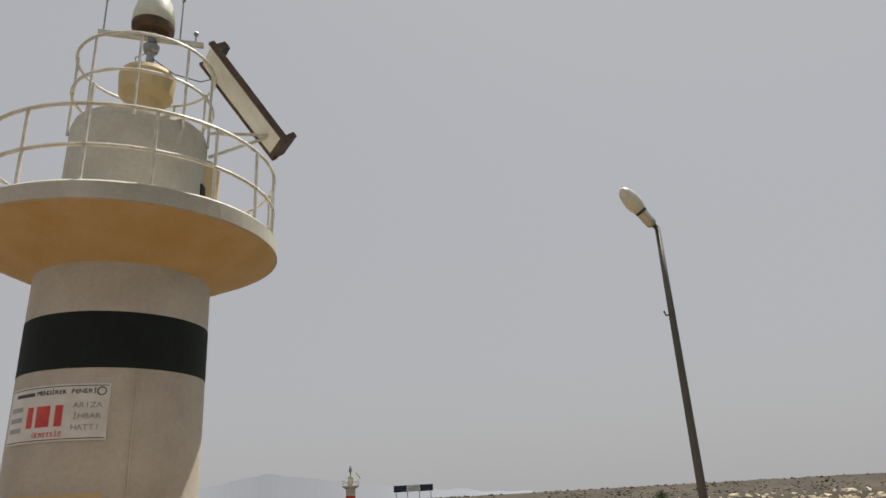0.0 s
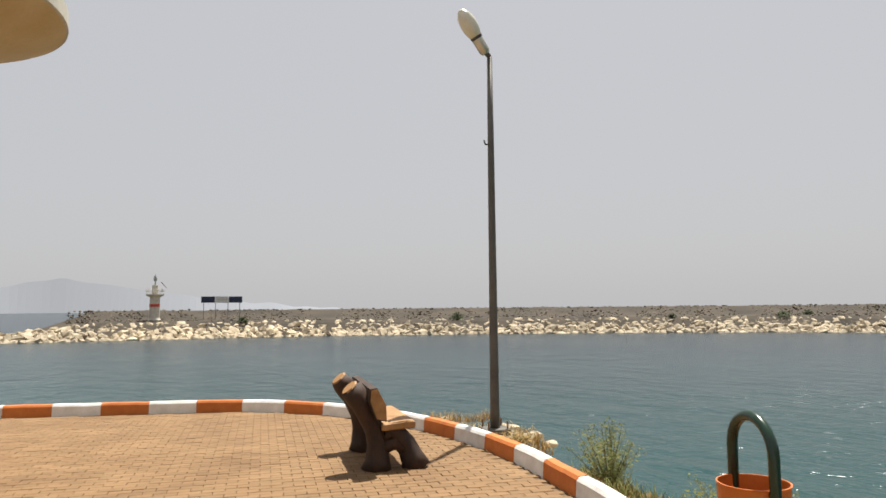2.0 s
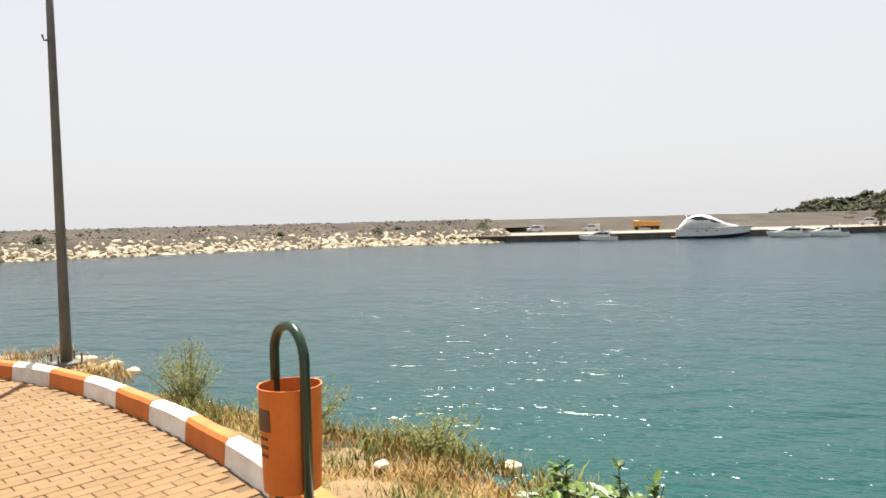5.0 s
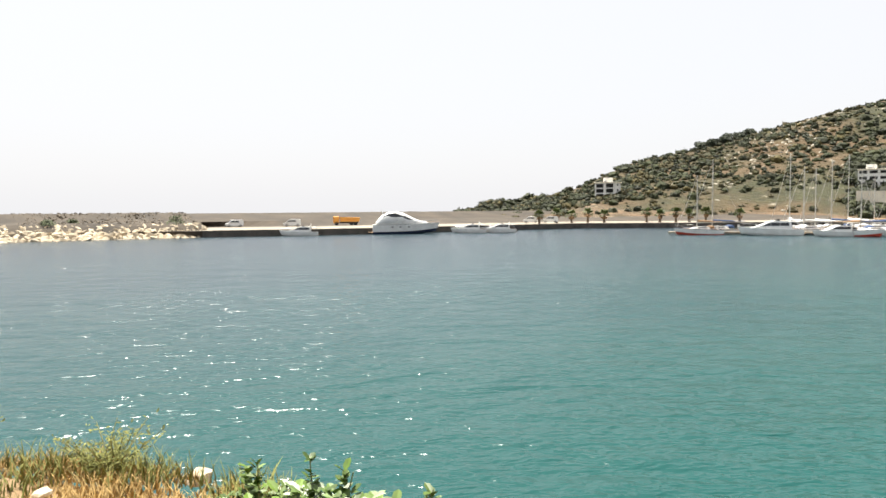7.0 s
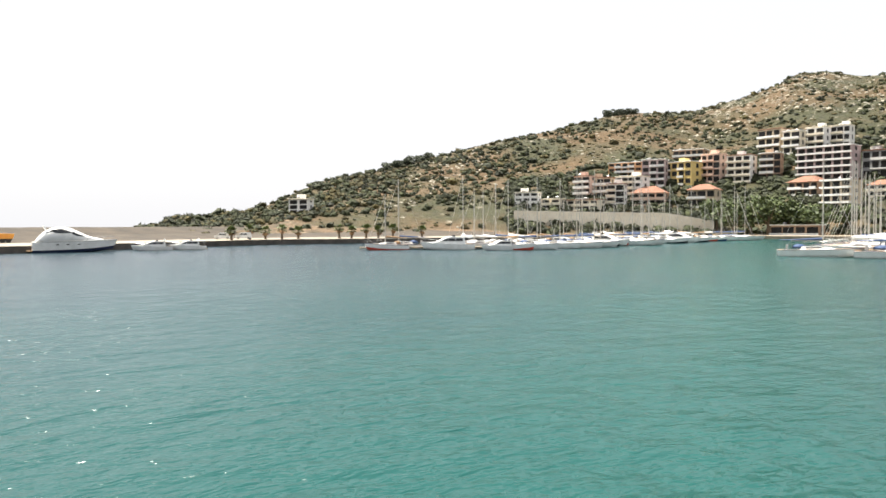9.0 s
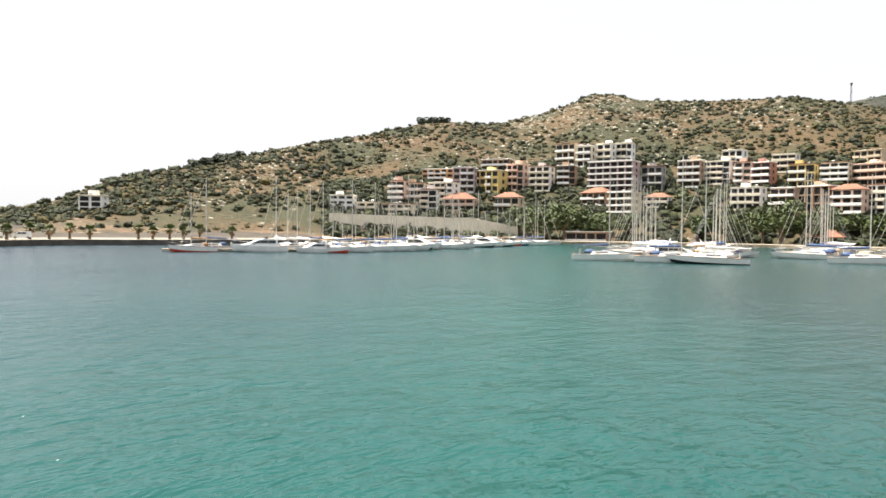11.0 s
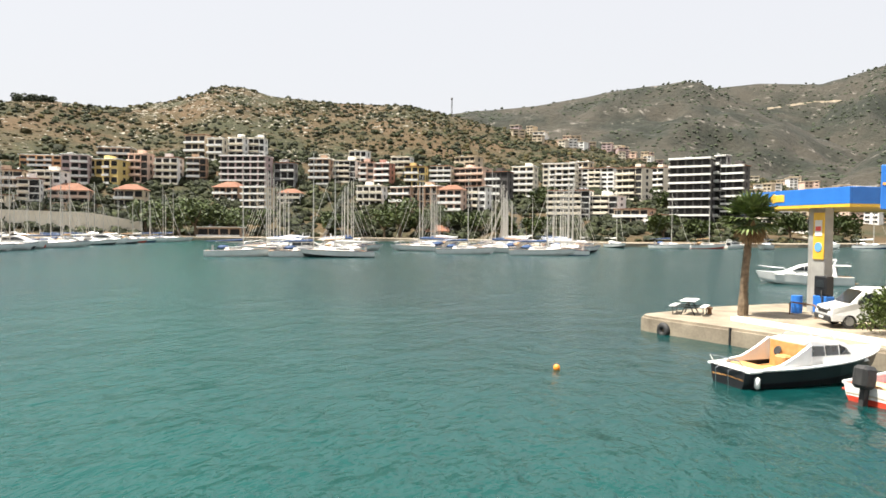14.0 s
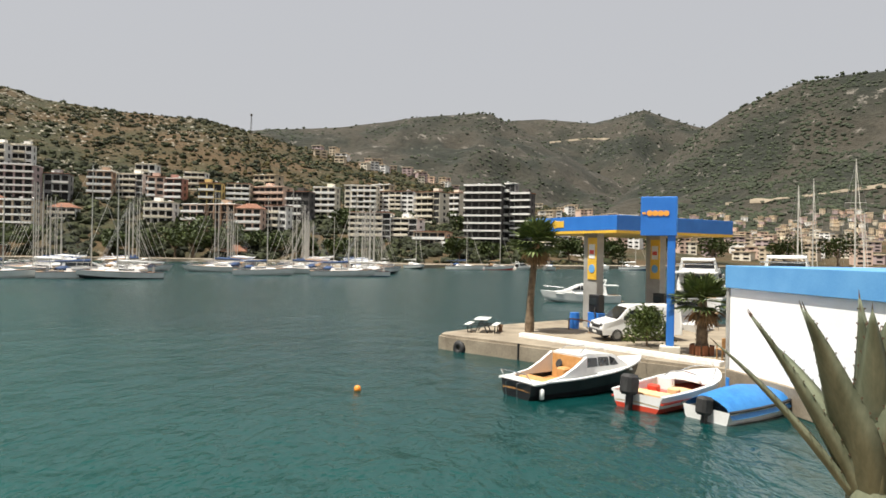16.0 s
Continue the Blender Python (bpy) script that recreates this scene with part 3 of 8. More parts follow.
def leafy_bush(x, y, z, seed, label):
    rng = random.Random(seed)
    base = thing("bush", label, "bush", pose(x, y, z))
    stems, lv, lf = B(), [], []

    def leaf(p, b, e, s):
        d = Vector((math.cos(b) * math.cos(e), math.sin(b) * math.cos(e), math.sin(e))) * s
        w = Vector((-math.sin(b), math.cos(b), 0)) * s * 0.36
        u = Vector((0, 0, s * 0.10))
        j = len(lv)
        lv.extend([tuple(p), tuple(p + d * 0.3 + w * 0.8 + u), tuple(p + d * 0.7 + w * 0.7 + u), tuple(p + d), tuple(p + d * 0.7 - w * 0.7 + u), tuple(p + d * 0.3 - w * 0.8 + u), tuple(p + d * 0.5)])
        lf.extend([(j, j + 6, j + 2, j + 1), (j + 6, j + 3, j + 2), (j, j + 5, j + 4, j + 6), (j + 6, j + 4, j + 3)])
    # a low rounded mass and four upright shoots
    for i in range(900):
        a, t = rng.uniform(0, 6.28), rng.random() ** 0.5
        px, py = 0.32 * t * math.cos(a), 0.78 * t * math.sin(a) 
        top = 0.22 * (1 - t * t) + 0.05 + 0.07 * noise.noise((px * 4, py * 4, 1))
        leaf(Vector((px, py, rng.uniform(0.3, 1.0) * top)), rng.uniform(0, 6.28), rng.uniform(-0.3, 0.7), rng.uniform(0.05, 0.10))
    for sx, sy, h in ((0.0, 0.10, 0.42), (0.08, -0.06, 0.34), (-0.02, 0.42, 0.36), (0.05, 0.52, 0.30), (0.1, -0.55, 0.28)):
        pts = [(sx, sy, 0), (sx + 0.02, sy, h * 0.5), (sx + rng.uniform(-.05, .05), sy + rng.uniform(-.06, .06), h)]
        tube(stems, pts, [0.008, 0.006, 0.003], 5)
        for k in range(34):
            t = rng.uniform(0.3, 1.0)
            leaf(Vector((sx, sy, h * t)), rng.uniform(0, 6.28), rng.uniform(0.0, 0.9), rng.uniform(0.045, 0.08))
    tagged(part("stem", stems, M_STEM, base), kind="stuff")
    tagged(mesh_from("foliage", lv, lf, M_LEAF, base), kind="stuff")


leafy_bush(3.42, 1.55, -0.12, 31, "dark green leafy bush with upright shoots on the bank")


def bank_stone(x, y, z, s, seed):
    bm = B()
    lump(bm, 0, 0, 0, s, s * 0.7, s * 0.5, random.Random(seed), 2, 0.16)
    ob = part("stone", bm, M_ROCK)
    ob.matrix_world = pose(x, y, z)
    tagged(ob, "pale rough stone lying on the dry bank", "stone", group="stones on the bank")


for i, (x, y, z, s) in enumerate([(3.95, 2.8, -0.14, 0.11), (3.9, 2.45, -0.17, 0.07), (3.2, 3.3, -0.02, 0.06), (3.35, 9.3, -0.1, 0.18), (3.45, 8.6, -0.08, 0.14),
                                  (3.5, 8.1, -0.08, 0.09), (2.75, 10.4, -0.12, 0.14), (-4.6, 13.3, -0.05, 0.3)]):
    bank_stone(x, y, z, s, 60 + i)


def concrete_marker():
    """A white-painted concrete block that leans at the edge behind the tower."""
    bm = B()
    lathe(bm, [(0.30, 0.0), (0.26, 0.15), (0.14, 0.55), (0.10, 0.62)], 10)
    ob = part("concrete_block", bm, M_WHITE)
    ob.matrix_world = pose(-4.55, 13.0, -0.05, 0, -14, 0)
    tagged(ob, "white tapered concrete block at the sea edge", "block")


concrete_marker()


# ---- lighthouse ----
LX, LY = -3.74, 7.58
M_LENS = material("cream_lantern_glass", (0.62, 0.58, 0.45), (0.80, 0.77, 0.66), 0.3, scale=4, fine=30, bump=0.05)
M_SOLAR = material("dark_solar_cells", (0.006, 0.008, 0.02), (0.016, 0.02, 0.045), 0.15, scale=8, fine=40, bump=0)
M_ALU = material("worn_aluminium", (0.48, 0.45, 0.38), (0.70, 0.67, 0.60), 0.4, metal=0.6, scale=6, fine=50)
M_BROWNFRAME = material("brown_painted_steel", (0.05, 0.028, 0.015), (0.12, 0.07, 0.04), 0.6, scale=6, fine=50)
M_PLATE = material("white_enamel_plate", (0.62, 0.60, 0.54), (0.80, 0.79, 0.75), 0.35, scale=3, fine=30, bump=0.05)
M_RED = material("red_lettering", (0.55, 0.05, 0.04), (0.70, 0.09, 0.07), 0.5, scale=8, fine=40, bump=0)
M_INK = material("black_lettering", (0.03, 0.03, 0.03), (0.07, 0.07, 0.07), 0.5, scale=8, fine=40, bump=0)
M_GREYINK = material("faded_grey_lettering", (0.30, 0.30, 0.30), (0.42, 0.42, 0.42), 0.5, scale=8, fine=40, bump=0)
# flat panels of it stand for shade inside openings; also the pier joint
M_DARKGAP = material("inner_shade_and_joint", (0.012, 0.012, 0.012), (0.03, 0.03, 0.03), 0.9, scale=5, fine=20, bump=0)


def letters(text, size, mat, parent, m, name="lettering", wide=1.0):
    """Raised lettering in the built-in font."""
    cu = bpy.data.curves.new(name, "FONT")
    cu.body, cu.size, cu.extrude = text, size, 0.0015
    cu.align_x, cu.align_y = "CENTER", "CENTER"
    tmp = bpy.data.objects.new(name, cu)
    me = bpy.data.meshes.new_from_object(tmp)
    bpy.data.objects.remove(tmp)
    me.materials.clear()
    me.materials.append(mat)
    ob = new(name, me)
    ob.parent = parent
    ob.matrix_local = m @ Matrix.Diagonal((wide, 1, 1, 1))
    return ob


def curved_panel(bm, a0, a1, z0, z1, r0, r1, n=12):
    """A slab bent round the tower between two angles (degrees)."""
    secs = []
    for k in range(n + 1):
        a = radians(a0 + (a1 - a0) * k / n)
        secs.append([(r * math.cos(a), r * math.sin(a), z) for r, z in ((r0, z0), (r1, z0), (r1, z1), (r0, z1))])
    loft(bm, secs, closed=True)
    bmesh.ops.recalc_face_normals(bm, faces=bm.faces)
    return bm


def ring(bm, r, z, radius, n=48):
    tube(bm, [(r * math.cos(2 * math.pi * i / n), r * math.sin(2 * math.pi * i / n), z) for i in range(n)], radius, 6, closed=True)


def lighthouse():
    t = thing("lighthouse", "white round harbour lighthouse with a dark green band and gallery", "lighthouse", pose(LX, LY, 0.1))
    part("tower_shaft", lathe(B(), [(1.06, -0.14), (1.06, 0.12), (0.975, 0.14), (0.965, 1.6), (0.955, 3.02)], 64), M_WHITE, t, smooth=False)
    part("painted_band", lathe(B(), [(0.958, 3.02), (0.955, 3.6)], 64), M_BLACKGREEN, t, "dark green painted band")
    part("upper_shaft", lathe(B(), [(0.952, 3.6), (0.945, 4.16)], 64), M_WHITE, t)
    # the soffit's yellow stands for warm light bounced up from the paving
    bm = lathe(B(), [(0.93, 4.13), (1.05, 4.20), (1.64, 4.47), (1.70, 4.51)], 72, caps=False)
    part("gallery_soffit", bm, M_CREAM, t, "conical underside of the gallery, yellow with painted ground bounce", smooth=True)
    part("gallery_slab", lathe(B(), [(1.69, 4.505), (1.725, 4.52), (1.72, 4.70), (1.69, 4.73), (0.5, 4.76)], 72), M_WHITE, t)
    part("upper_drum", lathe(B(), [(0.84, 4.75), (0.815, 4.9), (0.80, 6.04), (0.78, 6.12), (0.3, 6.18)], 56), M_WHITE, t)
    bm = B()
    for z, r in ((5.60, 1.66), (5.13, 1.66)):
        ring(bm, r, z, 0.022)
    gr = part("gallery_rail", bm, M_RAIL, t)
    for i in range(16):
        a = 2 * math.pi * (i + 0.35) / 16
        part("rail_post", tube(B(), [(1.66 * math.cos(a), 1.66 * math.sin(a), z) for z in (4.7, 5.60)], 0.02, 8), M_RAIL, gr)
    bm = B()
    for z in (7.10, 6.58):
        ring(bm, 0.84, z, 0.02, 40)
    ur = part("upper_rail", bm, M_RAIL, t)
    for i in range(9):
        a = 2 * math.pi * (i + 0.2) / 9
        part("rail_post", tube(B(), [(0.82 * math.cos(a), 0.82 * math.sin(a), z) for z in (5.98, 6.5, 7.1)], 0.018, 8), M_RAIL, ur)
    part("lantern_pedestal", lathe(B(), [(0.24, 6.14), (0.22, 6.5), (0.24, 6.62), (0.33, 6.72), (0.35, 6.98), (0.32, 7.05), (0.1, 7.07)], 32), M_CREAM, t)
    mast = part("mast", lathe(B(), [(0.055, 7.05), (0.05, 7.4), (0.09, 7.42), (0.11, 7.5), (0.06, 7.56), (0.06, 7.72)], 16), M_STEEL, t)
    part("cross_arm", box(B(), -0.66, -0.035, 7.60, 0.66, 0.035, 7.66, 0.006, pose(0, 0, 0, 0, 0, 18)), M_ALU, mast)
    for dx, h in ((-0.6, 0.55), (0.35, 0.7), (0.55, 0.16)):
        bm = tube(B(), [(dx * 0.951, dx * 0.309, 7.64), (dx * 0.951, dx * 0.309, 7.64 + h)], 0.011, 6)
        lump(bm, dx * 0.951, dx * 0.309, 7.64 + h, 0.035, 0.035, 0.05, random.Random(3), 1, 0.02)
        part("aerial", bm, M_STEEL, mast)
    part("lantern_base", lathe(B(), [(0.20, 7.72), (0.27, 7.76), (0.275, 7.82), (0.25, 7.86)], 32), M_BROWNFRAME, t)
    part("lantern", lathe(B(), [(0.275, 7.82), (0.27, 7.98), (0.22, 8.2), (0.13, 8.38), (0.05, 8.44), (0.015, 8.6)], 32), M_LENS, t, "cream domed lantern", smooth=True)
    # cables from the mast to the rail
    part("cable", tube(B(), [(0.05, 0, 7.3), (0.3, 0.1, 7.12), (0.6, 0.25, 7.08), (0.80, 0.22, 7.10)], 0.008, 5), M_INK, t)
    part("cable", tube(B(), [(-0.06, 0, 7.4), (-0.17, -0.06, 7.3), (-0.12, -0.08, 7.12), (-0.02, -0.05, 7.06)], 0.006, 5), M_INK, t)
    # solar panel on its slanted frame beside the gallery
    along_, across = Vector((0.56, 0.27, -0.78)).normalized(), Vector((0.56, -0.81, 0.12))
    across = (across - along_ * across.dot(along_)).normalized()
    out_ = along_.cross(across)
    base = Matrix.Translation((1.16, 0.36, 6.80)) @ Matrix((along_, across, out_)).transposed().to_4x4()
    sp = part("solar_panel", box(B(), -0.80, -0.22, -0.02, 0.80, 0.22, 0.02, 0.006, base), M_PLATE, t, "slanted solar panel with a white back sheet")
    part("solar_cells", box(B(), -0.77, -0.19, -0.026, 0.77, 0.19, -0.021, 0, base), M_SOLAR, sp)
    for s in (-0.22, 0.22):
        part("panel_rail", box(B(), -0.84, s - 0.02, -0.05, 0.84, s + 0.03, 0.035, 0.004, base), M_BROWNFRAME, sp)
    part("panel_bracket", box(B(), 0.74, -0.24, -0.2, 0.82, 0.24, 0.03, 0.008, base), M_BROWNFRAME, sp)
    part("panel_bracket", box(B(), -0.82, -0.2, -0.24, -0.70, 0.2, -0.03, 0.008, base), M_BROWNFRAME, sp)
    part("strut", tube(B(), [(0.8, 0.2, 5.9), (1.45, 0.48, 6.3)], 0.022, 6), M_RAIL, sp)
    part("strut", tube(B(), [(0.8, 0.2, 6.25), (1.48, 0.48, 6.34)], 0.022, 6), M_RAIL, sp)
    part("junction_box", lathe(B(), [(0.10, 5.3), (0.19, 5.34), (0.2, 5.75), (0.12, 5.86), (0.05, 5.88)], 16, pose(0.72, 0.30, 0)), M_CREAM, t)
    # the open hatch is a panel with its inner shade as colour
    part("hatch", curved_panel(B(), -2, 14, 4.78, 5.42, 0.80, 0.825), M_DARKGAP, t, "open hatch drawn as a dark panel of inner shade")
    # enamel notice and door on the shaft
    pl = part("notice_plate", curved_panel(B(), -134, -66, 2.32, 2.86, 0.955, 0.972, 16), M_PLATE, t, "white enamel notice with red and black lettering")
    for z0, z1 in ((2.335, 2.343), (2.837, 2.845)):
        part("border_line", curved_panel(B(), -133, -67, z0, z1, 0.972, 0.9735, 16), M_INK, pl)

    def on(a, z, r=0.9745):
        return pose(r * math.cos(radians(a)), r * math.sin(radians(a)), z, 90, 0, a + 90)
    for k, ch in enumerate("MENDİREK FENERİ"):
        if ch != " ":
            letters(ch, 0.062, M_INK, pl, on(-107 + k * 2.35, 2.785), wide=1.1)
    part("lettering_bar", curved_panel(B(), -127, -110, 2.765, 2.80, 0.972, 0.9735), M_INK, pl)
    for k, ch in enumerate("ÜCRETSİZ"):
        letters(ch, 0.062, M_RED, pl, on(-107 + k * 2.3, 2.385))
    for a0, a1 in ((-114, -109.5), (-107, -98), (-95, -90.5)):
        part("number_bar", curved_panel(B(), a0, a1, 2.46, 2.66, 0.972, 0.9735), M_RED, pl)
    for row, word in enumerate(("ARIZA", "İHBAR", "HATTI")):
        for k, ch in enumerate(word):
            letters(ch, 0.075, M_GREYINK, pl, on(-83.5 + k * 3.1, 2.65 - row * 0.105), wide=1.1)
        part("lettering_bar", curved_panel(B(), -131, -118.5, 2.63 - row * 0.10, 2.675 - row * 0.10, 0.972, 0.9735), M_GREYINK, pl)
    bm = B()
    ring(bm, 0.038, 0, 0.005, 20)
    bmesh.ops.transform(bm, matrix=on(-70.5, 2.785), verts=bm.verts)
    part("emblem", bm, M_INK, pl)
    dr = part("door", curved_panel(B(), -118, -68, 0.0, 1.76, 0.962, 0.985), M_CREAM, t, "cream steel door in the shaft")
    part("lintel", curved_panel(B(), -121, -65, 1.76, 1.84, 0.96, 1.01), M_CREAM, t)
    part("door_handle", tube(B(), [(1.0 * math.cos(radians(-72)), 1.0 * math.sin(radians(-72)), z) for z in (0.95, 1.1)], 0.012, 6), M_STEEL, dr)
    part("conduit", tube(B(), [(0.97 * math.cos(radians(-52)), 0.97 * math.sin(radians(-52)), z) for z in (0.1, 1.5, 3.0)], 0.012, 6), M_WHITE, t)


lighthouse()


# ---- lamp, bench, bin ----
def street_lamp():
    t = thing("street_lamp", "grey tapered steel lamp post with a cobra-head lantern at the kerb", "street lamp", pose(3.02, 8.86, 0))
    pole = part("pole", lathe(B(), [(0.066, 0.0), (0.063, 0.3), (0.053, 2.0), (0.044, 3.9), (0.036, 5.1)], 14), M_DARKSTEEL, t, smooth=True)
    part("base_plate", box(B(), -0.17, -0.17, -0.06, 0.17, 0.17, 0.02, 0.01), M_DARKSTEEL, t)
    part("footing", box(B(), -0.3, -0.3, -0.4, 0.35, 0.3, -0.06, 0.03), M_CONCRETE, t)
    for x, y in ((-0.13, -0.13), (0.13, -0.13), (0.13, 0.13), (-0.13, 0.13)):
        part("anchor_bolt", tube(B(), [(x, y, 0), (x, y, 0.12)], 0.012, 6), M_RUST, t)
    part("hook", tube(B(), [(0, 0, 3.86), (-0.09, -0.03, 3.84), (-0.11, -0.035, 3.90)], 0.012, 6), M_DARKSTEEL, pole)
    d = Vector((-0.60, -0.20, 0.77)).normalized()
    o = Vector((0, 0, 5.06))
    part("arm", tube(B(), [o, o + Vector((-0.01, 0, 0.05)), o + d * 0.14], 0.034, 10), M_DARKSTEEL, t)
    turn = d.to_track_quat("Z", "Y").to_matrix().to_4x4()
    m = Matrix.Translation(o + d * 0.05) @ turn
    head = part("lantern_housing", lathe(B(), [(0.05, 0.04), (0.075, 0.08), (0.08, 0.30), (0.072, 0.33)], 16, m), M_ALU, t, "pale cast lantern housing", smooth=True)
    part("collar", lathe(B(), [(0.083, 0.28), (0.085, 0.34)], 16, m), M_INK, head)
    part("lamp_glass", lathe(B(), [(0.085, 0.32), (0.115, 0.42), (0.118, 0.52), (0.10, 0.63), (0.05, 0.71), (0.01, 0.73)], 18, m), M_LENS, t, "clouded oval lamp glass", smooth=True)


street_lamp()

M_BARK = material("dark_varnished_log", (0.012, 0.005, 0.0025), (0.062, 0.027, 0.011), 0.75, scale=6, fine=45, bump=0.6, stretch=(1, 1, 0.35))
M_CUT = material("cut_yellow_timber", (0.24, 0.115, 0.035), (0.42, 0.23, 0.085), 0.6, scale=7, fine=60, bump=0.3)


def log(bm, pts, radii, seed, n=10):
    tube(bm, pts, radii, n)
    for v in bm.verts:
        k = 1.0 + 0.0
        v.co += Vector((noise.noise(v.co * 9 + Vector((seed, 0, 0))), noise.noise(v.co * 9 + Vector((0, seed, 0))), 0)) * 0.034 * k
    return bm


def log_bench():
    t = thing("bench", "rustic log bench of dark varnished trunks and timber slabs", "bench", pose(0, 0, 0))
    for y, s in ((7.02, 1), (8.02, 2)):
        f = part("end_frame", log(B(), [(1.13, y, 0.0), (1.14, y, 0.10), (1.13, y, 0.26), (1.10, y, 0.42), (1.01, y, 0.60), (0.92, y, 0.74), (0.87, y, 0.81)],
                                  [0.17, 0.125, 0.105, 0.11, 0.105, 0.11, 0.105], s), M_BARK, t, smooth=True)
        part("front_leg", log(B(), [(1.53, y, 0.0), (1.49, y, 0.10), (1.42, y, 0.24), (1.33, y, 0.36), (1.22, y, 0.40)], [0.15, 0.115, 0.105, 0.10, 0.09], s + 5), M_BARK, f, smooth=True)
        part("brace", log(B(), [(1.14, y, 0.20), (1.30, y, 0.27), (1.44, y, 0.20)], [0.08, 0.085, 0.08], s + 9), M_BARK, f, smooth=True)
        part("bark_knot", log(B(), [(1.20, y - 0.02, 0.30), (1.25, y - 0.05, 0.36), (1.27, y - 0.06, 0.40)], [0.06, 0.05, 0.03], s + 12, 7), M_BARK, f, smooth=True)
        end = lathe(B(), [(0.097, 0.0), (0.085, 0.014)], 9, Matrix.Translation((0.858, y, 0.815)) @ Euler((radians(8), radians(-42), 0)).to_matrix().to_4x4())
        part("cut_end", end, M_CUT, f)
    bm = box(B(), -0.17, -0.60, -0.035, 0.17, 0.60, 0.035, 0.012, pose(1.33, 7.50, 0.435, 0, -3, 0))
    bmesh.ops.subdivide_edges(bm, edges=bm.edges, cuts=4)
    for v in bm.verts:
        v.co += Vector((noise.noise(v.co * 4), 0, noise.noise(v.co * 6) * 0.4)) * 0.03
    part("seat_slab", bm, M_CUT, t)
    # half-log back rest: flat cut face to the front, bark behind
    secs = []
    for k in range(9):
        y = 6.80 + 1.38 * k / 8
        w = 1 + 0.12 * noise.noise((k * 0.9, 3, 0))
        secs.append([(1.20 - 0.07 * (z - 0.5) / 0.3 + x * w, y + 0.02 * noise.noise((k, z * 4, 0)), z) for x, z in ((0.0, 0.50), (0.03, 0.66), (-0.02, 0.83), (-0.09, 0.82), (-0.13, 0.70), (-0.10, 0.52))])
    bm = loft(B(), secs, closed=True)
    bmesh.ops.recalc_face_normals(bm, faces=bm.faces)
    br = part("back_rest", bm, M_BARK, t)
    for y in (6.797, 8.183):
        v = [(1.20 - 0.07 * (z - 0.5) / 0.3 + x * 0.97, y, z) for x, z in ((0.0, 0.51), (0.03, 0.66), (-0.02, 0.82), (-0.085, 0.81), (-0.12, 0.70), (-0.095, 0.53))]
        bm = B()
        bm.faces.new([bm.verts.new(p) for p in v])
        r = bmesh.ops.extrude_face_region(bm, geom=bm.faces[:])
        bmesh.ops.translate(bm, vec=(0, 0.006 if y > 7 else -0.006, 0), verts=[g for g in r["geom"] if isinstance(g, bmesh.types.BMVert)])
        part("cut_end", bm, M_CUT, br)


log_bench()

M_BIN = material("orange_painted_sheet", (0.42, 0.095, 0.007), (0.55, 0.15, 0.012), 0.5, scale=3, fine=35, bump=0.08)
M_PIPE = material("dark_green_gloss_pipe", (0.006, 0.022, 0.012), (0.012, 0.040, 0.022), 0.25, scale=5, fine=40, bump=0.05)


def litter_bin():
    t = thing("litter_bin", "orange sheet-metal litter bin hung in a dark green pipe hoop", "litter bin", pose(2.045, 2.59, 0, 0, 0, -8))
    pts = [(0, -0.16, -0.03), (0, -0.16, 0.98)] + [(0, -0.16 * math.cos(a), 0.98 + 0.15 * math.sin(a)) for a in np.linspace(0.2, math.pi - 0.2, 12)] + [(0, 0.16, 0.98), (0, 0.16, -0.03)]
    part("hoop", tube(B(), pts, 0.024, 12), M_PIPE, t, "dark green bent pipe", smooth=True)
    b = part("bucket", lathe(B(), [(0.12, 0.36), (0.135, 0.365), (0.148, 0.84), (0.152, 0.85), (0.144, 0.85), (0.13, 0.40), (0.05, 0.40)], 36), M_BIN, t, smooth=False)
    part("label_panel", curved_panel(B(), 170, 204, 0.66, 0.76, 0.144, 0.149, 6), M_BROWNFRAME, b, "dark red-brown label")
    for z in (0.55, 0.59, 0.63):
        part("lettering_bar", curved_panel(B(), 174, 196, z - 0.012, z, 0.141, 0.146, 5), M_BROWNFRAME, b)
    part("pivot", tube(B(), [(0, -0.17, 0.78), (0, 0.17, 0.78)], 0.010, 8), M_STEEL, t)


litter_bin()


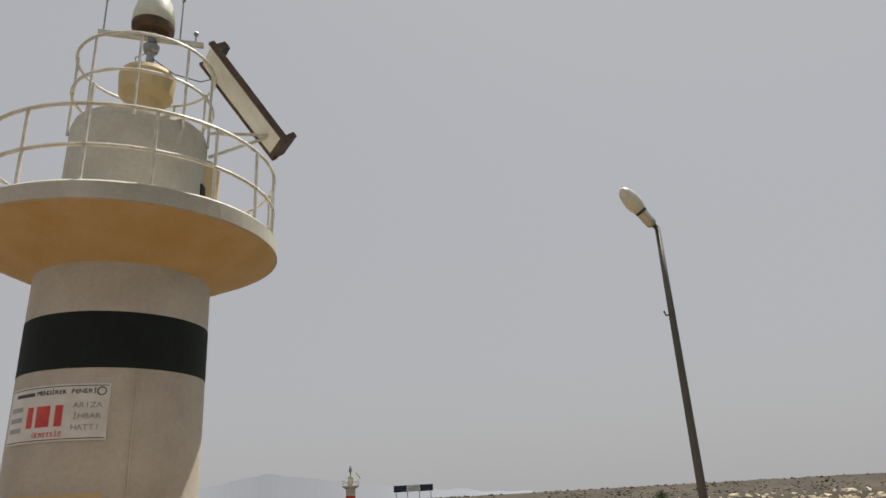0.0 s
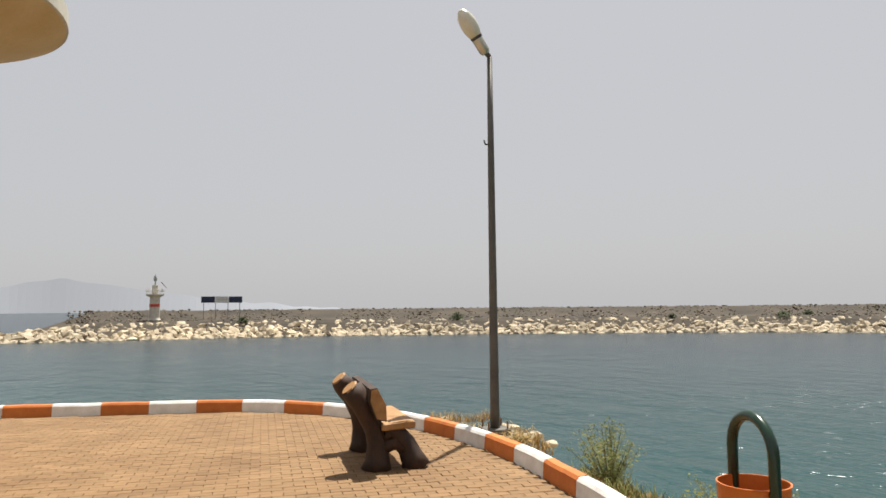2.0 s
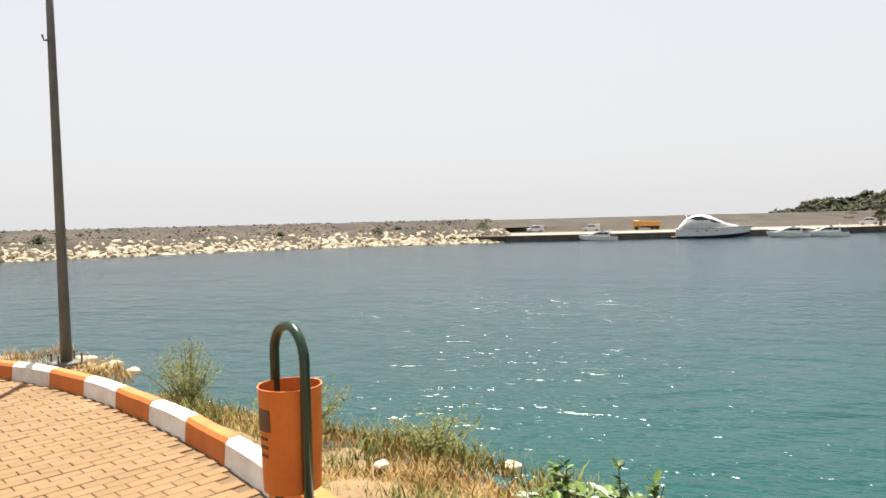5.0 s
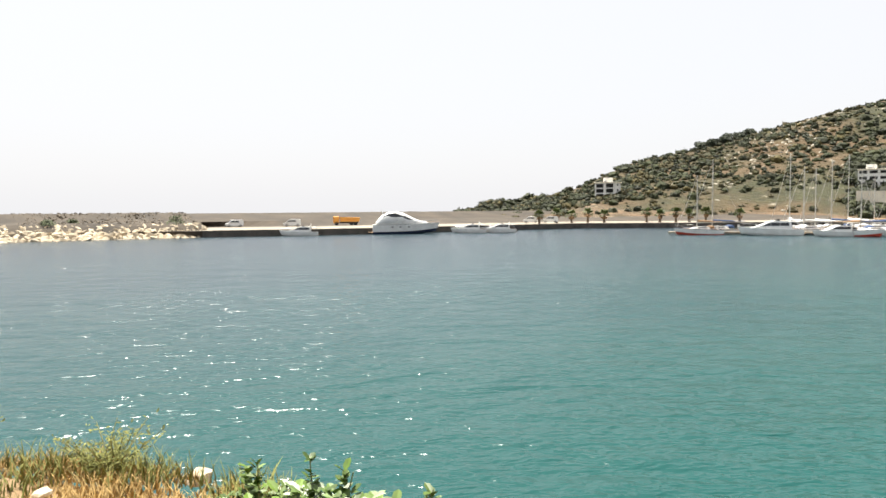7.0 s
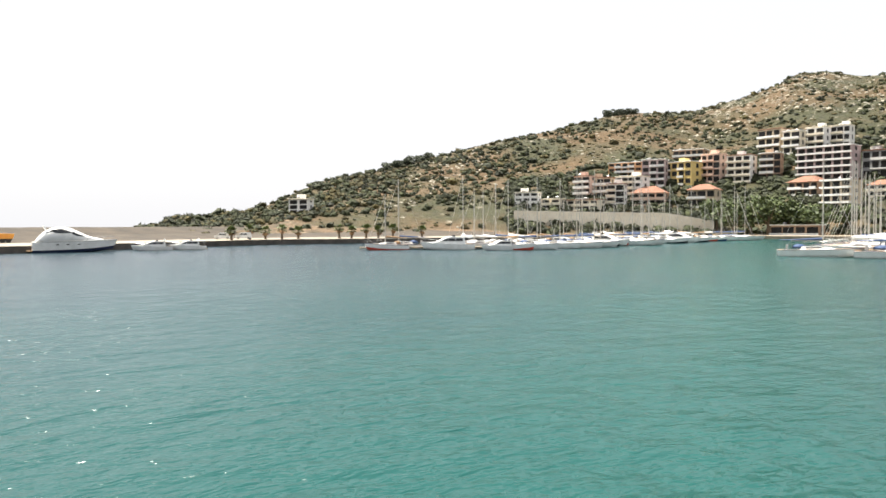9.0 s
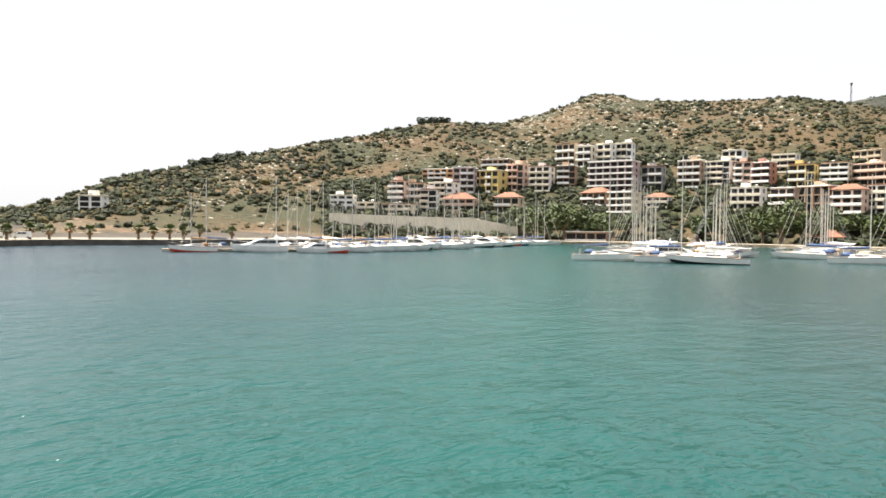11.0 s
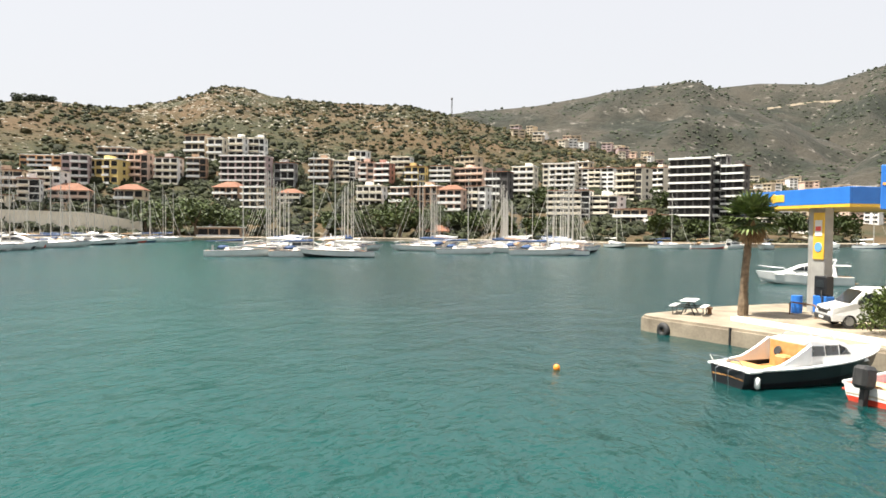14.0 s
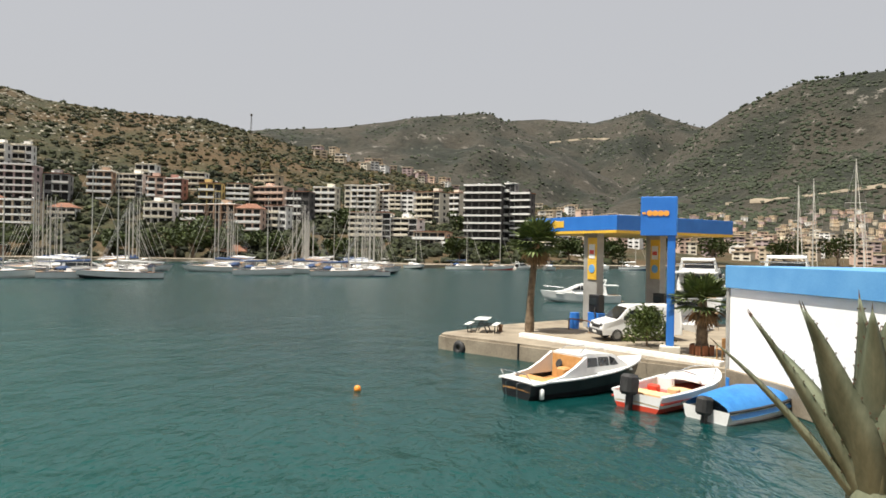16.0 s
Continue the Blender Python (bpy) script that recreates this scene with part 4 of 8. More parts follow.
# ---- paving blocks ----
def paving():
    w, h = 0.20, 0.10

    def inside(x, y):
        if y > 11.6 + max(0, -1.2 - x) * 0.13 or y < -2.15 or y < 6.3 and x > kerb_x(y) - 0.05 or y < -1.2 and x > 0.9:
            return False
        if x > -1.2 and y > 6.3:
            return ((x + 1.2) / 3.74) ** 2 + ((y - 6.3) / 5.36) ** 2 < 1
        return True
    me = bpy.data.meshes.new("paver")
    bm = box(B(), -w / 2 + 0.0025, -h / 2 + 0.0025, -0.03, w / 2 - 0.0025, h / 2 - 0.0025, 0.0)
    top = max(bm.faces, key=lambda f: f.calc_center_median().z)
    r = bmesh.ops.inset_region(bm, faces=[top], thickness=0.006, depth=0.0)
    for v in top.verts:
        v.co.z += 0.004
    bm.to_mesh(me)
    bm.free()
    me.materials.append(M_PAVER)
    verts, faces, count = [], [], 0
    rng = random.Random(8)
    base = [v.co.copy() for v in me.vertices]
    polys = [tuple(f.vertices) for f in me.polygons]
    for j in range(-20, 140):
        for i in range(-45, 26):
            x, y = i * w + (0.1 if j % 2 else 0), j * h
            if not inside(x, y) or (x - LX) ** 2 + (y - LY) ** 2 < 0.95 or x < -9:
                continue
            m = pose(x, y, rng.uniform(-0.003, 0.002), rng.uniform(-0.6, 0.6), rng.uniform(-0.6, 0.6), rng.uniform(-0.8, 0.8))
            if count < 300 and x > 0.9 and 2.0 < y < 6.2:
                ob = new("paver", me)
                ob.parent = QUAY
                ob.matrix_basis = m
                count += 1
            else:
                k = len(verts)
                verts += [tuple(m @ c) for c in base]
                faces += [tuple(k + q for q in f) for f in polys]
    tagged(mesh_from("paving_field", verts, faces, M_PAVER, QUAY), "ochre paving blocks laid in running bond", kind="stuff")


# ---- fuel pier ----
PZ = -2.8
M_BLUE = material("blue_fascia_panel", (0.018, 0.135, 0.47), (0.03, 0.18, 0.56), 0.4, scale=1.2, fine=18, bump=0.03)
M_PALEBLUE = material("pale_blue_fascia", (0.095, 0.29, 0.57), (0.14, 0.36, 0.64), 0.45, scale=1.0, fine=16, bump=0.04)
M_YELLOW = material("yellow_trim", (0.62, 0.36, 0.03), (0.76, 0.48, 0.06), 0.5, scale=2, fine=20, bump=0.03)
M_ORANGE = material("orange_mark", (0.75, 0.30, 0.04), (0.85, 0.38, 0.06), 0.5, scale=2, fine=20, bump=0)
M_GREYPANEL = material("grey_clad_column", (0.24, 0.23, 0.21), (0.38, 0.37, 0.34), 0.5, scale=1.4, fine=20, bump=0.05)
M_HULLWHITE = material("white_gelcoat", (0.62, 0.61, 0.58), (0.78, 0.78, 0.76), 0.3, scale=0.8, fine=12, bump=0.02, per_object=0.05)
M_BLACKHULL = material("black_hull_paint", (0.008, 0.008, 0.010), (0.02, 0.02, 0.022), 0.3, scale=1, fine=15, bump=0.03)
M_REDHULL = material("red_hull_paint", (0.42, 0.035, 0.02), (0.55, 0.07, 0.035), 0.35, scale=1, fine=15, bump=0.03)
M_TARP = material("blue_tarpaulin", (0.012, 0.125, 0.36), (0.035, 0.21, 0.50), 0.55, scale=2.5, fine=14, bump=0.5)
M_DARKGLASS = material("dark_tinted_glass", (0.012, 0.014, 0.016), (0.03, 0.034, 0.038), 0.08, scale=2, fine=10, bump=0)
M_TAN = material("tan_upholstery", (0.42, 0.20, 0.06), (0.58, 0.32, 0.12), 0.6, scale=4, fine=40, bump=0.15)
M_RUBBER = material("black_rubber", (0.012, 0.012, 0.012), (0.035, 0.034, 0.033), 0.7, scale=6, fine=60)
M_TRUNK = material("palm_trunk_fibre", (0.06, 0.04, 0.025), (0.24, 0.175, 0.11), 0.95, scale=5, fine=30, bump=0.8)
M_FROND = material("palm_frond_green", (0.030, 0.055, 0.010), (0.12, 0.15, 0.035), 0.55, scale=3, fine=25, bump=0.1, per_island=0.3)
M_DEADFROND = material("dead_frond_brown", (0.20, 0.11, 0.05), (0.38, 0.24, 0.12), 0.9, scale=3, fine=25, bump=0.1, per_island=0.3)
M_AGAVE = material("grey_green_agave", (0.065, 0.082, 0.048), (0.20, 0.215, 0.14), 0.6, scale=2.5, fine=18, bump=0.12, stretch=(3, 3, 0.5))
M_BUOY = material("orange_float", (0.75, 0.22, 0.02), (0.85, 0.30, 0.04), 0.4, scale=4, fine=30)
M_LIMEWASH = material("fresh_white_render", (0.82, 0.81, 0.79), (0.90, 0.89, 0.88), 0.8, scale=0.8, fine=9, bump=0.2)
M_CHROME = material("polished_rail", (0.55, 0.55, 0.55), (0.72, 0.72, 0.72), 0.2, metal=1.0, scale=4, fine=30, bump=0)


def pier():
    out = [(14.2, -33.9), (14.8, -34.3), (14.9, -35.0), (13.2, -41), (9.5, -48.0), (-60, -54), (-60, -16), (-9, -19.6), (-4.6, -21.6), (-0.1, -28.6), (0.6, -29.3), (4.6, -30.6), (9.6, -32.4)]
    bm = B()
    top = [bm.verts.new((x, y, PZ)) for x, y in out]
    bm.faces.new(top)
    if bm.faces[:][0].normal.z < 0:
        bmesh.ops.reverse_faces(bm, faces=bm.faces[:])
    r = bmesh.ops.extrude_face_region(bm, geom=bm.faces[:])
    bmesh.ops.translate(bm, vec=(0, 0, -2.2), verts=[g for g in r["geom"] if isinstance(g, bmesh.types.BMVert)])
    bmesh.ops.recalc_face_normals(bm, faces=bm.faces)
    bmesh.ops.bevel(bm, geom=[e for e in bm.edges if all(v.co.z > PZ - 0.01 for v in e.verts)], offset=0.12, segments=2, affect="EDGES")
    p = tagged(part("pier", bm, M_CONCRETE), "worn pale concrete fuel pier with a rounded edge", "pier", kind="structure")
    part("joint", box(B(), -0.03, -0.06, PZ - 0.8, 0.03, 0.06, PZ + 0.004, 0, pose(9.8, -32.45, 0, 0, 0, -20)), M_DARKGAP, p)
    part("low_wall", box(B(), 0, -0.2, PZ - 0.02, 11.2, 0.2, PZ + 0.21, 0.03, pose(0.6, -30.0, 0, 0, 0, -28)), M_KERB_W, p, "low white-painted upstand")
    for x, y in ((13.3, -33.7), (-1.2, -26.9)):
        bm = B()
        ring(bm, 0.24, 0, 0.17, 20)
        bmesh.ops.transform(bm, matrix=pose(x + 0.03, y + 0.08, PZ - 0.6, 90, 0, -20), verts=bm.verts)
        part("tyre_fender", bm, M_RUBBER, p, smooth=True)
    part("mooring_bollard", lathe(B(), [(0.12, PZ), (0.1, PZ + 0.25), (0.16, PZ + 0.3), (0.14, PZ + 0.38)], 12, pose(12.2, -37.0, 0)), M_RUST, p)


pier()


def fuel_canopy():
    m = Matrix(((0.8, -0.6, 0, 6.3), (-0.6, -0.8, 0, -39.5), (0, 0, 1, 0), (0, 0, 0, 1)))
    t = thing("fuel_canopy", "blue and yellow fuel station canopy on grey clad columns", "canopy", m)
    part("roof_slab", box(B(), 0.15, 0.15, 2.92, 7.85, 9.85, 3.7), M_GREYPANEL, t)
    part("soffit", box(B(), 0.1, 0.1, 2.86, 7.9, 9.9, 2.915), M_YELLOW, t, "yellow soffit")
    for a in ((0, 0, 8, 0.14), (0, 9.86, 8, 10), (0, 0.14, 0.14, 9.86), (7.86, 0.14, 8, 9.86)):
        part("fascia_panel", box(B(), a[0], a[1], 3.0, a[2], a[3], 3.85, 0.015), M_BLUE, t, "blue fascia")
        part("yellow_band", box(B(), a[0] + 0.01, a[1] + 0.01, 2.84, a[2] - 0.01, a[3] - 0.01, 2.998), M_YELLOW, t)
    # the brand mark on the long side: plain rounded shapes in its colour
    mk = part("brand_mark", box(B(), 4.5, -0.03, 3.22, 5.2, -0.004, 3.62, 0.01), M_YELLOW, t)
    for x in (5.35, 6.05, 6.75):
        part("mark_shape", lathe(B(), [(0.26, 0), (0.24, 0.025)], 14, pose(x, -0.004, 3.42, 90, 0, 0)), M_YELLOW, mk)
    for cx, cy in ((2.7, 0.9), (2.7, 6.2)):
        c = part("column", box(B(), cx - 0.5, cy - 0.28, PZ, cx + 0.5, cy + 0.28, 2.9, 0.03), M_GREYPANEL, t)
        part("end_tube", lathe(B(), [(0.30, PZ), (0.30, 2.88)], 18, pose(cx + 0.52, cy, 0)), M_GREYPANEL, c, smooth=False)
        pn = part("price_panel", box(B(), cx - 0.5, cy - 0.34, 0.1, cx + 0.25, cy - 0.285, 2.6, 0.01), M_YELLOW, c, "yellow notice panel on the column")
        part("notice", box(B(), cx - 0.38, cy - 0.36, 1.35, cx + 0.13, cy - 0.342, 2.2, 0.01), M_HULLWHITE, pn)
        part("lettering_bar", box(B(), cx - 0.31, cy - 0.37, 1.62, cx + 0.06, cy - 0.362, 1.86), M_RED, pn)
        part("notice", lathe(B(), [(0.26, 0), (0.25, 0.02)], 18, pose(cx - 0.13, cy - 0.345, 0.75, 90, 0, 0)), M_PALEBLUE, pn)
    part("roof_unit", box(B(), 1.5, 2.0, 3.7, 3.2, 3.2, 4.02, 0.03), M_GREYPANEL, t)


fuel_canopy()


def fuel_pump(x, y, rz):
    t = thing("fuel_pump", "blue and black fuel dispenser with a dark display", "fuel pump", pose(x, y, PZ, 0, 0, rz), group="pumps under the canopy")
    b = part("cabinet", box(B(), -0.45, -0.28, 0.0, 0.45, 0.28, 1.0, 0.03), M_BLUE, t)
    part("head", box(B(), -0.43, -0.25, 1.02, 0.43, 0.25, 2.05, 0.05), M_BLACKHULL, t)
    part("display", box(B(), -0.3, -0.27, 1.45, 0.3, -0.252, 1.85, 0.01), M_DARKGLASS, t)
    part("nozzle", tube(B(), [(0.2, -0.30, 1.3), (0.24, -0.36, 1.15), (0.18, -0.34, 0.95)], 0.035, 8), M_RUBBER, t)
    part("hose", tube(B(), [(0.2, -0.31, 1.28), (0.33, -0.42, 0.9), (0.36, -0.42, 0.4), (0.3, -0.33, 0.6), (0.28, -0.29, 1.0)], 0.02, 6), M_RUBBER, t)
    part("kick_plate", box(B(), -0.46, -0.3, 0.0, 0.46, -0.282, 0.12), M_STEEL, b)


fuel_pump(7.6, -40.9, 143)
fuel_pump(4.4, -45.1, 143)


def drum():
    t = thing("oil_drum", "blue steel drum beside the pump column", "drum", pose(8.9, -41.0, PZ))
    part("barrel", lathe(B(), [(0.28, 0), (0.29, 0.3), (0.3, 0.32), (0.29, 0.34), (0.29, 0.6), (0.3, 0.62), (0.29, 0.64), (0.28, 0.92)], 20), M_BLUE, t)
    part("lid", lathe(B(), [(0.27, 0.9), (0.27, 0.93)], 20), M_BLUE, t)


drum()


def guard_rail():
    t = thing("guard_rail", "low yellow-brown pipe barrier on the pier", "barrier", pose(8.3, -39.5, PZ, 0, 0, -37))
    part("rail", tube(B(), [(-0.9, 0, -0.02), (-0.9, 0, 0.55), (-0.8, 0, 0.65), (0.8, 0, 0.65), (0.9, 0, 0.55), (0.9, 0, -0.02)], 0.04, 8), M_RUST, t)
    part("foot_plate", box(B(), -1.0, -0.1, 0, -0.8, 0.1, 0.015), M_RUST, t)
    part("foot_plate", box(B(), 0.8, -0.1, 0, 1.0, 0.1, 0.015), M_RUST, t)


guard_rail()


def pylon():
    t = thing("sign_pylon", "tall blue fuel brand sign on a single blue post", "sign", pose(2.85, -33.0, PZ, 0, 0, 6))
    part("post", box(B(), -0.17, -0.12, 0.0, 0.17, 0.12, 5.5, 0.02), M_BLUE, t)
    part("footing", box(B(), -0.45, -0.4, -0.01, 0.45, 0.4, 0.32, 0.03), M_WHITE, t)
    b = part("sign_box", box(B(), -0.22, -0.2, 5.3, 1.36, 0.2, 7.08, 0.03), M_BLUE, t)
    part("side_band", box(B(), -0.235, -0.17, 5.33, -0.222, 0.17, 7.05), M_PALEBLUE, b)
    # brand mark as plain shapes
    for i, x in enumerate((1.0, 0.76, 0.52, 0.28)):
        part("mark_shape", lathe(B(), [(0.135, 0), (0.13, 0.03)], 14, Matrix.Translation((x - 0.03, 0.2, 6.32)) @ Euler((radians(-90), 0, 0)).to_matrix().to_4x4()), M_ORANGE, b)
    part("mark_shape", box(B(), 1.13, 0.2, 6.27, 1.29, 0.23, 6.37), M_ORANGE, b)


pylon()


def palm(x, y, z, h, crown, seed, label, fronds=34, r=0.22, lean=0.0):
    """A fan palm: tapering fibrous trunk, dead skirt and a crown of split fronds."""
    rng = random.Random(seed)
    t = thing("palm_tree", label, "palm", pose(x, y, z))
    pts, radii = [], []
    for k in range(9):
        u = k / 8
        pts.append((lean * u * u, 0.05 * math.sin(u * 4), h * u - 0.02))
        radii.append(r * (1.25 - 0.5 * u if u < 0.15 else 1.0 - 0.28 * u) * (1 + 0.06 * (k % 2)))
    bm = tube(B(), pts, radii, 10)
    part("trunk", bm, M_TRUNK, t)
    scales = B()
    for k in range(int(h * 34)):
        u = rng.uniform(0.05, 1.0)
        a = k * 2.4
        rr = r * (1.0 - 0.25 * u)
        c = Vector((lean * u * u + rr * math.cos(a), rr * math.sin(a), h * u))
        o = Vector((math.cos(a), math.sin(a), 0))
        s = Vector((-math.sin(a), math.cos(a), 0)) * 0.05
        q = [c - s, c + s, c + o * 0.06 + Vector((0, 0, 0.12)) + s * 0.3, c + o * 0.06 + Vector((0, 0, 0.12)) - s * 0.3]
        scales.faces.new([scales.verts.new(v) for v in q])
    tagged(part("leaf_base", scales, M_TRUNK, t), kind="stuff")
    top = Vector((lean, 0, h))

    def frond_set(n, e0, e1, size, mat, name):
        verts, faces = [], []
        for i in range(n):
            a, e = rng.uniform(0, 6.28), rng.uniform(e0, e1)
            d = Vector((math.cos(a) * math.cos(e), math.sin(a) * math.cos(e), math.sin(e)))
            L = size * rng.uniform(0.8, 1.1)
            hub = top + d * L * 0.45 + Vector((0, 0, -0.06 * L))
            side = Vector((-math.sin(a), math.cos(a), 0))
            j = len(verts)
            w = side * 0.02 * size
            verts.extend([tuple(top - w), tuple(top + w), tuple(hub + w), tuple(hub - w)])
            faces.append((j, j + 1, j + 2, j + 3))
            up = side.cross(d)
            for s in range(11):
                f = radians(-75 + 15 * s)
                tip_d = d * math.cos(f) + side * math.sin(f)
                ll = L * (0.62 - 0.16 * abs(s - 5) / 5)
                mid = hub + tip_d * ll * 0.55
                tip = hub + tip_d * ll + Vector((0, 0, -0.16 * ll * rng.uniform(0.4, 1.4)))
                ww = (side * math.cos(f) - d * math.sin(f)) * 0.045 * size
                j = len(verts)
                verts.extend([tuple(hub), tuple(mid + ww), tuple(tip), tuple(mid - ww)])
                faces.append((j, j + 1, j + 2, j + 3))
        tagged(mesh_from(name, verts, faces, mat, t), kind="stuff")
    frond_set(fronds, -0.35, 1.35, crown, M_FROND, "crown")
    frond_set(fronds // 3, -1.3, -0.5, crown * 0.75, M_DEADFROND, "dead_skirt")
    return t


palm(10.7, -37.6, PZ, 5.0, 1.75, 41, "tall fan palm with a rough trunk on the pier", 60, 0.21, -0.35)
palm(1.5, -33.2, PZ, 2.4, 1.6, 42, "short fan palm in a wooden planter on the pier", 40, 0.26)


def planter():
    t = thing("planter", "red-brown slatted wooden planter round the short palm", "planter", pose(1.5, -33.2, PZ))
    for i in range(10):
        a = 2 * math.pi * i / 10
        part("slat", box(B(), -0.13, -0.02, 0, 0.13, 0.02, 0.42 + 0.03 * (i % 2), 0.005, pose(0.5 * math.cos(a), 0.5 * math.sin(a), 0, 0, 0, math.degrees(a) + 90)), M_BARKRED, t)
    part("soil", lathe(B(), [(0.45, 0.0), (0.45, 0.3), (0.1, 0.34)], 12), M_EARTH, t)


M_BARKRED = material("red_brown_timber", (0.16, 0.05, 0.02), (0.32, 0.12, 0.05), 0.7, scale=3, fine=30)
planter()


def wood_chair(x, y, rz):
    t = thing("chair", "orange-brown wooden slatted chair on the pier", "chair", pose(x, y, PZ, 0, 0, rz), group="chairs by the kiosk")
    part("seat", box(B(), -0.25, -0.25, 0.42, 0.25, 0.25, 0.46, 0.01), M_CUT, t)
    part("backrest", box(B(), -0.25, 0.22, 0.5, 0.25, 0.26, 0.95, 0.01), M_CUT, t)
    for sx in (-0.22, 0.22):
        for sy in (-0.22, 0.22):
            part("leg", box(B(), sx - 0.02, sy - 0.02, 0, sx + 0.02, sy + 0.02, 0.62 if sy < 0 else 0.9), M_CUT, t)


wood_chair(0.55, -32.0, 30)
wood_chair(0.35, -33.4, 100)


def picnic_table():
    t = thing("picnic_table", "white-topped picnic table with attached benches on dark legs", "table", pose(13.0, -36.3, PZ, 0, 0, 100))
    part("tabletop", box(B(), -0.8, -0.38, 0.72, 0.8, 0.38, 0.77, 0.015), M_HULLWHITE, t)
    for s in (-1, 1):
        part("bench_board", box(B(), -0.8, s * 0.75 - 0.16, 0.44, 0.8, s * 0.75 + 0.16, 0.48, 0.012), M_HULLWHITE, t)
    for x in (-0.55, 0.55):
        part("leg", tube(B(), [(x, -0.35, 0), (x, 0.0, 0.72)], 0.03, 6), M_RUBBER, t)
        part("leg", tube(B(), [(x, 0.35, 0), (x, 0.0, 0.72)], 0.03, 6), M_RUBBER, t)
        part("cross_bar", tube(B(), [(x, -0.8, 0.42), (x, 0.8, 0.42)], 0.03, 6), M_RUBBER, t)
        for s in (-1, 1):
            part("bench_leg", tube(B(), [(x, s * 0.75, 0), (x, s * 0.75, 0.44)], 0.025, 6), M_RUBBER, t)


picnic_table()


def van():
    t = thing("van", "white compact panel van with dark windows parked on the pier", "van", pose(4.9, -37.3, PZ, 0, 0, 32))
    # side profile, front to +x
    prof = [(2.15, 0.32), (2.2, 0.62), (2.12, 0.92), (1.35, 1.12), (0.75, 1.72), (0.45, 1.82), (-1.9, 1.84), (-2.1, 1.7), (-2.18, 0.9), (-2.15, 0.32)]
    secs = [[(x, w * (1.0 if z < 1.1 else 1.0 - 0.16 * (z - 1.1) / 0.7), z) for x, z in prof] for w in (-0.86, -0.84, 0.84, 0.86)]
    secs[0] = [(x * 0.97, y, z * 0.97 + 0.02) for x, y, z in secs[0]]
    secs[3] = [(x * 0.97, y, z * 0.97 + 0.02) for x, y, z in secs[3]]
    bm = loft(B(), secs, closed=True)
    bmesh.ops.recalc_face_normals(bm, faces=bm.faces)
    b = part("body", bm, M_HULLWHITE, t)
    v = [(1.345, -0.74, 1.15), (1.345, 0.74, 1.15), (0.79, 0.66, 1.71), (0.79, -0.66, 1.71)]
    bm = B()
    bm.faces.new([bm.verts.new((x + 0.03, y, z + 0.02)) for x, y, z in v])
    bm.faces.new([bm.verts.new((x - 0.01, y, z - 0.01)) for x, y, z in reversed(v)])
    part("windscreen", bm, M_DARKGLASS, b)
    for s in (-1, 1):
        for pts in ([(1.05, 1.18), (0.62, 1.66), (0.02, 1.68), (0.02, 1.18)], [(-0.06, 1.18), (-0.06, 1.68), (-0.95, 1.68), (-0.95, 1.18)]):
            bm = B()
            f = [bm.verts.new((x, s * (0.87 - 0.16 * (z - 1.1) / 0.7), z)) for x, z in pts]
            bm.faces.new(f if s < 0 else list(reversed(f)))
            r = bmesh.ops.extrude_face_region(bm, geom=bm.faces[:])
            bmesh.ops.translate(bm, vec=(0, -s * 0.03, 0), verts=[g for g in r["geom"] if isinstance(g, bmesh.types.BMVert)])
            part("side_window", bm, M_DARKGLASS, b)
        part("headlight", box(B(), 2.05, s * 0.62 - 0.16, 0.72, 2.17, s * 0.62 + 0.16, 0.9, 0.03), M_CHROME, b)
        part("mirror", box(B(), 0.95, s * 0.95 - 0.08, 1.1, 1.07, s * 0.95 + 0.08, 1.28, 0.02), M_RUBBER, b)
        for x in (1.38, -1.35):
            w = part("wheel", lathe(B(), [(0.18, -0.1), (0.30, -0.1), (0.32, -0.06), (0.32, 0.06), (0.30, 0.1), (0.18, 0.1)], 20, pose(x, s * 0.76, 0.32, 90, 0, 0)), M_RUBBER, t)
            part("rim", lathe(B(), [(0.19, -0.105), (0.19, 0.105)], 14, pose(x, s * 0.76, 0.32, 90, 0, 0)), M_STEEL, w)
    part("grille", box(B(), 2.14, -0.5, 0.66, 2.215, 0.5, 0.82, 0.01), M_RUBBER, b)
    part("bumper", box(B(), 2.08, -0.84, 0.3, 2.26, 0.84, 0.56, 0.04), M_RUBBER, b)
    part("number_plate", box(B(), 2.262, -0.26, 0.4, 2.275, 0.26, 0.51), M_PLATE, b)


van()


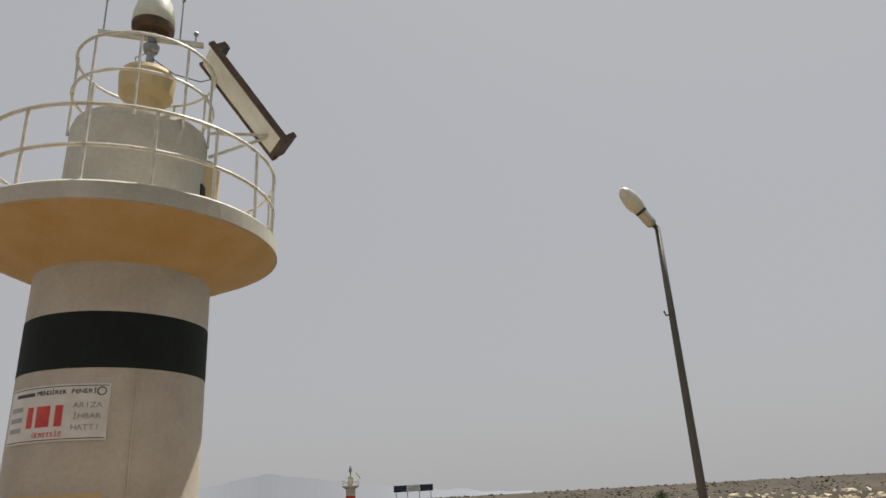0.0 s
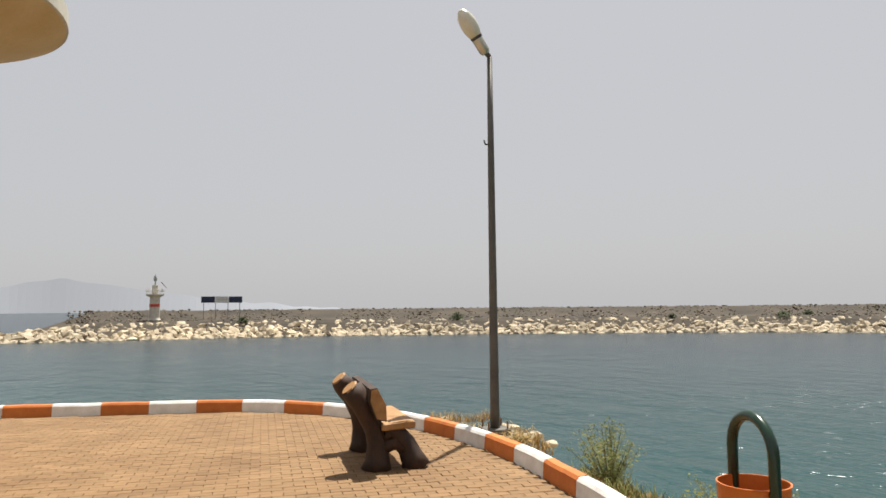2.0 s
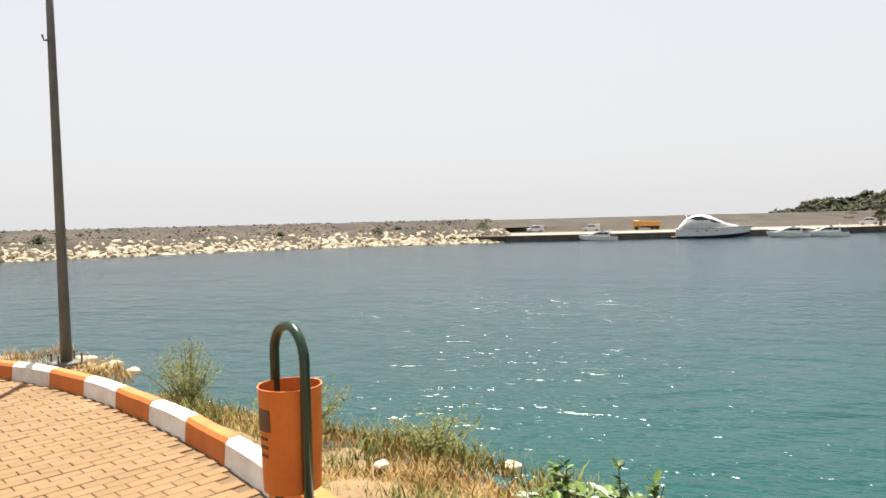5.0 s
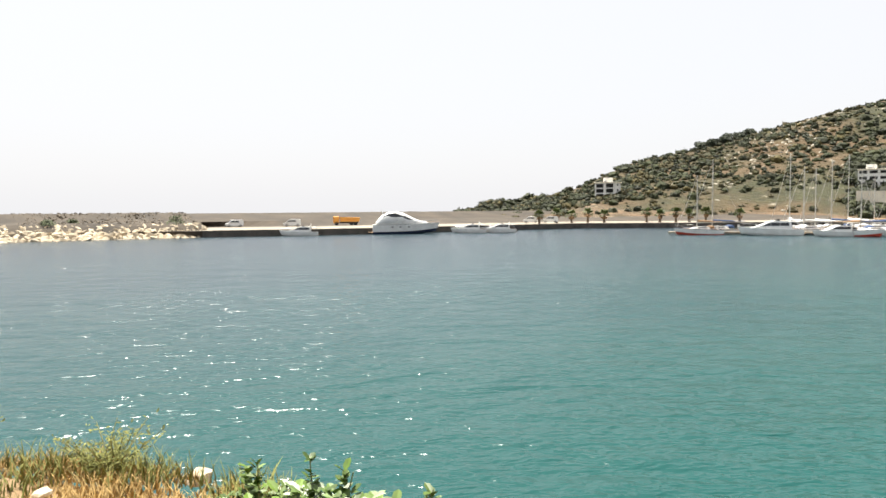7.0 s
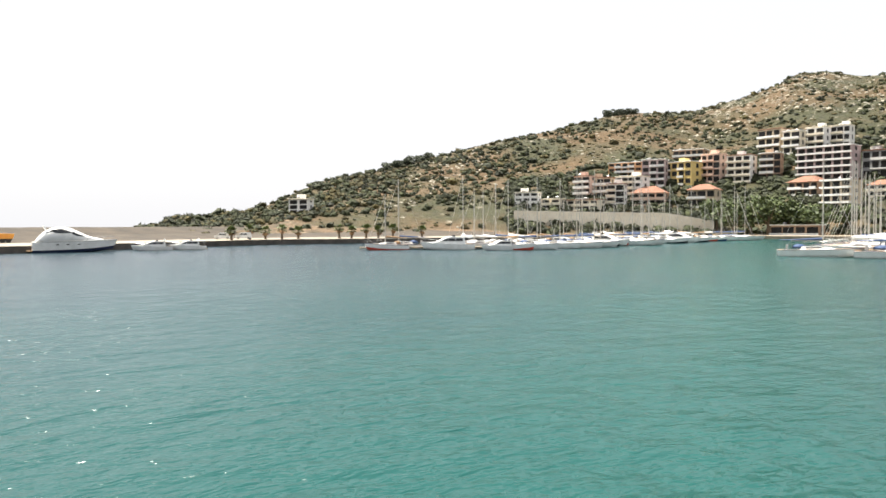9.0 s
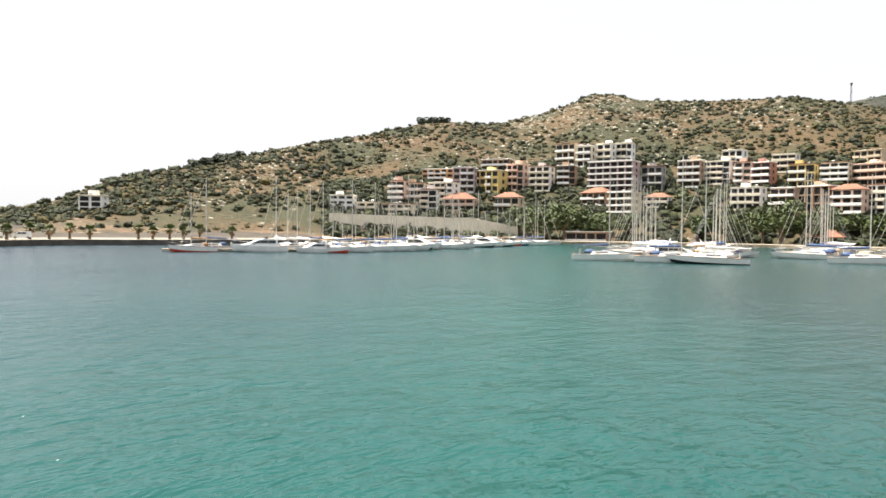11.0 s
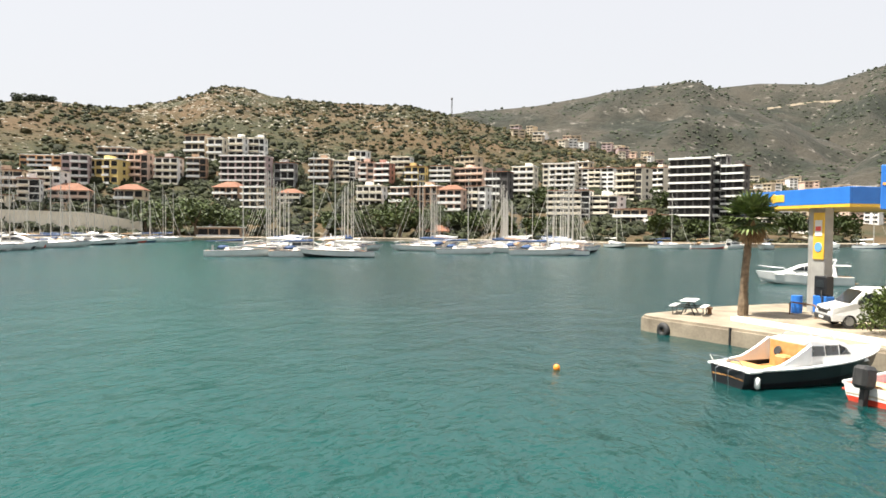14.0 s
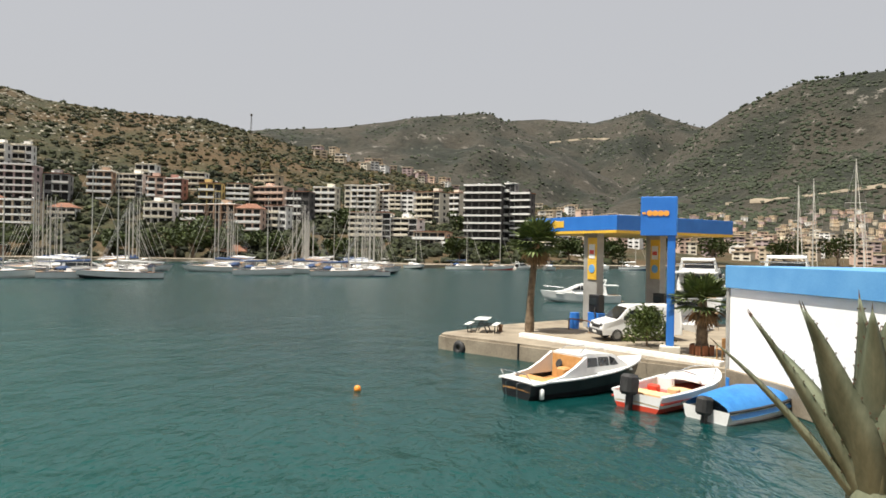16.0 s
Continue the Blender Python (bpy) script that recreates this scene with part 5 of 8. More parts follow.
def clump_bush(x, y, z, rx, rz, seed, label, count=900, name="bush", mat=None, leaf=0.16):
    rng = random.Random(seed)
    verts, faces = [], []
    for i in range(count):
        a, e, t = rng.uniform(0, 6.28), rng.uniform(-0.4, 1.5), rng.random() ** 0.4
        d = Vector((math.cos(a) * math.cos(e), math.sin(a) * math.cos(e), math.sin(e)))
        k = 1 + 0.35 * noise.noise(d * 2.2 + Vector((seed, 0, 0)))
        p = Vector((d.x * rx * t * k, d.y * rx * t * k, rz * 0.35 + d.z * rz * 0.65 * t * k))
        b, f = rng.uniform(0, 6.28), rng.uniform(-0.6, 1.2)
        u = Vector((math.cos(b) * math.cos(f), math.sin(b) * math.cos(f), math.sin(f))) * leaf * rng.uniform(0.6, 1.3)
        w = u.orthogonal().normalized() * leaf * 0.32
        j = len(verts)
        verts.extend([tuple(p), tuple(p + u * 0.5 + w), tuple(p + u), tuple(p + u * 0.5 - w)])
        faces.append((j, j + 1, j + 2, j + 3))
    t = thing(name, label, name, pose(x, y, z))
    part("stem", tube(B(), [(0, 0, -0.1), (0.03, 0, rz * 0.5), (0, 0.04, rz * 0.8)], [0.05 * rx, 0.04 * rx, 0.02 * rx], 6), M_TRUNK, t)
    tagged(mesh_from("foliage", verts, faces, mat or M_FROND, t), kind="stuff")
    return t


clump_bush(4.05, -34.8, PZ, 1.15, 1.9, 51, "bushy green shrub growing beside the van", 2200)


def kiosk():
    """White harbour building with a pale blue roof band; its long wall faces the water."""
    m = Matrix(((-0.548, -0.836, 0, 0.35), (0.836, -0.548, 0, -28.8), (0, 0, 1, 0), (0, 0, 0, 1)))
    t = thing("harbour_building", "white rendered harbour building with a pale blue roof band", "building", m)
    part("wall", box(B(), 0, 0, PZ - 0.6, 26, 8, 0.62, 0.02), M_LIMEWASH, t)
    part("roof_band", box(B(), -0.12, -0.14, 0.42, 26.1, 8.1, 1.27, 0.015), M_PALEBLUE, t, "pale blue roof band")
    part("corner_post", box(B(), -0.14, -0.08, PZ - 0.5, 0.02, 0.1, 0.42, 0.01), M_GREYPANEL, t)
    part("plinth", box(B(), -0.05, -0.12, PZ - 0.8, 26, 0.0, PZ + 0.12, 0.03), M_CONCRETE, t)


kiosk()


# ---- small craft at the pier ----
def hull_sections(L, W, z_keel, z_sheer0, z_sheer1, n=12, transom=0.8, fullness=0.55):
    """Half-breadths of a boat from stern (x=0) to bow (x=L), as rows from keel to gunwale."""
    secs = []
    for k in range(n + 1):
        u = k / n
        w = W / 2 * (transom + (1 - transom) * min(1, u / 0.35)) * (1 if u < fullness else math.cos((u - fullness) / (1 - fullness) * math.pi / 2) ** 0.75 + 0.004)
        zs = z_sheer0 + (z_sheer1 - z_sheer0) * u ** 1.8
        rise = (u ** 3) * 0.35 * (zs - z_keel)
        x = L * u
        xs = x + (u ** 4) * 0.06 * L
        secs.append((x, xs, w, z_keel + rise, zs))
    return secs


def hull(L, W, z_keel, z0, z1, mat_low, mat_top, parent, split=0.5, transom=0.8, name="hull"):
    secs = hull_sections(L, W, z_keel, z0, z1, transom=transom)
    lows, tops = [], []
    for x, xs, w, zk, zs in secs:
        zm = zk + (zs - zk) * split
        wm = w * (0.80 + 0.2 * split)
        xm = x + (xs - x) * split
        lows.append([(xm, -wm, zm), (x, -w * 0.72, zk + (zm - zk) * 0.35), (x, 0, zk - 0.05), (x, w * 0.72, zk + (zm - zk) * 0.35), (xm, wm, zm)])
        tops.append([(xs, -w, zs), (xm, -wm, zm), (xm, wm, zm), (xs, w, zs)])
    bm = loft(B(), lows, closed=True)
    bmesh.ops.recalc_face_normals(bm, faces=bm.faces)
    h = part(name, bm, mat_low, parent)
    bm = B()
    for s in (0, 2):
        loft(bm, [[r[s], r[s + 1]] for r in tops])
    bm.faces.new([bm.verts.new(p) for p in tops[0]])
    bmesh.ops.recalc_face_normals(bm, faces=bm.faces)
    part("topside", bm, mat_top, h)
    return h, secs


def deck(secs, inset, dz, mat, parent, u0=0.0, u1=1.0, name="deck"):
    rows = [[(xs, -w * inset, zs + dz), (xs, 0, zs + dz + 0.05 * w), (xs, w * inset, zs + dz)] for i, (x, xs, w, zk, zs) in enumerate(secs) if u0 <= i / (len(secs) - 1) <= u1]
    bm = loft(B(), rows)
    r = bmesh.ops.extrude_face_region(bm, geom=bm.faces[:])
    bmesh.ops.translate(bm, vec=(0, 0, -0.05), verts=[g for g in r["geom"] if isinstance(g, bmesh.types.BMVert)])
    bmesh.ops.recalc_face_normals(bm, faces=bm.faces)
    return part(name, bm, mat, parent)


def gunwale(secs, r, mat, parent, u0=0, u1=1.0):
    n = len(secs) - 1
    pick = [s for i, s in enumerate(secs) if u0 <= i / n <= u1]
    pts = [(xs, -w, zs) for x, xs, w, zk, zs in pick] + [(xs, w, zs) for x, xs, w, zk, zs in reversed(pick)]
    return part("gunwale", tube(B(), pts, r, 6), mat, parent)


def headed(x0, y0, x1, y1, z=WATER_Z):
    return pose(x0, y0, z, 0, 0, math.degrees(math.atan2(y1 - y0, x1 - x0)))


def outboard(x, y, z, parent, s=1.0):
    o = part("outboard", box(B(), -0.42 * s, -0.2 * s, 0.35 * s, 0.12 * s, 0.2 * s, 0.95 * s, 0.09 * s, pose(x, y, z, 0, 8, 0)), M_RUBBER, parent, "black outboard engine")
    part("engine_leg", box(B(), -0.2 * s, -0.07 * s, -0.5 * s, 0.02 * s, 0.07 * s, 0.4 * s, 0.02, pose(x, y, z, 0, 8, 0)), M_RUBBER, o)


def cabin_boat():
    t = thing("cabin_boat", "small cabin cruiser with a black hull and orange cockpit seats", "boat", headed(7.4, -24.1, 3.9, -29.6))
    h, secs = hull(6.4, 2.3, -0.35, 0.62, 1.0, M_BLACKHULL, M_BLACKHULL, t, 0.55, 0.72)
    gunwale(secs, 0.055, M_HULLWHITE, t)
    deck(secs, 0.97, 0.0, M_HULLWHITE, t, 0.45, 1.0, "fore_deck")
    deck(secs, 0.9, -0.30, M_TAN, t, 0.0, 0.5, "cockpit_floor")
    part("side_deck", box(B(), 0.0, -1.0, 0.56, 0.55, 1.0, 0.64, 0.02), M_HULLWHITE, t)
    # cabin with raked front
    prof = [(2.6, 0.6), (2.5, 1.42), (2.9, 1.48), (4.3, 1.36), (5.2, 0.82), (5.3, 0.7)]
    bm = loft(B(), [[(x, y * (1 if z < 1 else 0.86), z) for x, z in prof] for y in (-0.86, 0.86)], closed=True)
    bmesh.ops.recalc_face_normals(bm, faces=bm.faces)
    c = part("cabin", bm, M_HULLWHITE, t)
    for s in (-1, 1):
        for x0, x1 in ((2.75, 3.3), (3.38, 3.92), (4.0, 4.45)):
            bm = B()
            q = [(x0, 0.83, 0.98), (x1, 0.83, 0.98), (x1 - (0.15 if x1 > 4.2 else 0), 0.765, 1.30 if x1 < 4.2 else 1.2), (x0, 0.765, 1.32)]
            f = [bm.verts.new((x, s * (y + 0.028), z)) for x, y, z in q]
            bm.faces.new(f if s < 0 else list(reversed(f)))
            r = bmesh.ops.extrude_face_region(bm, geom=bm.faces[:])
            bmesh.ops.translate(bm, vec=(0, -s * 0.03, 0), verts=[g for g in r["geom"] if isinstance(g, bmesh.types.BMVert)])
            part("window", bm, M_DARKGLASS, c)
    # sweeping coaming up to the cabin
    for s in (-1, 1):
        bm = loft(B(), [[(x, s * 0.98, 0.6), (x, s * 0.98, zt), (x, s * 0.86, zt), (x, s * 0.86, 0.6)] for x, zt in ((0.7, 0.68), (1.4, 0.78), (2.0, 1.05), (2.6, 1.40))], closed=True)
        bmesh.ops.recalc_face_normals(bm, faces=bm.faces)
        part("coaming", bm, M_HULLWHITE, t)
    part("seat", box(B(), 0.75, -0.8, 0.34, 1.35, 0.8, 0.62, 0.05), M_TAN, t, "orange cushioned seat")
    part("bulkhead_panel", box(B(), 2.50, -0.78, 0.35, 2.58, 0.78, 1.36, 0.02), M_TAN, t, "orange-brown cabin bulkhead")
    part("helm_chair", box(B(), 1.85, -0.55, 0.35, 2.25, -0.1, 0.98, 0.06), M_TAN, t)
    part("steering_wheel", lathe(B(), [(0.15, 0), (0.17, 0.02), (0.15, 0.04)], 14, pose(2.42, 0.3, 1.0, 0, -70, 0)), M_RUBBER, t)
    rail = [(0.1, -0.75, 0.62), (-0.15, -0.7, 0.95), (-0.25, 0, 0.98), (-0.15, 0.7, 0.95), (0.1, 0.75, 0.62)]
    part("stern_rail", tube(B(), rail, 0.018, 6), M_CHROME, t)
    for y in (-0.3, 0.3):
        part("ladder", tube(B(), [(-0.1, y, 0.6), (-0.22, y, 0.55), (-0.2, y, -0.1)], 0.016, 6), M_CHROME, t)
    for a in (-0.5, 0.5):
        part("roof_rail", tube(B(), [(2.7, a, 1.45), (2.9, a, 1.62), (4.0, a, 1.56), (4.2, a, 1.36)], 0.016, 6), M_CHROME, c)
    part("fender", lathe(B(), [(0.02, -0.2), (0.09, -0.15), (0.09, 0.15), (0.02, 0.2)], 10, pose(0.35, -0.98, 0.25)), M_HULLWHITE, t, smooth=True)
    part("mooring_line", tube(B(), [(6.6, 0, 1.0), (7.2, 0.1, 0.85), (7.9, 0.2, 0.95)], 0.014, 5), M_ALU, t)


cabin_boat()


def speed_boat():
    t = thing("speed_boat", "open white and red speedboat with a black outboard", "boat", headed(3.2, -24.1, 0.9, -28.6))
    h, secs = hull(5.0, 2.1, -0.3, 0.55, 0.85, M_REDHULL, M_HULLWHITE, t, 0.55, 0.9)
    gunwale(secs, 0.06, M_HULLWHITE, t)
    deck(secs, 0.97, 0.02, M_HULLWHITE, t, 0.58, 1.0, "fore_deck")
    deck(secs, 0.92, -0.3, M_CREAM, t, 0.0, 0.6, "cockpit_floor")
    part("stern_seat", box(B(), 0.35, -0.85, 0.3, 0.85, 0.85, 0.58, 0.05), M_CREAM, t, "cream stern bench")
    part("console", box(B(), 2.3, 0.1, 0.3, 2.55, 0.7, 0.84, 0.05), M_HULLWHITE, t)
    part("seat", box(B(), 1.5, 0.2, 0.3, 1.8, 0.6, 0.62, 0.05), M_REDHULL, t, "red bucket seat")
    part("seat", box(B(), 1.5, -0.6, 0.3, 1.8, -0.2, 0.62, 0.05), M_CREAM, t)
    part("windscreen", tube(B(), [(2.75, -0.85, 0.68), (2.95, -0.5, 0.95), (3.05, 0, 1.0), (2.95, 0.5, 0.95), (2.75, 0.85, 0.68)], 0.025, 6), M_CHROME, t)
    part("hull_stripe", box(B(), 0.02, -1.01, 0.30, 2.6, 1.01, 0.36), M_REDHULL, t, "red hull stripe")
    outboard(-0.12, 0.15, 0.1, t, 1.15)
    part("bow_rail", tube(B(), [(3.6, -0.75, 0.78), (4.3, -0.5, 1.0), (5.0, 0, 1.08), (4.3, 0.5, 1.0), (3.6, 0.75, 0.78)], 0.016, 6), M_CHROME, t)


speed_boat()


def covered_boat():
    t = thing("covered_boat", "small white motorboat under a bright blue tarpaulin", "boat", headed(1.0, -23.5, -1.6, -27.3))
    h, secs = hull(4.6, 1.9, -0.3, 0.42, 0.62, M_HULLWHITE, M_HULLWHITE, t, 0.5, 0.9)
    gunwale(secs, 0.05, M_RUBBER, t)
    rows = []
    for i, (x, xs, w, zk, zs) in enumerate(secs):
        u = i / (len(secs) - 1)
        hgt = 0.10 + 0.42 * math.sin(min(1, 0.15 + u * 1.1) * math.pi) ** 0.7 if u < 0.95 else 0.06
        row = []
        for k in range(11):
            s = -1 + 0.2 * k
            y = s * (w * 1.04 + 0.02)
            z = zs - 0.10 * abs(s) ** 6 + 0.03 + hgt * (1 - abs(s) ** 1.6) + 0.045 * noise.noise((xs * 2.2, y * 3, 4))
            row.append((xs + (0.04 if u == 0 else 0), y, z - (0.14 * abs(s) ** 10)))
        rows.append(row)
    bm = loft(B(), rows)
    bmesh.ops.recalc_face_normals(bm, faces=bm.faces)
    part("tarpaulin", bm, M_TARP, t, "wrinkled blue tarpaulin", smooth=True)
    part("support_pole", tube(B(), [(1.6, 0.35, 0.5), (1.62, 0.36, 1.18)], 0.06, 8), M_TARP, t)
    outboard(-0.15, -0.1, -0.1, t, 0.95)


covered_boat()


def float_buoy():
    t = thing("mooring_buoy", "small orange round mooring buoy floating on the water", "buoy", pose(13.0, -22.5, WATER_Z))
    part("float", lathe(B(), [(0.02, -0.08), (0.09, -0.05), (0.13, 0.03), (0.13, 0.10), (0.09, 0.18), (0.025, 0.21)], 16), M_BUOY, t, smooth=True)
    part("eye", tube(B(), [(0, -0.03, 0.2), (0, -0.03, 0.26), (0, 0.03, 0.26), (0, 0.03, 0.2)], 0.01, 6), M_STEEL, t)


float_buoy()


def agave(x, y, z, seed):
    rng = random.Random(seed)
    t = thing("agave", "large grey-green agave with thick spiny-edged leaves", "agave", pose(x, y, z))

    def leaf(az, lean, L, W, bend):
        """One thick channelled blade with a dark end spine."""
        ca, sa = math.cos(radians(az)), math.sin(radians(az))
        secs, n = [], 14
        for k in range(n + 1):
            u = k / n
            w = W * (0.62 + 0.38 * math.sin(min(u / 0.45, 1) * math.pi / 2)) * (1 - max(0, u - 0.4) / 0.6) ** 0.85 if u < 1 else 0.003
            e = radians(lean) + radians(bend) * u * u
            out, up = L * u * math.sin(e) + 0.06, L * u * math.cos(e)
            th = 0.035 * (1 - u) + 0.006
            ch = 0.16 * w
            row = []
            for s, off in ((-1, ch), (-0.5, ch * 0.25), (0, 0), (0.5, ch * 0.25), (1, ch), (0.5, -th + ch * 0.2), (0, -th), (-0.5, -th + ch * 0.2)):
                o = out - off * math.cos(e)
                v = up + off * math.sin(e)
                row.append((o * ca - s * w / 2 * sa, o * sa + s * w / 2 * ca, v))
            secs.append(row)
        bm = loft(B(), secs, closed=True)
        bmesh.ops.recalc_face_normals(bm, faces=bm.faces)
        lf = part("leaf", bm, M_AGAVE, t, smooth=True)
        # marginal teeth
        teeth = B()
        for k in range(2, n):
            for j in (0, 4):
                p = Vector(secs[k][j])
                q = Vector(secs[k][j]) - Vector(secs[k][2])
                q.normalize()
                a = teeth.verts.new(p + Vector((0, 0, 0.010)))
                b = teeth.verts.new(p - Vector((0, 0, 0.010)))
                c = teeth.verts.new(p + q * 0.013 + Vector((0, 0, 0.004)))
                teeth.faces.new((a, b, c))
        tip = Vector(secs[-1][2])
        dirv = (Vector(secs[-1][2]) - Vector(secs[-3][2])).normalized()
        tube(teeth, [tip - dirv * 0.02, tip + dirv * 0.035], [0.006, 0.001], 5)
        tagged(part("spine", teeth, M_BROWNFRAME, lf), kind="stuff")
    # blades by heading, lean, length, width and outward bend
    for az, lean, L, W, bend in AGAVE:
        leaf(az, lean * 0.93, L * 0.87, W * 1.12, bend)
    part("heart", lathe(B(), [(0.2, -0.5), (0.17, 0.1), (0.07, 0.4), (0.01, 0.62)], 10), M_AGAVE, t, smooth=True)


AGAVE = [(4, 41, 1.52, 0.18, 4), (16, 30, 1.58, 0.21, 3), (-8, 29, 1.55, 0.20, 3), (42, 23, 1.55, 0.32, 2), (15, 17, 1.5, 0.21, 2), (60, 10, 1.45, 0.21, 1), (95, 5, 1.42, 0.33, 2),
         (-70, 6, 1.52, 0.20, 2), (135, 10, 1.42, 0.34, 2), (165, 14, 1.5, 0.24, 3), (178, 24, 1.45, 0.27, 4), (200, 34, 1.4, 0.24, 6), (-100, 26, 1.4, 0.24, 6), (-45, 34, 1.35, 0.24, 7),
         (230, 42, 1.3, 0.24, 8), (150, 36, 1.35, 0.29, 6), (30, 19, 1.52, 0.26, 2), (75, 15, 1.5, 0.26, 1), (110, 20, 1.45, 0.28, 3)]
agave(-0.56, -5.16, 0.06, 77)


# ---- wharf and flat ground along the far side of the harbour ----
WHARF = [(46, 158), (51.5, 157), (60, 158), (67, 164), (74, 180), (82, 201), (90, 204), (96, 214), (100, 230)]
M_ASPHALT = material("pale_dusty_asphalt", (0.16, 0.14, 0.11), (0.30, 0.26, 0.20), 0.9, scale=0.2, fine=3, bump=0.2)
M_WHARFWALL = material("dark_quay_wall", (0.035, 0.03, 0.025), (0.10, 0.085, 0.07), 0.7, scale=0.6, fine=5, bump=0.4)


def polar(b, r, z=0.0):
    return (r * math.sin(radians(b)), r * math.cos(radians(b)), z)


def wharf():
    rows = []
    for b in np.arange(46, 100.1, 1.0):
        w = interp(b, WHARF)
        berm = interp(b, [(46, 24), (60, 40), (72, 60), (85, 70), (100, 70)])
        row = [polar(b, w, WATER_Z - 1), polar(b, w, -2.25), polar(b, w + 0.5, -2.2), polar(b, w + 14, -2.1), polar(b, w + 28, -1.85)]
        crest = 1.55 - 0.9 * max(0, b - 84) / 16
        n = 0.25 * noise.noise((b * 1.3, 0, 0))
        row += [polar(b, w + berm - 4, -0.6), polar(b, w + berm + 6, 0.6 + n), polar(b, w + berm + 14, crest + n * 0.6), polar(b, w + berm + 26, crest), polar(b, w + berm + 60, WATER_Z - 1)]
        rows.append(row)
    bm = loft(B(), rows)
    bmesh.ops.recalc_face_normals(bm, faces=bm.faces)
    if sum(f.normal.z for f in bm.faces) < 0:
        bmesh.ops.reverse_faces(bm, faces=bm.faces)
    g = tagged(part("ground", bm, M_GRAVEL), "brown gravel bank and flat ground behind the wharf", "ground", kind="structure")
    rows = []
    for b in np.arange(51.5, 100.1, 1.0):
        w = interp(b, WHARF)
        rows.append([polar(b, w - 0.5, WATER_Z - 1), polar(b, w - 0.5, -2.5), polar(b, w - 0.5, -2.14), polar(b, w + 6, -2.12), polar(b, w + 20, -1.95)])
    bm = loft(B(), rows)
    bmesh.ops.recalc_face_normals(bm, faces=bm.faces)
    if sum(f.normal.z for f in bm.faces) < 0:
        bmesh.ops.reverse_faces(bm, faces=bm.faces)
    ob = part("pavement", bm, M_ASPHALT)
    ob.data.materials.append(M_WHARFWALL)
    for f in ob.data.polygons:
        if abs(f.normal.z) < 0.3:
            f.material_index = 1
    tagged(ob, "dusty wharf deck with a dark quay wall", "wharf", kind="structure")


wharf()


def scrub_bush(b, r, z, s, seed):
    x, y, _ = polar(b, r)
    clump_bush(x, y, z, s, s * 1.2, seed, "dark green scrub bush among the boulders", 260, mat=M_SCRUBLEAF, leaf=0.5)


M_SCRUBLEAF = material("dark_scrub_leaf", (0.028, 0.042, 0.014), (0.085, 0.10, 0.035), 0.8, scale=1, fine=8, bump=0, per_island=0.35)
for i, (b, r, z, s) in enumerate([(15.8, 149, -1.1, 1.5), (40.9, 160, -1.0, 1.3), (49.6, 160, -1.0, 1.8), (-1.5, 146, -1.0, 0.9), (33.0, 156, -1.0, 0.8), (42.5, 165, -0.6, 0.9), (22.6, 150, -2.0, 0.7)]):
    scrub_bush(b, r, z, s, 200 + i)


# ---- beacon and board on the breakwater ----
def far_beacon():
    x, y, _ = polar(-8.0, 150)
    t = thing("lighthouse", "small white lighthouse with a red band on the breakwater head", "lighthouse", pose(x, y, -0.2))
    part("tower_shaft", lathe(B(), [(1.25, 0), (1.0, 0.5), (0.98, 2.6), (0.95, 5.0)], 24), M_WHITE, t)
    part("painted_band", lathe(B(), [(1.0, 2.7), (0.99, 3.3)], 24), M_REDHULL, t, "red painted band")
    part("gallery_slab", lathe(B(), [(0.95, 4.6), (1.7, 5.0), (1.7, 5.2)], 24), M_WHITE, t)
    bm = B()
    for z in (5.8, 6.2):
        ring(bm, 1.65, z, 0.05, 24)
    gr = part("gallery_rail", bm, M_RAIL, t)
    for i in range(10):
        a = 2 * math.pi * i / 10
        part("rail_post", tube(B(), [(1.65 * math.cos(a), 1.65 * math.sin(a), 5.1), (1.65 * math.cos(a), 1.65 * math.sin(a), 6.2)], 0.045, 5), M_RAIL, gr)
    part("upper_drum", lathe(B(), [(0.6, 5.2), (0.55, 7.0), (0.2, 7.1)], 18), M_WHITE, t)
    part("lantern", lathe(B(), [(0.1, 7.0), (0.12, 7.8), (0.36, 8.0), (0.3, 8.6), (0.05, 9.2)], 14), M_STEEL, t)
    part("solar_panel", box(B(), -0.8, -0.3, -0.04, 0.8, 0.3, 0.04, 0, pose(1.6, 0, 7.1, 0, 50, 0)), M_BROWNFRAME, t)


far_beacon()


def far_board():
    x, y, _ = polar(-3.1, 152)
    t = thing("sign_board", "long dark blue and white sign board on four posts", "sign", pose(x, y, -0.6, 0, 0, 3))
    part("board", box(B(), -4.1, -0.06, 3.9, 4.1, 0.06, 5.2, 0.02), M_NAVY, t)
    part("white_panel", box(B(), -1.4, -0.09, 3.95, 1.4, -0.062, 5.15), M_PLATE, t)
    for k in range(3):
        part("lettering_bar", box(B(), -1.1, -0.1, 4.15 + k * 0.33, 1.1, -0.092, 4.3 + k * 0.33), M_GREYINK, t)
    for px in (-3.6, -1.25, 1.25, 3.6):
        part("post", box(B(), px - 0.07, -0.05, -0.8, px + 0.07, 0.05, 3.9), M_STEEL, t)


M_NAVY = material("dark_navy_panel", (0.012, 0.02, 0.05), (0.025, 0.035, 0.08), 0.4, scale=1, fine=10, bump=0)
far_board()


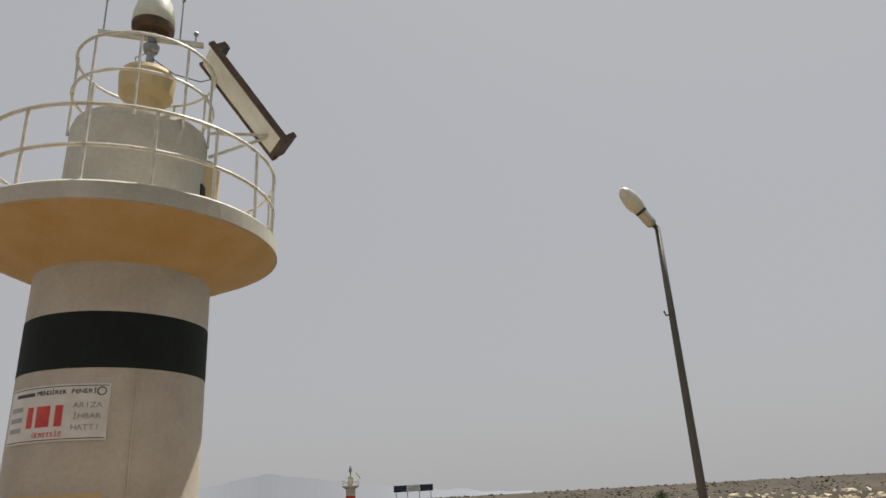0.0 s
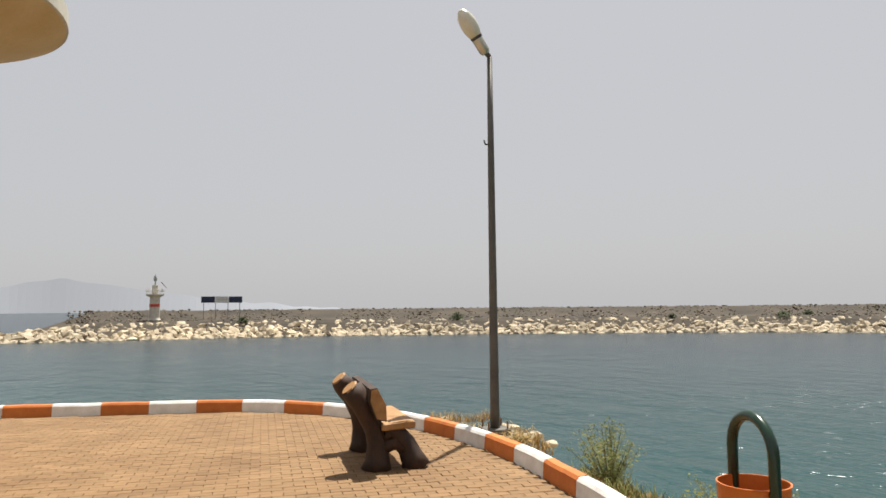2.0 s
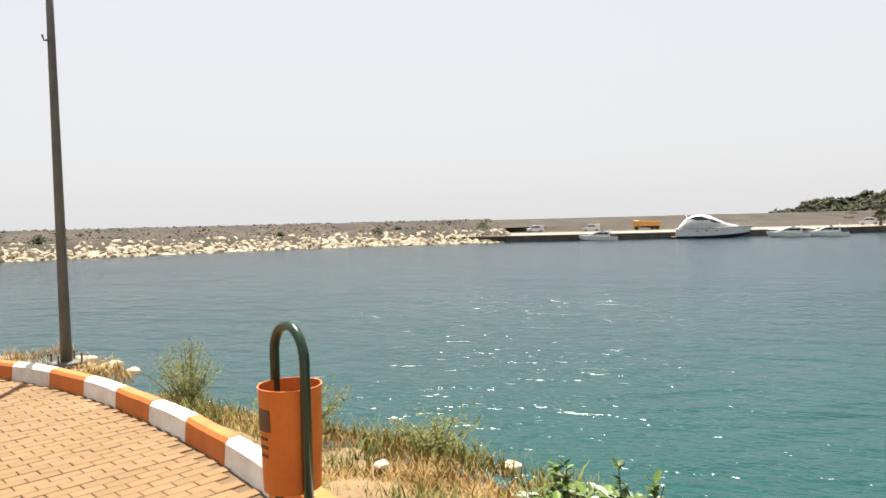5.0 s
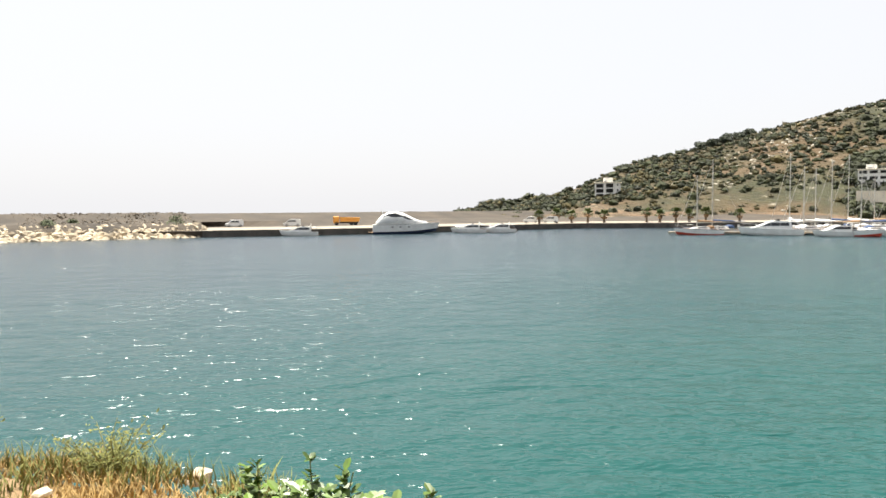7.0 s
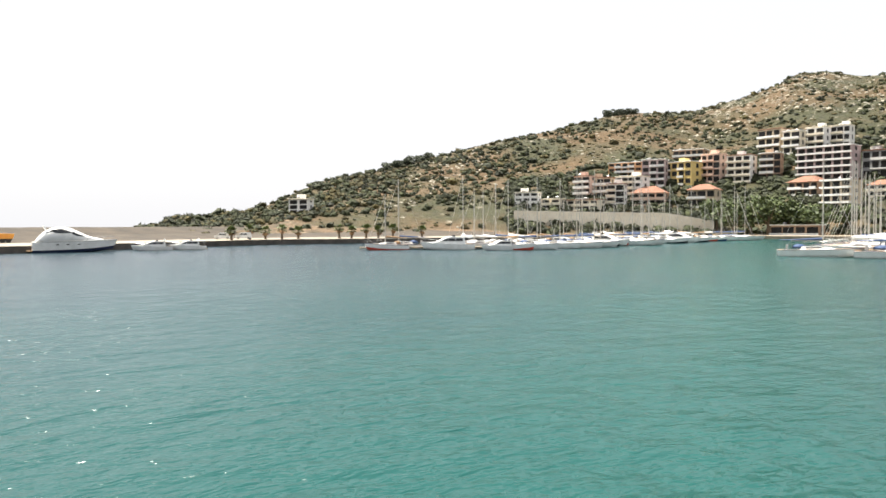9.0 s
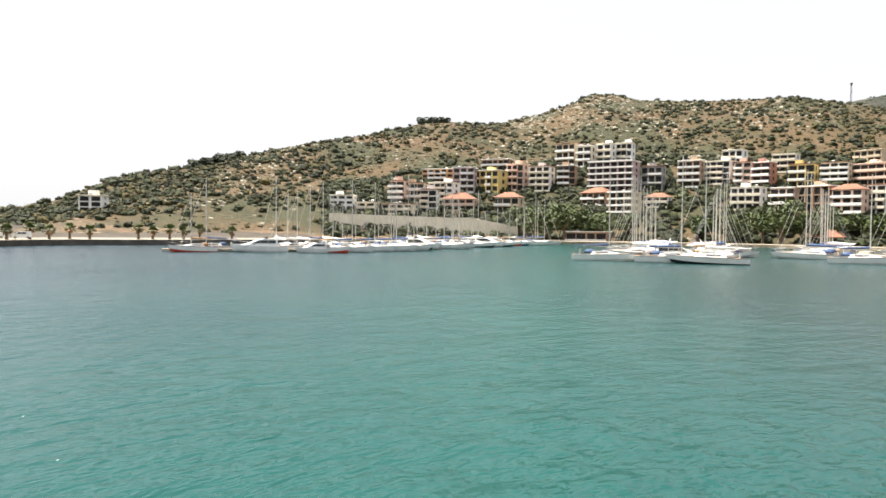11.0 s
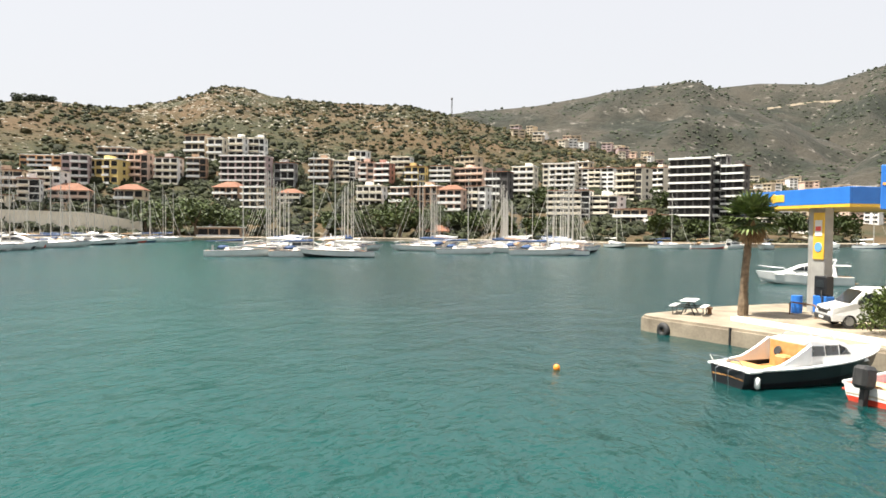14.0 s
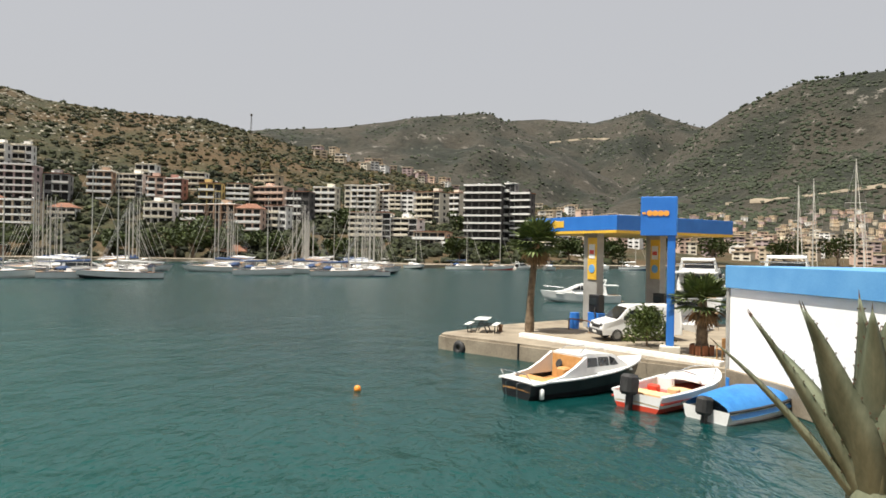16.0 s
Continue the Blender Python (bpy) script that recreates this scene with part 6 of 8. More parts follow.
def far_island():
    """Distant land across the bay; a glow in its material stands for the haze."""
    m = bpy.data.materials.new("distant_land_haze_glow")
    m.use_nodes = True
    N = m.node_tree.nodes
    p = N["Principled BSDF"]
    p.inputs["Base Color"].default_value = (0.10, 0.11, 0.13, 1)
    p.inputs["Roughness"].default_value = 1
    # even emission lifts the land to a hazy tone
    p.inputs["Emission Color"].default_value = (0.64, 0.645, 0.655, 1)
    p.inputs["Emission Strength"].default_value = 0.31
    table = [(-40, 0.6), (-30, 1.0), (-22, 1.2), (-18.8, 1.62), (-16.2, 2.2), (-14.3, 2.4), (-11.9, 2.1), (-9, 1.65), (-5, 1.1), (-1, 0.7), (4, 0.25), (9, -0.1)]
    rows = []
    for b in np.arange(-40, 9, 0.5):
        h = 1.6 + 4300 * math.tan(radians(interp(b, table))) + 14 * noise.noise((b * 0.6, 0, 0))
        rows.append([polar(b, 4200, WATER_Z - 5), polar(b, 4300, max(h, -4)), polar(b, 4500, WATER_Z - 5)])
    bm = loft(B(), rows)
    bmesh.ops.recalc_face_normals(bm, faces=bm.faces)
    tagged(part("backdrop", bm, m), "island far across the bay, its pale haze put in as glow", "island", kind="structure")


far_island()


def cargo_ship():
    x, y, _ = polar(-6.3, 2500)
    t = thing("ship", "small dark ship on the hazy horizon", "ship", pose(x, y, WATER_Z, 0, 0, 8))
    part("hull", hull_block(46, 8, 5), M_GREYPANEL, t)
    part("bridge", box(B(), 30, -3, 4, 38, 3, 13, 0.3), M_GREYPANEL, t)


def hull_block(L, W, H):
    secs = []
    for k in range(9):
        u = k / 8
        w = W / 2 * (1 if u < 0.75 else max(0.05, 1 - ((u - 0.75) / 0.25) ** 2))
        secs.append([(L * (1 - u), -w, 0.0), (L * (1 - u), w, 0.0), (L * (1 - u), w * 1.05, H), (L * (1 - u), -w * 1.05, H)])
    bm = loft(B(), secs, closed=True)
    bmesh.ops.recalc_face_normals(bm, faces=bm.faces)
    return bm


cargo_ship()

# ---- boats of the marina ----
M_BLUECOVER = material("blue_sail_cover", (0.015, 0.035, 0.09), (0.03, 0.07, 0.17), 0.7, scale=2, fine=15, bump=0.2, per_object=0.2)
M_MAST = material("pale_alloy_mast", (0.36, 0.34, 0.29), (0.52, 0.49, 0.44), 0.4, scale=1, fine=12, bump=0)
M_TEAK = material("teak_deck", (0.22, 0.13, 0.06), (0.36, 0.23, 0.12), 0.7, scale=1, fine=15, bump=0.1)


def sailboat(L, stripe, cover, mast_h, label):
    """A cruising yacht, stern at the origin, bow along +x, floating at z = 0."""
    W = L * 0.31
    t = thing("sailboat", label, "sailboat", pose(0, -900, -60), group="yachts in the marina")
    h, secs = hull(L, W, -0.45, 1.0, 1.45, stripe, M_HULLWHITE, t, 0.42, 0.8)
    deck(secs, 0.98, 0.0, M_TEAK, t)
    gunwale(secs, 0.05, M_NAVY, t)
    prof = [(L * 0.28, 1.0), (L * 0.30, 1.62), (L * 0.50, 1.70), (L * 0.66, 1.45), (L * 0.72, 1.25)]
    bm = loft(B(), [[(x, y * W * (0.30 if z < 1.3 else 0.24), z) for x, z in prof] for y in (-1, 1)], closed=True)
    bmesh.ops.recalc_face_normals(bm, faces=bm.faces)
    c = part("coach_roof", bm, M_HULLWHITE, t)
    for s in (-1, 1):
        part("port_light", box(B(), L * 0.36, s * W * 0.275 - 0.03, 1.38, L * 0.55, s * W * 0.275 + 0.03, 1.52), M_DARKGLASS, c)
    part("spray_hood", lathe(B(), [(W * 0.30, 0), (W * 0.26, 0.45), (W * 0.10, 0.66)], 12, pose(L * 0.27, 0, 1.3)), cover, t, smooth=True)
    mx = L * 0.56
    m = part("mast", tube(B(), [(mx, 0, 1.2), (mx, 0, mast_h * 0.5), (mx, 0, mast_h)], [0.11, 0.10, 0.07], 6), M_MAST, t)
    for f in (0.45, 0.72):
        part("spreader", tube(B(), [(mx, -W * 0.26, mast_h * f), (mx, W * 0.26, mast_h * f)], 0.04, 4), M_MAST, m)
    b = part("boom", tube(B(), [(mx, 0, 2.5), (L * 0.16, 0, 2.55)], 0.09, 6), M_MAST, t)
    part("sail_cover", tube(B(), [(mx - 0.1, 0, 2.85), (mx - L * 0.15, 0, 2.78), (L * 0.18, 0, 2.66)], [0.24, 0.20, 0.12], 7), cover, b)
    part("furled_jib", tube(B(), [(L * 0.99, 0, 1.6), (mx + L * 0.22, 0, mast_h * 0.52), (mx + 0.15, 0, mast_h * 0.96)], [0.03, 0.045, 0.025], 5), M_MAST, t)
    part("backstay", tube(B(), [(0.1, 0, 1.1), (mx, 0, mast_h)], 0.012, 3), M_STEEL, t)
    for s in (-1, 1):
        part("shroud", tube(B(), [(mx - 0.2, s * W * 0.46, 1.1), (mx, s * W * 0.25, mast_h * 0.72), (mx, 0, mast_h * 0.98)], 0.011, 3), M_STEEL, t)
    rail = [(L * 0.86, -W * 0.2, 1.4), (L * 0.9, -W * 0.16, 1.95), (L * 1.04, 0, 2.05), (L * 0.9, W * 0.16, 1.95), (L * 0.86, W * 0.2, 1.4)]
    part("pulpit", tube(B(), rail, 0.03, 4), M_STEEL, t)
    part("wheel_pedestal", box(B(), L * 0.1, -0.2, 1.0, L * 0.13, 0.2, 1.95, 0.03), M_HULLWHITE, t)
    part("bimini", box(B(), L * 0.02, -W * 0.36, 2.62, L * 0.17, W * 0.36, 2.68, 0.02), cover, t)
    return t


def motor_yacht(L, label, low=M_HULLWHITE):
    W, k = L * 0.30, L / 12
    t = thing("motor_yacht", label, "motor yacht", pose(0, -900, -60), group="motor yachts in the harbour")
    h, secs = hull(L, W, -0.4 * k, 1.25 * k, 1.9 * k, low, M_HULLWHITE, t, 0.34, 0.9)
    deck(secs, 0.98, 0.0, M_HULLWHITE, t)
    prof = [(L * 0.18, 1.2 * k), (L * 0.20, 2.75 * k), (L * 0.26, 3.0 * k), (L * 0.45, 3.1 * k), (L * 0.56, 2.85 * k), (L * 0.74, 1.9 * k), (L * 0.86, 1.7 * k), (L * 0.86, 1.4 * k)]
    bm = loft(B(), [[(x, y * W * (0.42 if z < 1.9 * k else 0.33), z) for x, z in prof] for y in (-1, 1)], closed=True)
    bmesh.ops.recalc_face_normals(bm, faces=bm.faces)
    s_ = part("superstructure", bm, M_HULLWHITE, t)
    for s in (-1, 1):
        for x0, x1 in ((0.24, 0.38), (0.39, 0.53), (0.54, 0.66)):
            q = [(L * x0, 2.05 * k), (L * x1, 2.05 * k), (L * (x1 - (0.05 if x1 > 0.6 else 0)), (2.35 if x1 > 0.6 else 2.7) * k), (L * x0, 2.72 * k)]
            bm = B()
            f = [bm.verts.new((x, s * W * (0.415 - 0.02 * (z > 2.2 * k)) , z)) for x, z in q]
            bm.faces.new(f)
            r = bmesh.ops.extrude_face_region(bm, geom=bm.faces[:])
            bmesh.ops.translate(bm, vec=(0, -s * W * 0.1, 0), verts=[g for g in r["geom"] if isinstance(g, bmesh.types.BMVert)])
            bmesh.ops.recalc_face_normals(bm, faces=bm.faces)
            part("window", bm, M_DARKGLASS, s_)
    part("aft_door", box(B(), L * 0.175, -W * 0.24, 1.35 * k, L * 0.185, W * 0.24, 2.6 * k), M_DARKGLASS, s_)
    part("overhang", box(B(), L * 0.03, -W * 0.36, 2.78 * k, L * 0.21, W * 0.36, 2.92 * k, 0.03), M_HULLWHITE, s_)
    for s in (-1, 1):
        part("overhang_post", tube(B(), [(L * 0.05, s * W * 0.33, 1.3 * k), (L * 0.05, s * W * 0.33, 2.8 * k)], 0.05 * k, 5), M_CHROME, s_)
    part("cockpit_well", box(B(), L * 0.02, -W * 0.34, 1.26 * k, L * 0.17, W * 0.34, 1.34 * k), M_TEAK, s_)
    part("fly_rail", tube(B(), [(L * 0.04, -W * 0.34, 2.9 * k), (L * 0.04, -W * 0.34, 3.4 * k), (L * 0.04, W * 0.34, 3.4 * k), (L * 0.04, W * 0.34, 2.9 * k)], 0.035 * k, 4), M_CHROME, s_)
    part("flybridge_screen", box(B(), L * 0.38, -W * 0.3, 3.05 * k, L * 0.42, W * 0.3, 3.45 * k, 0.03), M_DARKGLASS, s_)
    part("radar_arch", tube(B(), [(L * 0.22, -W * 0.32, 2.9 * k), (L * 0.19, -W * 0.28, 3.7 * k), (L * 0.19, W * 0.28, 3.7 * k), (L * 0.22, W * 0.32, 2.9 * k)], 0.12 * k, 6), M_HULLWHITE, t)
    rail = [(L * 0.6, -W * 0.44, 1.6 * k), (L * 0.75, -W * 0.36, 2.35 * k), (L * 1.02, 0, 2.6 * k), (L * 0.75, W * 0.36, 2.35 * k), (L * 0.6, W * 0.44, 1.6 * k)]
    part("bow_rail", tube(B(), rail, 0.03, 4), M_CHROME, t)
    part("swim_platform", box(B(), -0.5 * k, -W * 0.4, 0.3 * k, 0.1 * k, W * 0.4, 0.42 * k, 0.03), M_TEAK, t)
    return t


FLEET = [sailboat(11.5, M_HULLWHITE, M_BLUECOVER, 15.5, "white sailing yacht with a blue sail cover, moored"),
         sailboat(10.0, M_BLUECOVER, M_HULLWHITE, 13.5, "white sailing yacht with a blue waterline, moored"),
         sailboat(13.5, M_HULLWHITE, M_BLUECOVER, 18.0, "large white sailing yacht with a tall mast, moored"),
         sailboat(9.0, M_REDHULL, M_TEAK, 12.0, "small white sailing yacht with a red boot stripe"),
         sailboat(12.0, M_BLACKHULL, M_HULLWHITE, 16.5, "dark-bottomed white sailing yacht with furled sails")]
MOTOR = [motor_yacht(11.0, "white motor cruiser with dark windows, moored"), motor_yacht(8.0, "small white motor cruiser, moored")]


def moor(kind, x, y, heading, k=1):
    return copy_thing(kind, pose(x, y, WATER_Z, 0, 0, heading) @ Matrix.Diagonal((k, k, k, 1)))


def pontoon(x0, y0, x1, y1):
    L = math.dist((x0, y0), (x1, y1))
    t = thing("pontoon", "low grey floating pontoon between the yachts", "pontoon", headed(x0, y0, x1, y1), group="pontoons of the marina")
    part("walkway", box(B(), 0, -1.2, 0.25, L, 1.2, 0.6, 0.04), M_CONCRETE, t)
    for k in range(int(L // 12)):
        part("float", box(B(), 2 + k * 12, -1.0, -0.3, 8 + k * 12, 1.0, 0.25), M_RUBBER, t)


def moored_row(x0, y0, x1, y1, side, seed, motors=0.15, spacing=4.3, skip=0.08):
    """Yachts lying stern-to along a pontoon; side is +1 or -1."""
    rng = random.Random(seed)
    L = math.dist((x0, y0), (x1, y1))
    ux, uy = (x1 - x0) / L, (y1 - y0) / L
    nx, ny = -uy * side, ux * side
    head = math.degrees(math.atan2(ny, nx))
    s = 2.5
    while s < L:
        if rng.random() > skip:
            kind = rng.choice(MOTOR) if rng.random() < motors else rng.choice(FLEET)
            x, y = x0 + ux * s + nx * 1.6, y0 + uy * s + ny * 1.6
            moor(kind, x, y, head + rng.uniform(-3, 3))
        s += spacing * rng.uniform(0.9, 1.15)


# western row, seen end on from the quay head
pontoon(146, -24, 226, -118)
moored_row(146, -24, 226, -118, -1, 301, 0.2)
moored_row(150, -24, 226, -114, 1, 302, 0.12, 5.2)
moor(FLEET[3], 149.5, -7.5, 99)
moor(FLEET[0], 154.5, -12.0, 96)
moor(MOTOR[0], 148.0, -21.5, 97)
moor(FLEET[1], 153.0, -28.0, 94)
pontoon(151.5, 3, 149.5, -24)
moor(MOTOR[1], 143.5, -30.0, 110)
# middle pontoon
pontoon(100, -82, 150, -128)
moored_row(104, -86, 150, -128, 1, 303, 0.08, 3.9)
moored_row(104, -86, 150, -128, -1, 304, 0.08, 3.9)
moor(FLEET[2], 99.0, -73.5, 229)
moor(FLEET[0], 107.0, -66.0, 231)
moor(FLEET[4], 86.0, -86.0, 52)
moor(MOTOR[0], 100.5, -76.5, 226)
# eastern pontoon
pontoon(76, -122, 112, -182)
moored_row(78, -126, 112, -182, 1, 305, 0.1, 3.9)
moored_row(78, -126, 112, -182, -1, 306, 0.1, 3.9)
pontoon(92, -118, 132, -172)
moored_row(95, -122, 132, -172, 1, 307, 0.1, 4.4)
moor(FLEET[2], 77.0, -115.0, 212)
moor(FLEET[1], 64.0, -124.0, 32)
moor(FLEET[0], 90.0, -108.0, 214)
moor(FLEET[4], 66.0, -127.0, 30)
# yachts along the town quay
for i, (b, r) in enumerate([(152.5, 214), (154.2, 210), (157.5, 207), (160.5, 207), (163.0, 213), (166.0, 222), (169.0, 236), (171.5, 250), (146.5, 236), (148.5, 228), (150.5, 221)]):
    x, y, _ = polar(b, r)
    moor((FLEET + MOTOR)[(i * 3 + 1) % 7], x, y, 100 + 37 * (i % 5))
# craft lying behind the fuel pier
for i, (x, y, h) in enumerate([(-1, -90, 100), (4.5, -90, 100), (11.5, -76, 20), (-5.2, -82, 95), (-9.5, -79, 95), (-22, -76, 95), (-8, -96, 92), (-14, -100, 92), (-27, -80, 92)]):
    moor([MOTOR[0], MOTOR[0], MOTOR[1], FLEET[0], FLEET[2], FLEET[4], FLEET[2], FLEET[1], FLEET[0]][i], x, y, h, 0.8 if i > 2 else 1)
for x, y, h, k in ((3.2, -62.0, 268, 1.45), (-3.4, -61.0, 262, 1.55), (3.4, -50.4, 100, 0.72), (-10.0, -64.0, 265, 1.3)):
    copy_thing(MOTOR[0], pose(x, y, WATER_Z, 0, 0, h) @ Matrix.Diagonal((k, k, k, 1)))


def express_cruiser():
    """A sleek cruiser: high white hull on a navy bottom, arched hard top aft, long foredeck."""
    t = thing("motor_yacht", "large sleek white motor yacht with a navy bottom at the wharf", "motor yacht", headed(146.2, 68.4, 153.0, 55.6), group="motor yachts in the harbour")
    h, secs = hull(14.9, 4.6, -0.4, 2.15, 2.5, M_NAVY, M_HULLWHITE, t, 0.36, 0.92)
    deck(secs, 0.98, 0.0, M_HULLWHITE, t)
    gunwale(secs, 0.07, M_STEEL, t)
    prof = [(0.5, 2.1), (0.9, 2.9), (2.0, 4.2), (3.6, 5.05), (5.4, 5.25), (7.0, 4.95), (8.6, 4.15), (10.4, 3.25), (12.6, 2.75), (13.4, 2.4)]

    def side(z, top):
        f = (z - 2.1) / max(0.1, top - 2.1)
        return interp(f, [(0.0, 2.05), (0.55, 1.95), (0.92, 1.6), (1.0, 0.9)])
    secs_ = [[(x, s * y * (1.0 if x < 9 else 1 - 0.09 * (x - 9)), 2.1 + (z - 2.1) * f) for x, z in prof] for s, y, f in
             ((-1, 2.05, 0.0), (-1, 1.95, 0.55), (-1, 1.6, 0.92), (-1, 0.9, 1.0), (1, 0.9, 1.0), (1, 1.6, 0.92), (1, 1.95, 0.55), (1, 2.05, 0.0))]
    bm = loft(B(), secs_, closed=True)
    bmesh.ops.recalc_face_normals(bm, faces=bm.faces)
    sup = part("superstructure", bm, M_HULLWHITE, t, smooth=True)
    for s in (-1, 1):
        for poly in ([(2.5, 4.05), (3.6, 4.72), (5.2, 4.85), (6.2, 4.5), (7.4, 3.95), (5.0, 3.92)], [(7.2, 4.25), (8.3, 3.72), (9.4, 3.3), (8.0, 3.35), (7.0, 3.75)]):
            bm = B()
            f = [bm.verts.new((x, s * (side(z, interp(x, prof)) + 0.05), z)) for x, z in poly]
            bm.faces.new(f)
            r = bmesh.ops.extrude_face_region(bm, geom=bm.faces[:])
            bmesh.ops.translate(bm, vec=(0, -s * 0.12, 0), verts=[g for g in r["geom"] if isinstance(g, bmesh.types.BMVert)])
            bmesh.ops.recalc_face_normals(bm, faces=bm.faces)
            part("window", bm, M_DARKGLASS, sup)
        for x in (4.2, 6.0, 8.0):
            part("port_light", box(B(), x, s * 2.26 - 0.06, 1.55, x + 0.5, s * 2.26 + 0.06, 1.75, 0.02), M_DARKGLASS, h)
        part("bow_rail", tube(B(), [(9.6, s * 2.0, 2.35), (10.0, s * 1.95, 2.95), (12.6, s * 1.35, 3.05), (15.2, s * 0.15, 3.15)], 0.035, 5), M_CHROME, t)
    part("swim_platform", box(B(), -1.0, -1.9, 0.35, 0.05, 1.9, 0.5, 0.04), M_TEAK, t)
    part("radar_arch", tube(B(), [(2.6, -1.5, 4.5), (2.1, -1.2, 5.4), (2.1, 1.2, 5.4), (2.6, 1.5, 4.5)], 0.10, 6), M_HULLWHITE, t)


express_cruiser()
moor(MOTOR[1], 158.5, 44.5, 112)
moor(MOTOR[1], 136.0, 77.0, 118)
moor(MOTOR[1], 161.5, 38.0, 112)
for master in FLEET + MOTOR:
    for o in (*master.children_recursive, master):
        bpy.data.objects.remove(o)


# ---- vehicles on the wharf ----
def small_truck(x, y, z, rz):
    t = thing("truck", "orange tipper truck parked on the wharf", "truck", pose(x, y, z, 0, 0, rz))
    part("cab", box(B(), 2.0, -1.1, 0.6, 3.6, 1.1, 2.5, 0.15), M_ORANGE, t)
    part("windscreen", box(B(), 3.58, -0.9, 1.5, 3.64, 0.9, 2.2, 0.02), M_DARKGLASS, t)
    bm = loft(B(), [[(-3.2, y, 1.0), (1.7, y, 1.0), (1.9, y, 2.3), (-3.5, y, 2.1)] for y in (-1.15, 1.15)], closed=True)
    bmesh.ops.recalc_face_normals(bm, faces=bm.faces)
    part("tipper_body", bm, M_ORANGE, t)
    part("chassis", box(B(), -3.0, -0.6, 0.6, 3.0, 0.6, 1.0), M_RUBBER, t)
    for wx in (2.7, -1.2, -2.3):
        for s in (-1, 1):
            part("wheel", lathe(B(), [(0.2, -0.15), (0.5, -0.15), (0.5, 0.15), (0.2, 0.15)], 14, pose(wx, s * 0.95, 0.5, 90, 0, 0)), M_RUBBER, t)


VAN = [o for o in scene.objects if o.name.startswith("van") and not o.parent][0]
for b, r, h in ((53.9, 181, 135), (58.4, 180, 120), (78.0, 201, 100), (79.6, 201, 100)):
    x, y, _ = polar(b, r)
    c = copy_thing(VAN, pose(x, y, -1.95, 0, 0, h))
    c["label"] = "pale van parked on the far wharf road"
x, y, _ = polar(62.8, 186)
small_truck(x, y, -2.0, 118)
for i, b in enumerate((78.7, 80.1, 81.3, 82.6, 83.9, 87.2, 88.2, 89.4, 90.4, 91.6, 94.0)):
    x, y, _ = polar(b, interp(b, WHARF) + 5 + (i % 3))
    palm(x, y, -2.15, 2.4 + 0.5 * (i % 2), 2.0, 420 + i, "short date palm in a row along the wharf", 34, 0.32)

# ---- houses of the town ----
PAINT = {
    "white": ((0.72, 0.70, 0.66), (0.84, 0.83, 0.80)), "cream": ((0.62, 0.55, 0.43), (0.76, 0.70, 0.58)), "pink": ((0.58, 0.40, 0.31), (0.72, 0.55, 0.45)),
    "tan": ((0.48, 0.38, 0.26), (0.62, 0.52, 0.39)), "brown": ((0.30, 0.19, 0.12), (0.42, 0.29, 0.20)), "mauve": ((0.36, 0.27, 0.26), (0.48, 0.38, 0.37)),
    "yellow": ((0.64, 0.46, 0.16), (0.76, 0.60, 0.26)), "orange": ((0.55, 0.29, 0.14), (0.68, 0.42, 0.24)), "maroon": ((0.27, 0.125, 0.10), (0.37, 0.19, 0.15)),
    "grey": ((0.20, 0.20, 0.20), (0.32, 0.32, 0.31)), "charcoal": ((0.05, 0.045, 0.042), (0.10, 0.095, 0.09))}
M_HOUSE = {k: material("render_" + k, a, b, 0.85, scale=0.35, fine=3, bump=0.15) for k, (a, b) in PAINT.items()}
M_ROOFTILE = material("terracotta_roof", (0.15, 0.062, 0.035), (0.24, 0.115, 0.068), 0.85, scale=0.6, fine=5, bump=0.4)
M_WINDOW = material("window_and_recess_shade", (0.004, 0.0045, 0.005), (0.022, 0.021, 0.020), 0.9, scale=0.5, fine=3, bump=0, per_object=0.4)


